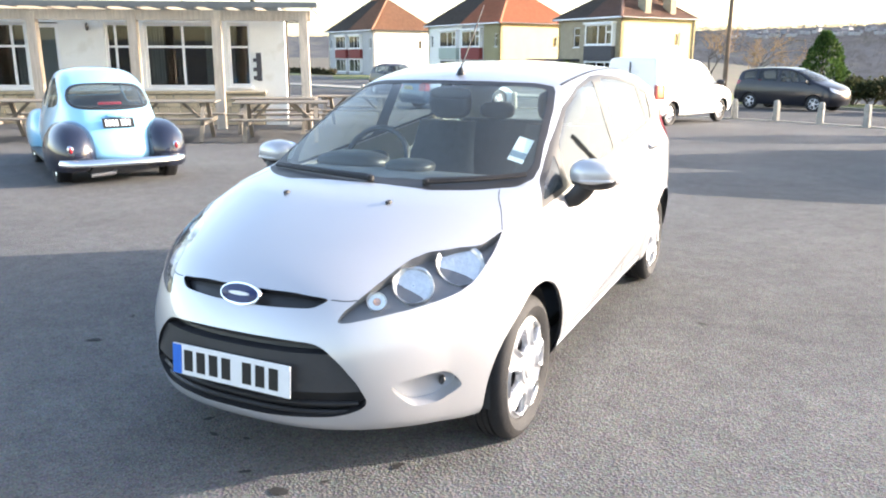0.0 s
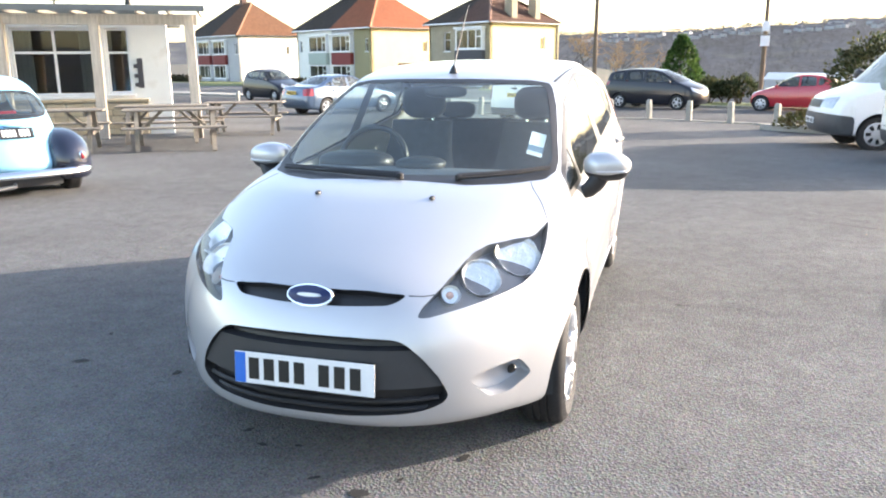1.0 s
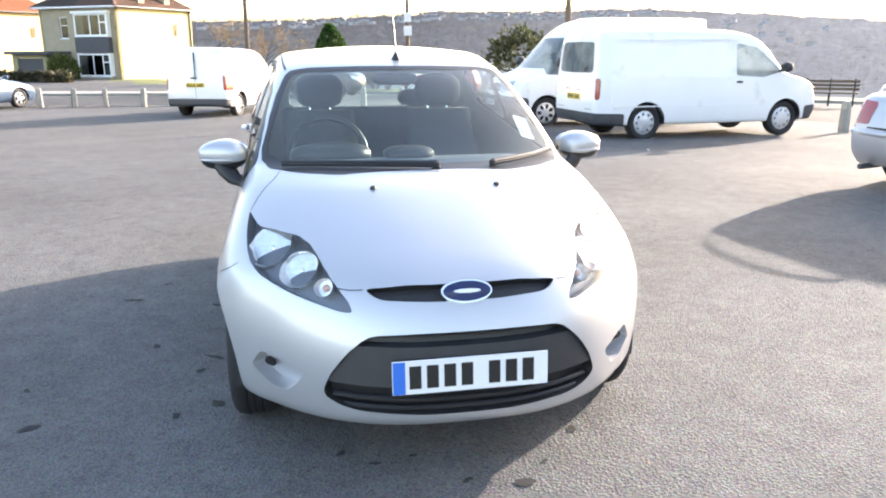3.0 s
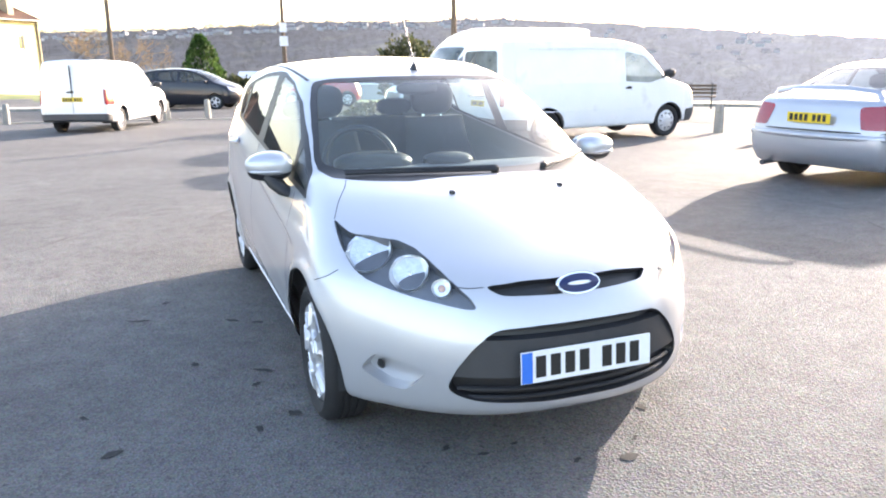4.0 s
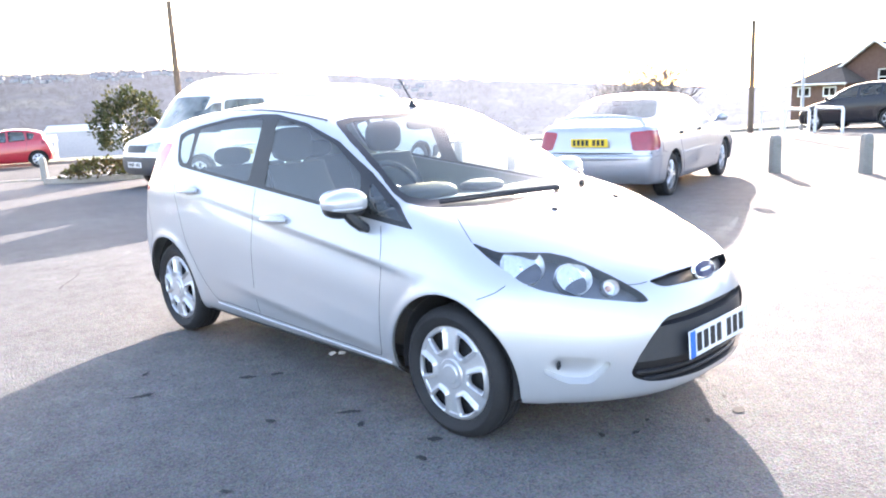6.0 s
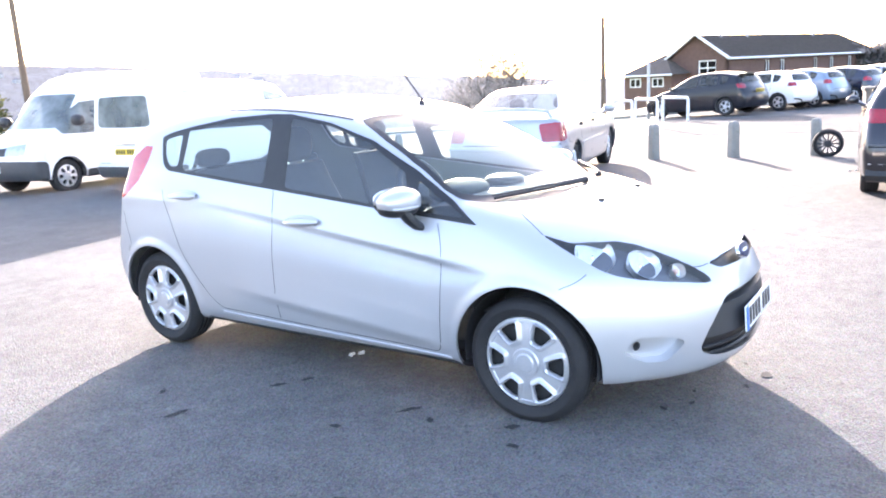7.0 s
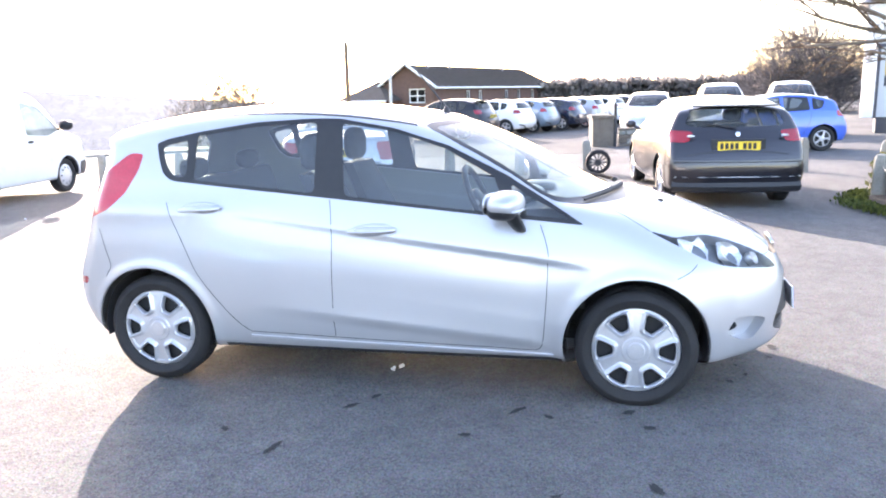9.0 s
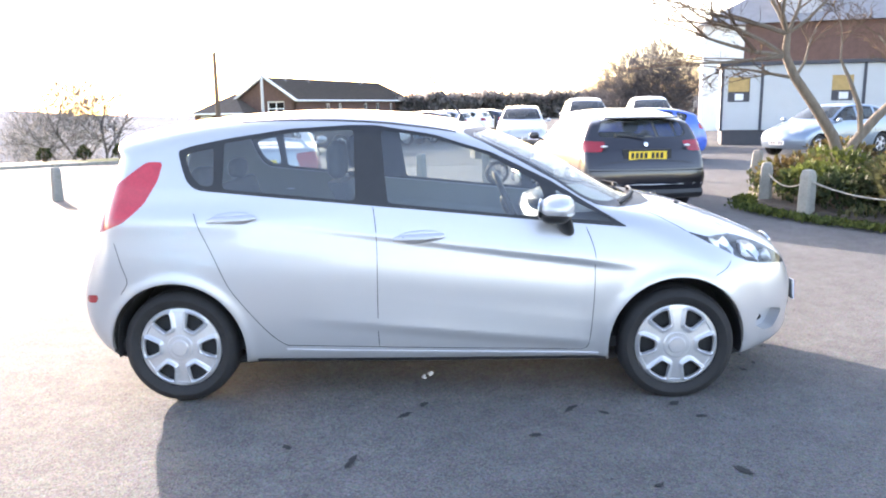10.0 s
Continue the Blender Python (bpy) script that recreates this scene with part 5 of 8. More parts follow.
def saloon(name, label, m, coat, spoiler=False, group="", plate=True, style="five"):
    top = [(-2.15, 0.25), (-2.22, 0.42), (-2.18, 0.6), (-2.0, 0.72), (-1.6, 0.83), (-1.2, 0.9), (-1.0, 0.95), (-0.6, 1.17), (-0.25, 1.33), (0.1, 1.4), (0.5, 1.41), (0.9, 1.36), (1.3, 1.2), (1.6, 1.07), (1.85, 1.03), (2.1, 1.0), (2.18, 0.85), (2.24, 0.6), (2.22, 0.4), (2.12, 0.27)]
    extra = mirror_pair(-0.75, 0.99, 0.93, 0.9, coat) + [("door_handle", superball(s * 0.85, y, 0.86, 0.02, 0.06, 0.025, 3, 12), GREY_TRIM, "") for y in (0.15, 1.0) for s in (-1, 1)]
    extra += [("side_moulding", box(s * 0.85 - 0.015, s * 0.85 + 0.015, -0.9, 0.95, 0.55, 0.6, 0.008), GREYSILVER if coat is GREYSILVER else coat, "") for s in (-1, 1)]
    if spoiler:
        extra += [("spoiler_blade", tube([(-0.66, 1.98, 0.99), (-0.6, 1.98, 1.085), (-0.3, 2.02, 1.125), (0, 2.03, 1.13), (0.3, 2.02, 1.125), (0.6, 1.98, 1.085), (0.66, 1.98, 0.99)], 0.032, 10, None, True, 0.25), coat, "boot spoiler"),
                  ("exhaust_pipe", tube([(0.55, 1.9, 0.25), (0.55, 2.25, 0.24)], 0.03, 10), GREY_TRIM, "")]
        rear_line = lambda y, z: [(x, y - 0.165 * (abs(x) / 0.855) ** 2.6, z) for x in (-0.8, -0.7, -0.55, -0.35, 0, 0.35, 0.55, 0.7, 0.8)]
        extra += [("bumper_lip", tube(rear_line(2.238, 0.6), 0.042, 10), coat, ""), ("boot_gap", tube(rear_line(2.237, 0.658), 0.011, 8), INSIDE, "dark gap under the boot lid")]
    return car(name, label, "car", m, top, 0.855, (-1.32, 1.32), 0.82, 0.305, coat,
               [[(0.28, 1.35), (-0.05, 1.31), (-0.45, 1.14), (-0.72, 0.98), (-0.7, 0.94), (0.28, 0.97)], [(0.35, 1.355), (0.85, 1.3), (1.0, 1.22), (1.0, 1.0), (0.35, 0.975)], [(1.05, 1.2), (1.35, 1.05), (1.05, 1.01)]],
               (0.97, 1.34, 0.66, 0.53), (1.07, 1.32, 0.6, 0.5),
               [("tail_lamp", "rear", [(0.5, 0.93), (0.9, 0.95), (0.9, 0.69), (0.57, 0.69)], TAIL), ("tail_lamp", "side", [(2.04, 0.95), (2.4, 0.95), (2.4, 0.69), (1.98, 0.69)], TAIL), ("head_lamp", "front", [(0.4, 0.74), (0.8, 0.76), (0.8, 0.6), (0.42, 0.6)], LAMP_PALE)],
               ((-2.3, 0.82), (-1, 0.93), (1, 1.0), (2.3, 1.02)), 0.5, (0.4, 2.5), (0.18, 2.6), 0.05, 0.07, None, 0.03, style, [("rear_bumper", [(1.68, 0.2), (2.45, 0.2), (2.45, 0.62), (1.68, 0.6)], coat), ("front_bumper", [(-2.45, 0.2), (-1.68, 0.2), (-1.68, 0.55), (-2.45, 0.57)], coat)], None, (2.262, 0.8) if plate else None, group, True, None, 0.22, 0.2, SIDE_PANE, extra,
               [[(0.3, 0.97), (0.31, 0.7), (0.3, 0.3)], [(-0.78, 0.93), (-0.82, 0.7), (-0.8, 0.32)], [(1.08, 1.0), (1.04, 0.72), (0.92, 0.5), (0.85, 0.32)], [(-0.8, 0.3), (0.0, 0.28), (0.85, 0.3)], [(2.2, 0.66), (1.9, 0.67), (1.66, 0.64)]],
               [([(-0.8, 0.67), (-0.4, 0.675), (0, 0.675), (0.4, 0.675), (0.8, 0.67)], 0.012, INSIDE), ([(-0.78, 0.52), (-0.4, 0.52), (0, 0.52), (0.4, 0.52), (0.78, 0.52)], 0.045, GREY_TRIM if coat is STEEL_BLUE else GREYSILVER),
                ([(-0.5, 0.985), (-0.52, 0.8), (-0.5, 0.69)], 0.01, INSIDE), ([(0.5, 0.985), (0.52, 0.8), (0.5, 0.69)], 0.01, INSIDE)])


saloon("saloon_car", "silver-grey saloon with a boot spoiler, parked on the tarmac", heading(7.8, 2.9, 78.8), GREYSILVER, True)
saloon("saloon_car", "metallic light blue saloon, parked beside the bollards", heading(-10.6, 22.7, 28), STEEL_BLUE)


def hatch(name, label, m, coat, length=4.2, height=1.45, wb=2.58, group="", far=True, plate_rear=None, plate_front=None, roof=None, style="five", w=0.87):
    """A hatchback or people carrier scaled from one outline."""
    f, r = -length * 0.49, length * 0.51
    k = (height - 0.25) / 1.2
    z = lambda v: 0.25 + (v - 0.25) * k
    sh = lambda v: v * length / 4.2
    top = [(sh(-2.02), 0.24), (sh(-2.1), 0.42), (sh(-2.05), z(0.62)), (sh(-1.88), z(0.75)), (sh(-1.5), z(0.86)), (sh(-1.15), z(0.94)), (sh(-0.95), z(1.0)), (sh(-0.55), z(1.22)), (sh(-0.2), z(1.36)), (sh(0.15), z(1.43)), (sh(0.6), z(1.45)), (sh(1.1), z(1.42)),
           (sh(1.55), z(1.34)), (sh(1.75), z(1.26)), (sh(1.88), z(1.02)), (sh(2.0), z(0.86)), (sh(2.1), z(0.62)), (sh(2.1), 0.42), (sh(2.02), 0.27)]
    wins = [[(sh(0.22), z(1.36)), (sh(-0.1), z(1.33)), (sh(-0.45), z(1.17)), (sh(-0.78), z(0.98)), (sh(0.22), z(0.98))], [(sh(0.3), z(1.37)), (sh(0.95), z(1.34)), (sh(1.0), z(1.02)), (sh(0.3), z(0.99))], [(sh(1.06), z(1.33)), (sh(1.4), z(1.25)), (sh(1.3), z(1.06)), (sh(1.06), z(1.03))]]
    front = -0.72
    if roof == "tall":
        front = -0.98
        top = [(sh(y), z(v)) for y, v in ((-2.02, 0.25), (-2.1, 0.42), (-2.07, 0.68), (-1.92, 0.83), (-1.62, 0.94), (-1.4, 1.01), (-0.95, 1.21), (-0.5, 1.36), (-0.1, 1.43), (0.5, 1.45), (1.2, 1.43), (1.7, 1.37), (1.9, 1.27), (1.98, 1.02), (2.04, 0.86), (2.1, 0.62), (2.1, 0.42), (2.02, 0.27))]
        wins = [[(sh(y), z(v)) for y, v in w_] for w_ in (((0.15, 1.36), (-0.35, 1.32), (-0.72, 1.18), (-1.1, 1.0), (0.15, 0.98)), ((0.23, 1.37), (1.0, 1.35), (1.05, 1.0), (0.23, 0.99)), ((1.12, 1.34), (1.6, 1.27), (1.65, 1.05), (1.12, 1.02)))]
    lamps = [("tail_lamp", "rear", [(0.53, z(1.0)), (0.95, z(1.02)), (0.95, z(0.86)), (0.6, z(0.86))], TAIL), ("tail_lamp", "side", [(sh(1.7), z(1.0)), (sh(2.3), z(1.0)), (sh(2.3), z(0.865)), (sh(1.78), z(0.865))], TAIL),
             ("head_lamp", "corner", [(-0.75 * length / 4.2, z(0.84)), (-1.15 * length / 4.2, z(0.72)), (-1.15 * length / 4.2, z(0.62)), (-0.8 * length / 4.2, z(0.7))], LAMP_PALE)]
    return car(name, label, "car", m, top, w, (-wb / 2, wb / 2), w - 0.03, 0.31, coat, wins, (z(1.02), z(1.36), 0.68, 0.56), (z(1.05), z(1.3), 0.62, 0.54), lamps,
               ((-2.3, z(0.82)), (-1, z(0.93)), (2.3, z(1.04))), 0.45, (0.42, 2.5), (0.2, 2.6), 0.05, 0.07, None, 0.04 if far else 0.03, style, [] if far else [("rear_bumper", [(sh(1.66), 0.2), (sh(2.4), 0.2), (sh(2.4), z(0.58)), (sh(1.66), z(0.56))], coat)],
               plate_front, plate_rear, group, True, None, 0.22, 0.2, None if far else DARK_PANE, mirror_pair(sh(front), z(1.0), w + 0.09, 0.85, coat) + ([] if far else [("roof_spoiler", box(-0.55, 0.55, sh(1.6), sh(1.82), z(1.31), z(1.335), 0.01), coat, ""), ("rear_wiper", tube([(0.0, sh(1.9), z(1.04)), (0.25, sh(1.87), z(1.08)), (0.4, sh(1.86), z(1.09))], 0.01, 6), TRIM, "")]),
               [[(sh(0.26), z(0.98)), (sh(0.27), z(0.7)), (sh(0.26), 0.3)], [(sh(-0.84), z(0.95)), (sh(-0.86), z(0.65)), (sh(-0.82), 0.32)], [(sh(1.04), z(1.0)), (sh(0.98), z(0.72)), (sh(0.82), 0.45)], [(sh(-0.82), 0.3), (0.0, 0.29), (sh(0.8), 0.31)]],
               [([(-0.75, z(0.6)), (-0.4, z(0.605)), (0, z(0.605)), (0.4, z(0.605)), (0.75, z(0.6))], 0.012, INSIDE), ([(-0.72, 0.44), (-0.4, 0.44), (0, 0.44), (0.4, 0.44), (0.72, 0.44)], 0.05, TRIM)])


near_hatch = hatch("estate_hatchback", "dark grey five-door hatchback parked by the planting bed", heading(7.97, -2.51, 84), DARK_GREY_PAINT, 4.28, 1.42, 2.578, "", False, (2.085, 0.80))
tail_line = lambda y, z: [(x, y - 0.2 * abs(x) ** 2.6, z) for x in (-0.78, -0.65, -0.45, -0.2, 0, 0.2, 0.45, 0.65, 0.78)]
part("bumper_ledge", tube(tail_line(2.125, 0.6), 0.03, 8, None, True, 0.6), DARK_GREY_PAINT, near_hatch, "", True)
part("bright_strip", tube(tail_line(2.15, 0.415), 0.006, 6), GREYSILVER, near_hatch, "thin bright strip", True)
part("valance", tube(tail_line(2.06, 0.29), 0.085, 8), TRIM, near_hatch, "black lower valance", True)
part("plate_recess", box(-0.33, 0.33, 2.0, 2.075, 0.715, 0.885, 0.015), INSIDE, near_hatch)
part("badge", lathe([(0.03, 0), (0.03, 0.01), (0.02, 0.013)], 18, None, Matrix.Translation((0, 1.985, 0.945)) @ Matrix.Rotation(radians(-70), 4, "X")), CHROME, near_hatch, "plain chrome badge", True)
for sd in (-1, 1):
    part("reversing_lamp", superball(sd * 0.575, 1.985, 0.925, 0.045, 0.02, 0.014, 2.6, 14), WHITE_PLATE, near_hatch, "pale lamp section", True)
hatch("people_carrier", "black people carrier parked along the far kerb", heading(0.56, 30.1, 116), BLACK_PAINT, 4.33, 1.66, 2.64, "", True, None, None, "tall")
hatch("small_hatchback", "small red hatchback parked along the far kerb", heading(5.93, 29.4, -70), RED_PAINT, 3.43, 1.47, 2.34, "", True, None, None, None, "steel", 0.8)
hatch("blue_hatchback", "bright blue hatchback parked beyond the planting bed", heading(17.0, -5.0, -8), ROYAL_BLUE, 3.85, 1.43, 2.46)
hatch("pale_hatchback", "pale metallic blue hatchback parked by the site cabin", heading(18.4, -11.0, -25), ICE_BLUE, 3.95, 1.48, 2.49, "", True, None, (-1.98, 0.4))
row = "cars in the far parking row"
hatch("crossover", "black five-door hatchback in the far parking row", heading(25.55, 5.15, 17) @ Matrix.Rotation(radians(2.4), 4, "X"), BLACK_PAINT, 4.35, 1.53, 2.66, row, False, (2.2, 0.8))
for x, y, c, lb in ((28.17, 3.8, WHITE_PAINT, "white hatchback in the far parking row"), (30.15, 2.9, ICE_BLUE, "pale blue hatchback in the far parking row"), (32.1, 1.78, NAVY, "navy hatchback in the far parking row"),
                    (34.2, 0.8, GREYSILVER, "grey hatchback in the far parking row"), (36.3, -0.2, WHITE_PAINT, "white hatchback in the far parking row"), (38.4, -1.2, NAVY, "navy hatchback in the far parking row")):
    hatch("parked_hatchback", lb, heading(x, y, 19) @ Matrix.Rotation(radians(1.4), 4, "X"), c, 4.0, 1.45, 2.5, row)
hatch("estate_car", "pale silver estate car facing the car park", heading(23.85, -2.55, 275), SILVER, 4.6, 1.58, 2.76, "", True, None, (-2.31, 0.5))
hatch("white_car", "white off-roader facing the car park", heading(25.15, -5.07, 274), WHITE_PAINT, 4.4, 1.85, 2.6, "", True, None, None, "tall")
hatch("white_car", "white off-roader facing the car park", heading(24.3, -7.26, 279), WHITE_PAINT, 4.4, 1.85, 2.6, "", True, None, None, "tall")
hatch("off_roader", "black off-roader parked on the road beyond the bollards", heading(-19.8, 34.5, 118), BLACK_PAINT, 3.95, 1.72, 2.5)


# the pale blue beetle-shaped car
def beetle():
    root = thing("vintage_car", "pale blue rounded vintage car with navy rear wings and chrome bumper", "car", heading(-7.22, 3.56, -59) @ Matrix.Translation((0, 0, -0.04)) @ Matrix.Diagonal((0.985, 0.965, 0.935, 1)))
    top = [(-1.78, 0.36), (-1.9, 0.5), (-1.86, 0.68), (-1.65, 0.84), (-1.3, 0.95), (-1.0, 1.0), (-0.85, 1.1), (-0.62, 1.36), (-0.45, 1.45), (-0.1, 1.5), (0.3, 1.49), (0.7, 1.42), (1.05, 1.27), (1.35, 1.06), (1.6, 0.82), (1.78, 0.58), (1.82, 0.42), (1.75, 0.34)]
    outline = np.concatenate([spline(top, 5), np.array([(1.2, 0.3), (-1.2, 0.3)])])
    wide = spline([(-2.0, 0.26), (-1.8, 0.4), (-1.4, 0.54), (-1.0, 0.62), (-0.5, 0.68), (0.2, 0.7), (0.7, 0.68), (1.1, 0.6), (1.5, 0.48), (1.8, 0.36), (1.95, 0.26)], 4)
    body = Body(outline, wide, SECTION, ((-2, 0.85), (2, 0.9)), 0.3, (0.5, 2.2), (0.75, 2.0), ((-1.2, 1), (0, 0.2)), ((0.3, 0), (1.0, 1)), 0.14, 0.12, 0.3)
    regions = [dict(name="side_window", view="side", poly=spline([(-0.5, 1.33), (-0.1, 1.38), (0.12, 1.36), (0.14, 0.98), (-0.3, 0.96), (-0.7, 0.98)], 2, True), mat=SIDE_PANE, inset=0.006, split=True),
               dict(name="rear_side_window", view="side", poly=spline([(0.22, 1.36), (0.55, 1.28), (0.8, 1.1), (0.78, 1.0), (0.5, 0.97), (0.24, 0.98)], 2, True), mat=SIDE_PANE, inset=0.006, split=True),
               dict(name="rear_screen", view="rear", poly=spline([(-0.1, 1.275), (0.3, 1.262), (0.42, 1.2), (0.455, 1.08), (0.4, 1.015), (0.2, 0.995), (-0.1, 0.99)], 2), mat=SIDE_PANE, inset=0.006, test=lambda p: p[:, 2] > 0.95),
               dict(name="screen_seal", view="rear", poly=spline([(-0.1, 1.3), (0.31, 1.287), (0.445, 1.22), (0.482, 1.08), (0.42, 0.992), (0.2, 0.97), (-0.1, 0.965)], 2), mat=TRIM, inset=-0.004, test=lambda p: p[:, 2] > 0.93),
               dict(name="windscreen", view="front", poly=screen_poly(1.06, 1.38, 0.5, 0.42), mat=SIDE_PANE, inset=0.006, test=lambda p: p[:, 2] > 1.0)]
    shell(root, body, 0.026, regions, PALE_BLUE, PALE_TRIM, "pale blue rounded shell")
    for s in (-1, 1):
        wing = superball(s * 0.525, 1.3, 0.42, 0.3, 0.6, 0.42, 2.3, 36)
        for v in wing.verts:
            v.co.z = max(v.co.z, 0.24)
        part("rear_wing", wing, NAVY, root, "navy rear wing", True)
        wing = superball(s * 0.57, -1.25, 0.47, 0.2, 0.56, 0.38, 2.3, 28)
        for v in wing.verts:
            v.co.z = max(v.co.z, 0.26)
        part("front_wing", wing, PALE_BLUE, root, "pale blue front wing", True)
        part("running_board", box(s * 0.66 - 0.12, s * 0.66 + 0.12, -0.85, 0.9, 0.27, 0.31, 0.015), TRIM, root)
        lamp = part("tail_lamp", superball(s * 0.6, 1.875, 0.52, 0.036, 0.045, 0.06, 2.2, 18), CHROME, root, "chrome-ringed tail lamp", True)
        part("lens", superball(s * 0.6, 1.905, 0.52, 0.022, 0.024, 0.04, 2.2, 14), TAIL, lamp, "", True)
    part("exhaust_pipe", tube([(0.1, 1.75, 0.23), (0.16, 1.95, 0.22), (0.42, 2.0, 0.21)], 0.025, 8), GREY_TRIM, root, "", True)
    bumper = tube([(-0.7, 1.6, 0.36), (-0.7, 1.8, 0.36), (-0.6, 1.93, 0.36), (-0.36, 2.0, 0.36), (0, 2.02, 0.36), (0.36, 2.0, 0.36), (0.6, 1.93, 0.36), (0.7, 1.8, 0.36), (0.7, 1.6, 0.36)], 0.05, 12, None, True, 0.45)
    part("rear_bumper", bumper, CHROME, root, "curved chrome bumper", True)
    part("engine", box(-0.4, 0.4, 1.45, 1.8, 0.18, 0.36, 0.04), INSIDE, root)
    q, g = on_body(body, [(0, 1.62, 0.80), (0, 1.55, 0.9), (0, 0.9, 1.3)])
    number_plate(root, Matrix.Translation(q[0] + 0.03 * g[0]) @ Matrix.Rotation(math.pi, 4, "Z") @ Matrix.Rotation(radians(-35), 4, "X"), INK, False, 0.36, 0.14, WHITE_PLATE)
    part("plate_light", superball(0, q[1][1] + 0.02, q[1][2] + 0.02, 0.13, 0.05, 0.03, 2.3, 16), PALE_BLUE, root, "", True)
    part("brake_light", box(-0.14, 0.14, 1.13, 1.2, 1.02, 1.06, 0.01), TAIL, root, "red strip light behind the rear screen")
    wheel_set(root, (-1.2, 1.2), 0.72, 0.31, 0.17, 0.2, "steel", CHROME)
    part("rear_seat", box(-0.55, 0.55, 0.55, 0.75, 0.5, 0.98, 0.06), FABRIC, root)


beetle()


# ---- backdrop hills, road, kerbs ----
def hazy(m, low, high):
    """Puts distance haze into a far backdrop as bluish emission, stronger towards the sun's side."""
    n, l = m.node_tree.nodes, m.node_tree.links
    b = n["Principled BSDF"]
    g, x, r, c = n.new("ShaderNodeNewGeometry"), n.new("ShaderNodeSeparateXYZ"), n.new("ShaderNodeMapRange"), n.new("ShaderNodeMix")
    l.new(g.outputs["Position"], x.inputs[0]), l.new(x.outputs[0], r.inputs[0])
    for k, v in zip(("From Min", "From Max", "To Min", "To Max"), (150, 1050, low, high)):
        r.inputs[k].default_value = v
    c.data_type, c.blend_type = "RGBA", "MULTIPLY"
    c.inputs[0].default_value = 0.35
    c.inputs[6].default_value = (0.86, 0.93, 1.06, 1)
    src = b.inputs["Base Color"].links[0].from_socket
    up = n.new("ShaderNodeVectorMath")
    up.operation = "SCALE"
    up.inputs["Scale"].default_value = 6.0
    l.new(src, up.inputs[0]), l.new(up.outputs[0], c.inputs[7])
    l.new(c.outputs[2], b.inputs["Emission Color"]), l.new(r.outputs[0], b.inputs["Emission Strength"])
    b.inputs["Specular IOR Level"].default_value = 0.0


# bluish base and added glow carry the valley haze on hill and crowns
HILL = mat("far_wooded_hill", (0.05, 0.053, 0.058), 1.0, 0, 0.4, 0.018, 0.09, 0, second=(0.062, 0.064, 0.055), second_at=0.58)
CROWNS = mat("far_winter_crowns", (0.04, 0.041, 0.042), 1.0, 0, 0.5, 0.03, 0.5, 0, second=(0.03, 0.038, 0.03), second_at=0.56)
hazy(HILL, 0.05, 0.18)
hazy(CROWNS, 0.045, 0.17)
CONCRETE = mat("weathered_concrete", (0.30, 0.29, 0.26), 0.9, 0, 0.25, 5, 60, 0.4, per=0.12, second=(0.2, 0.2, 0.16), second_at=0.58)
PALE_STONE = mat("pale_stone", (0.52, 0.43, 0.3), 0.9, 0, 0.25, 8, 60, 0.5, per=0.18)
WHITE_WALL = mat("white_render", (0.78, 0.78, 0.75), 0.85, 0, 0.06, 2, 40, 0.15, second=(0.68, 0.67, 0.62), second_at=0.64)
FAR_WALL = mat("far_pale_walls", (0.36, 0.36, 0.36), 0.9, 0, 0.1, 0.05, 0.5)
FAR_ROOF = mat("far_roofs", (0.09, 0.09, 0.1), 0.9, 0, 0.2, 0.05, 0.5)
# far roofs glow as well, to sit in the same painted haze
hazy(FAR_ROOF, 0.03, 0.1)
CREAM_WALL = mat("cream_render", (0.62, 0.52, 0.30), 0.9, 0, 0.1, 1.2, 20, 0.2)
GREY_WALL = mat("grey_render", (0.42, 0.42, 0.44), 0.9, 0, 0.12, 1.2, 20, 0.2)
TAN_WALL = mat("tan_pebbledash", (0.34, 0.29, 0.21), 0.95, 0, 0.2, 2, 40, 0.3)
OLIVE_WALL = mat("olive_render", (0.28, 0.25, 0.15), 0.9, 0, 0.1, 1.5, 20, 0.2)
MAROON = mat("maroon_panel", (0.2, 0.03, 0.03), 0.7, 0, 0.12)
SAGE = mat("sage_panel", (0.36, 0.42, 0.38), 0.7, 0, 0.1)
CHARCOAL = mat("charcoal_panel", (0.06, 0.06, 0.07), 0.7, 0, 0.12)
ROOF_DARK = mat("brown_roof_tiles", (0.09, 0.072, 0.06), 0.9, 0, 0.3, 3, 30, 0.4)
ROOF_BROWN = mat("red_brown_roof_tiles", (0.17, 0.095, 0.07), 0.9, 0, 0.25, 3, 30, 0.4)
ROOF_RED = mat("orange_roof_tiles", (0.42, 0.15, 0.075), 0.85, 0, 0.2, 3, 30, 0.4)
ROOF_RUST = mat("rust_roof_tiles", (0.26, 0.13, 0.075), 0.9, 0, 0.25, 3, 30, 0.4)
BRICK = mat("red_brick", (0.135, 0.078, 0.064), 0.9, 0, 0.25, 3, 40, 0.3)
TIMBER = mat("weathered_timber", (0.52, 0.45, 0.37), 0.85, 0, 0.3, 4, 40, 0.4, per=0.15, stretch=(6, 6, 0.6))
PLANK = mat("greyed_plank", (0.21, 0.182, 0.148), 0.85, 0, 0.3, 5, 50, 0.4, per=0.22, stretch=(1, 8, 8))
WHITE_FRAME = mat("white_window_frame", (0.8, 0.8, 0.8), 0.4, 0, 0.04)
# dark backing behind panes; the rooms' dimness is put into its colour
ROOM = mat("unlit_room_dark", (0.05, 0.045, 0.04), 0.95, 0, 0.3)
WINDOW = glass("window_glass", (0.5, 0.55, 0.56), 0.01, 1.6)
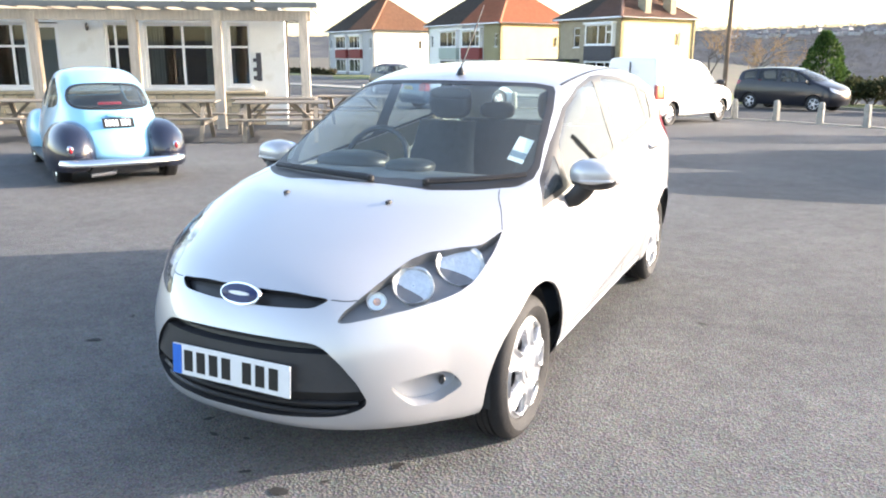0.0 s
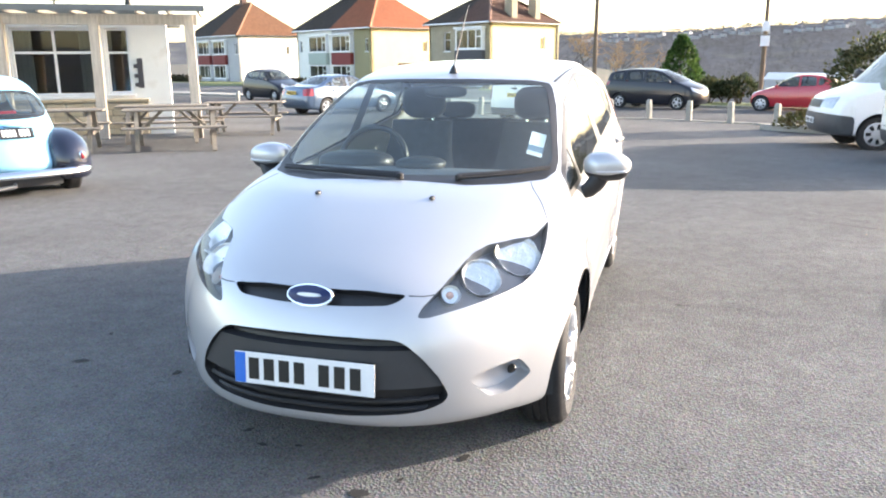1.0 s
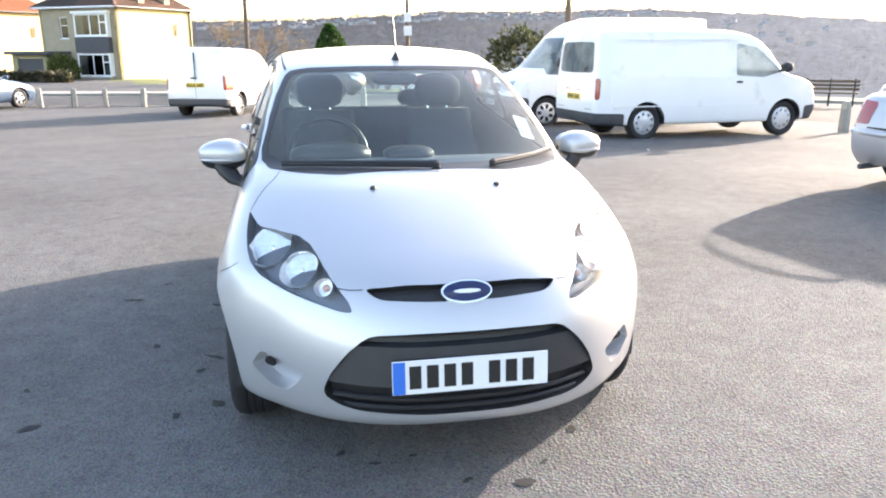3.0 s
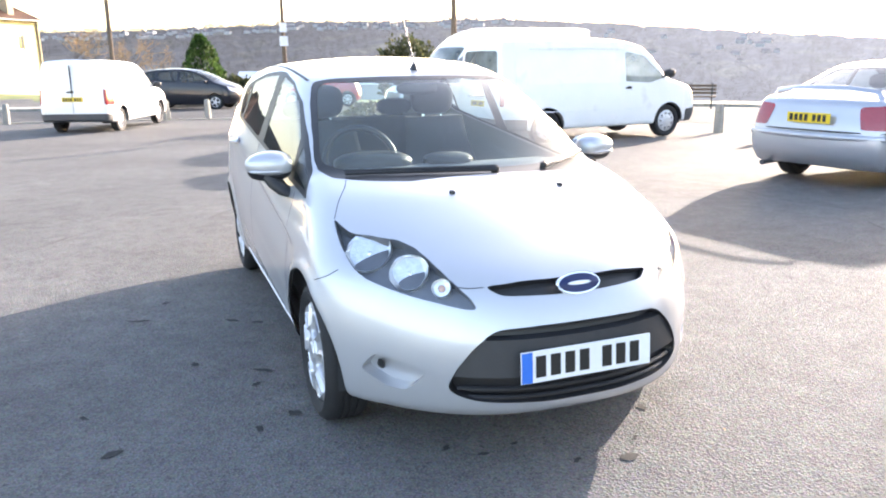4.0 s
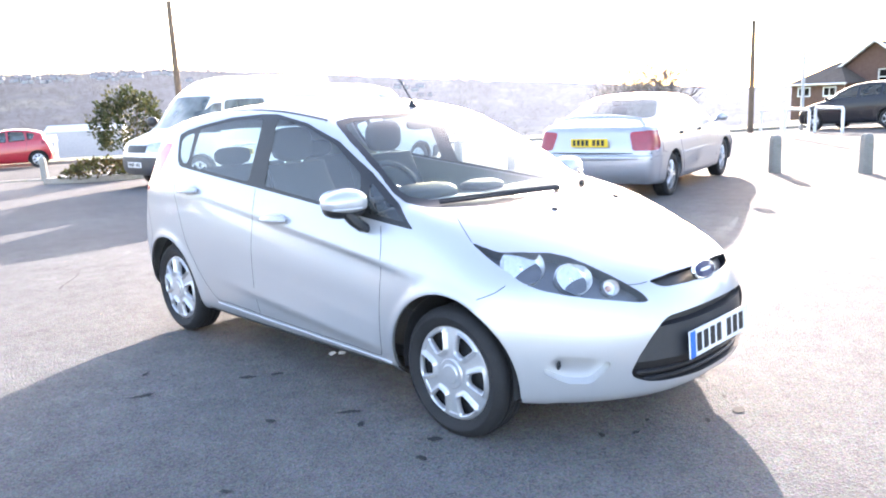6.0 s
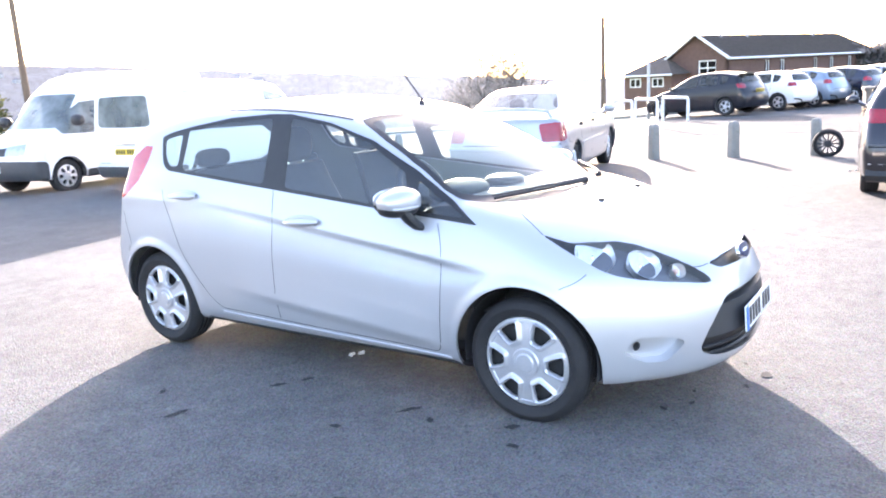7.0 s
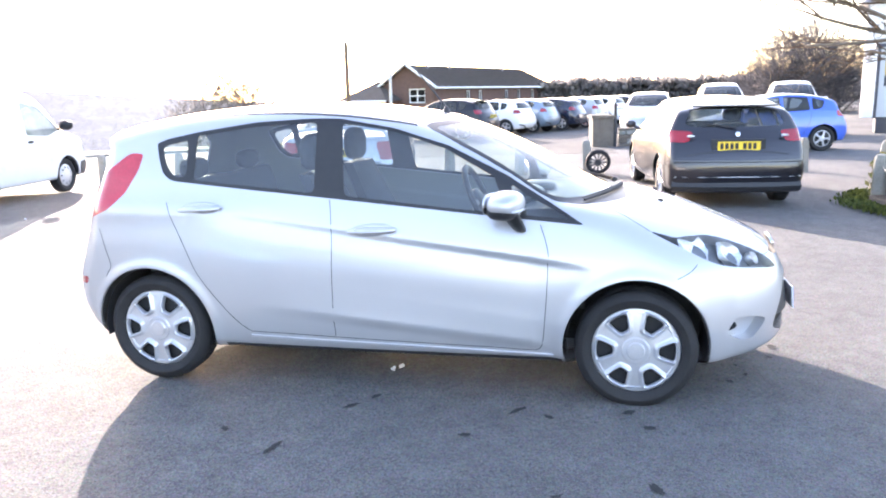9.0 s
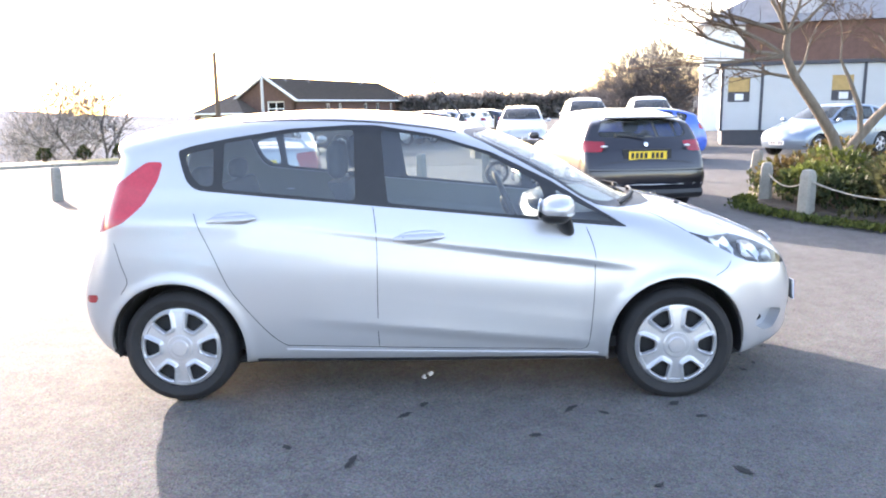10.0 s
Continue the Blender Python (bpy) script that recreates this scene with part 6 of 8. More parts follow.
FELT = mat("roof_felt", (0.16, 0.17, 0.17), 0.9, 0, 0.2, 2, 30, 0.3)
CURTAIN_SKY_FILL = mat("pale_curtain_sky_fill", (0.6, 0.55, 0.5), 0.9, 0, 0.2, 3, 40, 0.3)
POLE_WOOD = mat("pole_wood", (0.14, 0.10, 0.07), 0.9, 0, 0.3, 6, 60, 0.3, stretch=(4, 4, 0.4))
GALV = mat("galvanised_steel", (0.42, 0.44, 0.45), 0.5, 0.6, 0.12)


def backdrop():
    az = [300, 318, 330, 345, 352, 356.5, 361, 366, 369, 370.6, 372.4, 378, 384.5, 392, 398, 404, 412, 420, 425, 432, 440, 448, 456, 462, 470, 490, 520, 560, 600, 640, 660]
    el = [1.0, 1.2, 1.5, 1.7, 1.8, 1.85, 1.95, 2.2, 2.3, 2.5, 2.5, 2.45, 2.58, 2.2, 1.75, 1.25, 0.7, 0.1, -0.3, -0.5, -0.4, -0.25, -0.15, 0.1, 0.6, 1.0, 1.0, 1.0, 1.0, 1.0, 1.0]
    v, f = [], []
    n, rows = 900, 14
    R = 1250.0
    for i in range(n + 1):
        a = 300 + 360 * i / n
        top = float(np.interp(a, az, el))
        ar = radians(a)
        bump = 0.10 * noise.fractal(Vector((a * 0.9, 0, 0)), 1.0, 2.0, 5) + 0.05 * abs(noise.noise(Vector((a * 7.0, 3, 0))))
        for k in range(rows + 1):
            t = k / rows
            r = R - 520 * (1 - t) ** 1.2
            ztop = 1.45 + R * math.tan(radians(top + bump))
            z = -62 + (ztop + 62) * t ** 0.9 + (8 * noise.noise(Vector((a * 0.5, t * 6, 1))) * math.sin(math.pi * t))
            v.append((r * math.sin(ar), r * math.cos(ar), z))
    for i in range(n):
        for k in range(rows):
            a = i * (rows + 1) + k
            f.append((a, a + rows + 1, a + rows + 2, a + 1))
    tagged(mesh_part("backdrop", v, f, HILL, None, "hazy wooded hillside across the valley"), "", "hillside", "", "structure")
    rng = random.Random(4)
    bm = bmesh.new()
    for _ in range(150):
        a = rng.choice((rng.uniform(-6, 26), rng.uniform(-6, 26), rng.uniform(20, 44)))
        top = float(np.interp(a + 360, az, el))
        e = rng.uniform(top - 0.5, top - 0.15) if a < 26 else rng.uniform(-0.9, top - 0.3)
        r = 1180 - 60 * max(0, top - e)
        s = rng.uniform(3, 7)
        m = Matrix.Translation((r * math.sin(radians(a)), r * math.cos(radians(a)), 1.45 + r * math.tan(radians(e)))) @ Matrix.Rotation(rng.uniform(0, 3), 4, "Z")
        box(-s, s, -3, 3, -2, 2, 0, bm, m)
        t = bmesh.new()
        vs = [t.verts.new(c) for c in ((-s, -3, 2), (s, -3, 2), (s, 3, 2), (-s, 3, 2), (-s, 0, 5), (s, 0, 5))]
        for q in ((0, 1, 5, 4), (2, 3, 4, 5), (0, 4, 3), (1, 2, 5)):
            t.faces.new([vs[i] for i in q]).material_index = 1
        merge(bm, t, m)
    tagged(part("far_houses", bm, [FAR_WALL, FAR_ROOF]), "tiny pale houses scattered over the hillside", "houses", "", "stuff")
    g = np.random.default_rng(8)
    count, each = 8400, 44
    a = g.uniform(-14, 62, count)
    a = np.radians(np.where(a > 46, 46 + (a - 46) * g.uniform(0, 2.2, count), a))
    top = np.interp(np.degrees(a) + 360, az, el)
    t = 1 - g.uniform(0, 1, count) ** 1.4 * 0.85
    t[:700] = 1.0
    r = R - 520 * (1 - t) ** 1.2 - 6
    z = -62 + (1.45 + R * np.tan(np.radians(top)) + 62) * t ** 0.9
    root_at = np.stack([r * np.sin(a), r * np.cos(a), z], 1)
    tall = g.uniform(3.5, 8.0, count) * np.where(t == 1.0, 0.7, 1)
    c = np.repeat(root_at, each, 0)
    k = np.repeat(tall, each)[:, None]
    spread = g.standard_normal((count * each, 3)) * np.array([0.28, 0.28, 0.3])
    c = c + (spread + np.array([0, 0, 0.5])) * k
    u = g.standard_normal((count * each, 3))
    u /= np.linalg.norm(u, axis=1)[:, None]
    w = np.cross(u, g.standard_normal((count * each, 3)))
    w /= np.linalg.norm(w, axis=1)[:, None]
    size = k * g.uniform(0.05, 0.12, (count * each, 1))
    vs = [np.stack([c + size * u, c + size * 0.6 * w, c - size * u, c - size * 0.6 * w], 1).reshape(-1, 3)]
    fs = [np.arange(4 * count * each).reshape(-1, 4)]
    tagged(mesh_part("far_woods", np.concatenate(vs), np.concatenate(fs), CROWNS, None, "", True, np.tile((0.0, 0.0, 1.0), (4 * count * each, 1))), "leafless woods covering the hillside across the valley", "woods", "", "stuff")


backdrop()


def strip(name, line, w0, w1, lift, thick, material, label, category):
    """A band along a line on the ground, from w0 to w1 to its left, with thickness."""
    p = spline(line, 8)
    d = np.gradient(p, axis=0)
    d /= np.linalg.norm(d, axis=1)[:, None]
    left = np.stack([-d[:, 1], d[:, 0]], 1)
    bm = bmesh.new()
    rows = []
    for q, l in zip(p, left):
        a, b = q + w0 * l, q + w1 * l
        za, zb = ground_z(*a) + lift, ground_z(*b) + lift
        rows.append([bm.verts.new(c) for c in ((a[0], a[1], za - thick), (a[0], a[1], za), (b[0], b[1], zb), (b[0], b[1], zb - thick))])
    for a, b in zip(rows, rows[1:]):
        for k in range(3):
            bm.faces.new((a[k], a[k + 1], b[k + 1], b[k]))
    return tagged(part(name, bm, material, None, label), "", category, "", "structure")


NEAR_EDGE = [(-34, 33), (-20, 27.6), (-12, 24.7), (-6, 23.2), (-0.7, 21.65), (2.85, 19.9), (4.1, 19.0)]
FAR_EDGE = [(-40, 45), (-24, 38.5), (-12, 34.5), (-2, 32.2), (6, 30.6), (14, 27.6), (20, 22.6), (24.5, 16), (27.5, 10), (30, 6)]
strip("road", [(-37, 38.8), (-22, 33), (-12, 29.6), (-4, 27.6), (1, 26.2), (6, 24.2), (11.5, 20.5), (15.5, 15.5), (18, 10), (19.3, 5), (20, -1)], -3.9, 3.9, 0.006, 0.02, ROAD, "dark tarmac road curving round the car park", "road")
strip("kerb_near", NEAR_EDGE, -0.09, 0.09, 0.035, 0.1, CONCRETE, "low concrete edging under the bollards", "kerb")
strip("kerb_far", FAR_EDGE, -0.08, 0.1, 0.11, 0.2, CONCRETE, "concrete kerb on the far side of the road", "kerb")
strip("pavement", FAR_EDGE[:4], 0.1, 2.2, 0.09, 0.1, CONCRETE, "concrete pavement before the houses", "pavement")
strip("verge", [(-2, 32.2)] + FAR_EDGE[4:], 0.1, 4.5, 0.09, 0.1, GRASS, "strip of rough grass beyond the kerb", "verge")


def stain(x, y, a, b, turn, rng):
    t = bmesh.new()
    n = 16
    vs = []
    for i in range(n):
        k = rng.uniform(0.6, 1.15)
        u, w = a * k * math.cos(2 * math.pi * i / n), b * k * math.sin(2 * math.pi * i / n)
        px, py = x + u * math.cos(turn) - w * math.sin(turn), y + u * math.sin(turn) + w * math.cos(turn)
        vs.append(t.verts.new((px, py, ground_z(px, py) + 0.004)))
    t.faces.new(vs)
    return t


OIL = mat("oil_stain", (0.04, 0.039, 0.038), 0.85, 0, 0.3, 20, 90, 0, 0, 0.2)
rng = random.Random(7)
spots = bmesh.new()
for x, y, a, b in ((-0.414, -1.735, 0.05, 0.025), (-0.30, -1.83, 0.045, 0.02), (-0.16, -1.80, 0.03, 0.015), (0.19, -2.05, 0.06, 0.05), (0.48, -1.72, 0.06, 0.03), (0.3, -1.93, 0.03, 0.015), (0.0, -2.0, 0.04, 0.02),
                   (-0.89, -1.22, 0.07, 0.05), (-1.05, -1.3, 0.06, 0.03), (-0.88, 0.02, 0.07, 0.03), (-1.0, 0.1, 0.08, 0.03), (-1.5, 0.3, 0.1, 0.03), (-1.72, -0.93, 0.05, 0.02), (-0.95, -0.7, 0.1, 0.03), (-1.0, -0.85, 0.05, 0.03),
                   (-1.6, -1.3, 0.08, 0.04), (-1.25, -0.5, 0.05, 0.03), (1.26, 0.42, 0.05, 0.03), (-1.35, 0.6, 0.06, 0.03)):
    merge(spots, stain(x, y, a * 0.62, b * 0.6, rng.uniform(0, 3), rng))
tagged(part("oil_stains", spots, OIL), "dark oil drips on the tarmac", "stain", "", "stuff")
cracks = bmesh.new()
for x0, y0, ang, ln in ((-5.5, 3.2, 20, 5.0), (-3.0, 5.5, -15, 4.0), (3.5, -2.6, 75, 3.5), (5.5, 0.5, 110, 3.0), (-3.0, 1.6, 60, 2.6), (2.5, 3.5, -30, 3.2)):
    pts, d = [Vector((x0, y0, 0))], radians(ang)
    for _ in range(int(ln / 0.12)):
        d += rng.uniform(-0.28, 0.28)
        pts.append(pts[-1] + Vector((math.cos(d), math.sin(d), 0)) * 0.12)
    rows = []
    for i, p in enumerate(pts):
        w = 0.006 * rng.uniform(0.4, 1.3)
        side = Vector((-math.sin(d), math.cos(d), 0)) * w
        rows.append([cracks.verts.new((q.x, q.y, ground_z(q.x, q.y) + 0.003)) for q in (p - side, p + side)])
    for a, b in zip(rows, rows[1:]):
        cracks.faces.new((a[0], a[1], b[1], b[0]))
tagged(part("tarmac_cracks", cracks, OIL), "fine dark cracks in the worn tarmac", "crack", "", "stuff")
LEAF = mat("dead_leaf", (0.30, 0.2, 0.1), 0.9, 0, 0.3)
litter = bmesh.new()
for _ in range(130):
    x, y = rng.uniform(-6, 9), rng.uniform(-4.5, 9)
    merge(litter, stain(x, y, rng.uniform(0.005, 0.016), rng.uniform(0.004, 0.01), rng.uniform(0, 3), rng))
tagged(part("litter", litter, LEAF), "scattered leaf scraps and grit on the tarmac", "litter", "", "stuff")
for x, y in ((-0.50, 0.03), (-0.45, 0.0), (8.5, -1.5), (8.56, -1.58), (4.9, 6.9)):
    z = ground_z(x, y)
    b = superball(x, y, z + 0.012, 0.026, 0.012, 0.012, 2, 8)
    for v in b.verts:
        v.co += Vector((rng.uniform(-1, 1), rng.uniform(-1, 1), 0)) * 0.008
    tagged(part("paper_scrap", b, PAPER), "crumpled scrap of white paper on the tarmac", "litter", "litter scraps")


# ---- bollards ----
def bollard():
    ob = thing("bollard", "square weathered concrete bollard with a chamfered top", "bollard", None, "bollards round the car park")
    bm = bmesh.new()
    t = bmesh.new()
    ring = [(0.085, -0.1), (0.085, 0.0), (0.076, 0.55), (0.06, 0.61), (0.03, 0.625)]
    rows = [[t.verts.new((sx * r, sy * r, z)) for sx, sy in ((-1, -0.7), (-0.7, -1), (0.7, -1), (1, -0.7), (1, 0.7), (0.7, 1), (-0.7, 1), (-1, 0.7))] for r, z in ring]
    for a, b in zip(rows, rows[1:]):
        for k in range(8):
            t.faces.new((a[k], a[(k + 1) % 8], b[(k + 1) % 8], b[k]))
    t.faces.new(rows[-1])
    part("post", merge(bm, t), CONCRETE, ob)
    return ob


first = None
for x, y in ((-19.4, 30.1), (-15.0, 26.4), (-8.7, 23.6), (-7.6, 23.35), (-6.55, 23.1), (-5.3, 22.7), (-3.9, 22.45), (-2.3, 22.0), (-0.69, 21.6), (0.52, 21.2), (1.7, 20.5), (2.85, 19.75), (4.0, 18.95), (10.37, 9.51), (9.7, 7.3), (9.8, 5.2), (9.9, 3.4), (9.99, 1.8), (10.34, 0.51), (10.74, -0.75),
             (10.86, -4.64), (9.8, -5.67), (6.6, -4.6), (5.16, -4.54)):
    m = pose(x, y, ground_z(x, y), rng.uniform(-2, 2), rng.uniform(-3, 3), rng.uniform(0, 90))
    if first is None:
        first = bollard()
        first.matrix_world = m
    else:
        copy_thing(first, m)


# ---- buildings ----
def wall_sheet(x0, x1, z0, z1, thick, holes=(), bm=None, m=None):
    """An upright wall in x and z, from y = 0 to thick, with openings through it."""
    xs = sorted({x0, x1, *[v for h in holes for v in h[:2]]})
    zs = sorted({z0, z1, *[v for h in holes for v in h[2:]]})
    solid = lambda i, k: 0 <= i < len(xs) - 1 and 0 <= k < len(zs) - 1 and not any(a <= (xs[i] + xs[i + 1]) / 2 <= b and c <= (zs[k] + zs[k + 1]) / 2 <= d for a, b, c, d in holes)
    t = bmesh.new()
    def quad(*c):
        t.faces.new([t.verts.new(v) for v in c])
    for i in range(len(xs) - 1):
        for k in range(len(zs) - 1):
            if not solid(i, k):
                continue
            a, b, c, d = xs[i], xs[i + 1], zs[k], zs[k + 1]
            quad((a, 0, c), (b, 0, c), (b, 0, d), (a, 0, d))
            quad((b, thick, c), (a, thick, c), (a, thick, d), (b, thick, d))
            if not solid(i - 1, k):
                quad((a, thick, c), (a, 0, c), (a, 0, d), (a, thick, d))
            if not solid(i + 1, k):
                quad((b, 0, c), (b, thick, c), (b, thick, d), (b, 0, d))
            if not solid(i, k - 1):
                quad((a, thick, c), (b, thick, c), (b, 0, c), (a, 0, c))
            if not solid(i, k + 1):
                quad((a, 0, d), (b, 0, d), (b, thick, d), (a, thick, d))
    bmesh.ops.remove_doubles(t, verts=t.verts, dist=0.0005)
    return merge(bm or bmesh.new(), t, m)


def window(root, a, b, c, d, m=None, y=0.06, bars_x=(), bars_z=(), frame=0.06, sill=True, curtain_sky_fill=False, fm=None, label=""):
    """A glazed window in the opening a..b, c..d of a wall: frame, bars, panes, sill."""
    m = m or Matrix()
    w = new("window")
    w.parent = root
    w.matrix_basis = m
    tagged(w, label)
    fm = fm or WHITE_FRAME
    for x0, x1, z0, z1 in ((a, a + frame, c, d), (b - frame, b, c, d), (a + frame, b - frame, c, c + frame), (a + frame, b - frame, d - frame, d)):
        part("frame", box(x0, x1, y, y + 0.06, z0, z1, 0.006, None, None, 1), fm, w)
    for x in bars_x:
        part("frame_bar", box(x - frame * 0.4, x + frame * 0.4, y + 0.003, y + 0.057, c + frame, d - frame), fm, w)
    for z in bars_z:
        part("frame_bar", box(a + frame, b - frame, y + 0.006, y + 0.054, z - frame * 0.4, z + frame * 0.4), fm, w)
    xs, zs = [a + frame, *bars_x, b - frame], [c + frame, *bars_z, d - frame]
    for x0, x1 in zip(xs, xs[1:]):
        for z0, z1 in zip(zs, zs[1:]):
            part("pane", box(x0, x1, y + 0.025, y + 0.032, z0, z1), WINDOW, w)
    if sill:
        part("sill", box(a - 0.05, b + 0.05, -0.07, y, c - 0.06, c, 0.01, None, None, 1), fm, w)
    # curtains in the pub; in house bays, pale folds added for mirrored sky
    if curtain_sky_fill:
        bm = bmesh.new()
        for x0, x1 in ((a + frame, a + (b - a) * 0.24), (b - (b - a) * 0.2, b - frame)):
            n = 14
            for i in range(n):
                p, q = x0 + (x1 - x0) * i / n, x0 + (x1 - x0) * (i + 1) / n
                yy = lambda k: y + 0.12 + 0.02 * math.sin(k * 2.4)
                bm.faces.new([bm.verts.new(v) for v in ((p, yy(i), c + 0.03), (q, yy(i + 1), c + 0.03), (q, yy(i + 1), d - 0.03), (p, yy(i), d - 0.03))])
        part("curtain_sky_fill", bm, CURTAIN_SKY_FILL, w)
    return w


ROOF_SHEET = glass("clouded_roof_sheet", (0.88, 0.9, 0.88), 0.3, 1.4, 0.12)


def pub():
    x0, y0 = -8.9, 10.8
    base = ground_z(x0, y0)
    root = thing("pub_building", "low white-rendered pub with a weathered timber veranda", "pub", pose(x0, y0, base, 0, 0, 30.7))
    holes = [(-3.95, -2.2, 0.88, 2.4), (-1.98, -1.45, 0.92, 2.4), (-4.85, -4.15, 0.88, 2.4), (-6.5, -5.9, 0.3, 2.4), (-8.2, -6.65, 0.88, 2.4), (-10.3, -8.6, 0.88, 2.4), (-12.4, -10.8, 0.88, 2.4), (-15.4, -13.8, 0.88, 2.4)]
    wy = Matrix.Translation((0, 1.45, 0))
    part("wall", wall_sheet(-17, -0.62, -0.3, 2.68, 0.25, holes, None, wy), WHITE_WALL, root, "white rendered front wall")
    part("end_wall", wall_sheet(0, 7, -0.3, 2.68, 0.25, (), None, Matrix.Translation((-0.62, 1.7, 0)) @ Matrix.Rotation(radians(100), 4, "Z")), WHITE_WALL, root)
    part("far_wall", wall_sheet(0, 7, -0.3, 2.68, 0.25, (), None, Matrix.Translation((-16.75, 1.7, 0)) @ Matrix.Rotation(radians(90), 4, "Z")), WHITE_WALL, root)
    part("back_wall", wall_sheet(-17, -2.0, -0.3, 2.68, 0.25, (), None, Matrix.Translation((0, 8.5, 0))), WHITE_WALL, root)
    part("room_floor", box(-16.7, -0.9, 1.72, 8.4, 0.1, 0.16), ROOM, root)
    part("room_back", box(-16.7, -0.9, 4.6, 4.7, 0.16, 2.6), ROOM, root, "dark board behind the windows in place of an unlit room")
    window(root, -3.95, -2.2, 0.88, 2.4, wy, 0.06, (-3.05,), (1.85,), 0.07, True, True)
    window(root, -1.98, -1.45, 0.92, 2.4, wy, 0.06, (), (1.85,), 0.06, True, True)
    window(root, -4.85, -4.15, 0.88, 2.4, wy, 0.06, (-4.62,), (1.85,), 0.06)
    window(root, -8.2, -6.65, 0.88, 2.4, wy, 0.06, (-7.0,), (1.85,), 0.07, True, True)
    for a, b in ((-10.3, -8.6), (-12.4, -10.8), (-15.4, -13.8)):
        window(root, a, b, 0.88, 2.4, wy, 0.06, ((a + b) / 2,), (1.85,), 0.07, True, True)
    door = part("door", box(-6.48, -5.92, 1.52, 1.57, 0.3, 2.38, 0.006), WHITE_FRAME, root, "white glazed door")
    part("pane", box(-6.4, -6.0, 1.512, 1.518, 0.5, 2.28), WINDOW, door)
    # stone facing under the windows
    rng = random.Random(3)
    facing = part("stone_facing", box(-13.0, -1.15, 1.36, 1.45, -0.3, 0.74), CONCRETE, root, "mortar bed of the stone facing")
    n = 0
    meshes = []
    for k in range(6):
        t = box(-0.5, 0.5, -0.5, 0.5, -0.5, 0.5, 0.06, None, None, 1)
        for v in t.verts:
            v.co += Vector((rng.uniform(-1, 1), rng.uniform(-0.6, 0.6), rng.uniform(-1, 1))) * 0.05
        me = bpy.data.meshes.new("stone")
        t.to_mesh(me)
        t.free()
        me.materials.append(PALE_STONE)
        meshes.append(me)
    z = 0.0
    for row in range(5):
        hgt = rng.uniform(0.12, 0.16)
        x = -9.5 + rng.uniform(0, 0.2)
        while x < -1.2:
            ln = min(rng.uniform(0.2, 0.42), -1.16 - x)
            ob = new("stone", rng.choice(meshes))
            ob.parent = facing
            ob.matrix_basis = Matrix.Translation((x + ln / 2, 1.35 + rng.uniform(-0.012, 0.012), z + hgt / 2)) @ Matrix.Diagonal((ln - 0.02, 0.09, hgt - 0.015, 1))
            x += ln
        z += hgt
    part("stone_ledge", box(-13.0, -1.1, 1.28, 1.45, 0.74, 0.81, 0.012, None, None, 1), PALE_STONE, root)
    # black cut-out plaque on the wall: stem and three steps
    plaque = box(-1.32, -1.2, 1.42, 1.446, 1.05, 1.72, 0.02)
    for zz in (1.08, 1.28, 1.5):
        box(-1.4, -1.3, 1.42, 1.446, zz, zz + 0.09, 0.012, plaque)
    part("wall_plaque", plaque, CHARCOAL, root, "black plaque on the wall")
    # veranda
    for i, x in enumerate((0, -1.95, -3.75, -5.85, -7.9, -9.9, -11.9, -13.9)):
        part("post", box(x - 0.098, x + 0.098, -0.098, 0.098, -0.25, 2.6, 0.012, None, Matrix.Rotation(radians((-0.6, 0.5, 0.3, -0.4, 0.2, 0, 0.3, 0)[i]), 4, "Y")), TIMBER, root)
        part("post_brace", box(x - 0.02, x + 0.02, 0.0, 0.05, 2.2, 2.4, 0.004), TRIM, root)
    for a, b in ((0.15, -1.95), (-1.95, -3.75), (-3.75, -5.85), (-5.85, -7.9), (-7.9, -9.9), (-9.9, -11.9), (-11.9, -14)):
        part("beam", box(b + 0.005, a - 0.005, -0.07, 0.07, 2.4, 2.62, 0.008), TIMBER, root)
    part("roof", box(-16.9, 0.3, -0.42, 1.5, 2.72, 2.77, 0.01, None, Matrix.Translation((0, -0.4, 2.72)) @ Matrix.Rotation(radians(3), 4, "X") @ Matrix.Translation((0, 0.4, -2.72))), ROOF_SHEET, root, "clouded plastic veranda roof")
    part("main_roof", box(-17.1, -0.75, 1.52, 8.9, 2.7, 2.82, 0.02), FELT, root)
    part("fascia", box(-16.9, 0.32, -0.47, -0.43, 2.66, 2.78, 0.004), FELT, root)
    for i in range(27):
        x = 0.2 - i * 0.62
        part("rafter", box(x - 0.025, x + 0.025, -0.4, 1.45, 2.63, 2.71, 0.004), TIMBER, root)
    for x in (-2.6, -4.6):
        part("floodlight", box(x - 0.12, x + 0.12, -0.3, -0.12, 2.86, 2.96, 0.02, tube([(x, -0.2, 2.78), (x, -0.2, 2.88)], 0.02, 6)), TRIM, root)
    part("flue", lathe([(0.07, 2.9), (0.07, 4.2), (0.11, 4.22), (0.11, 4.3)], 14, None, Matrix.Translation((-1.6, 3.2, 0))), TRIM, root, "", True)
    part("wall_lamp", superball(-5.2, 1.36, 2.3, 0.04, 0.06, 0.1, 2, 10), TRIM, root, "", True)


pub()


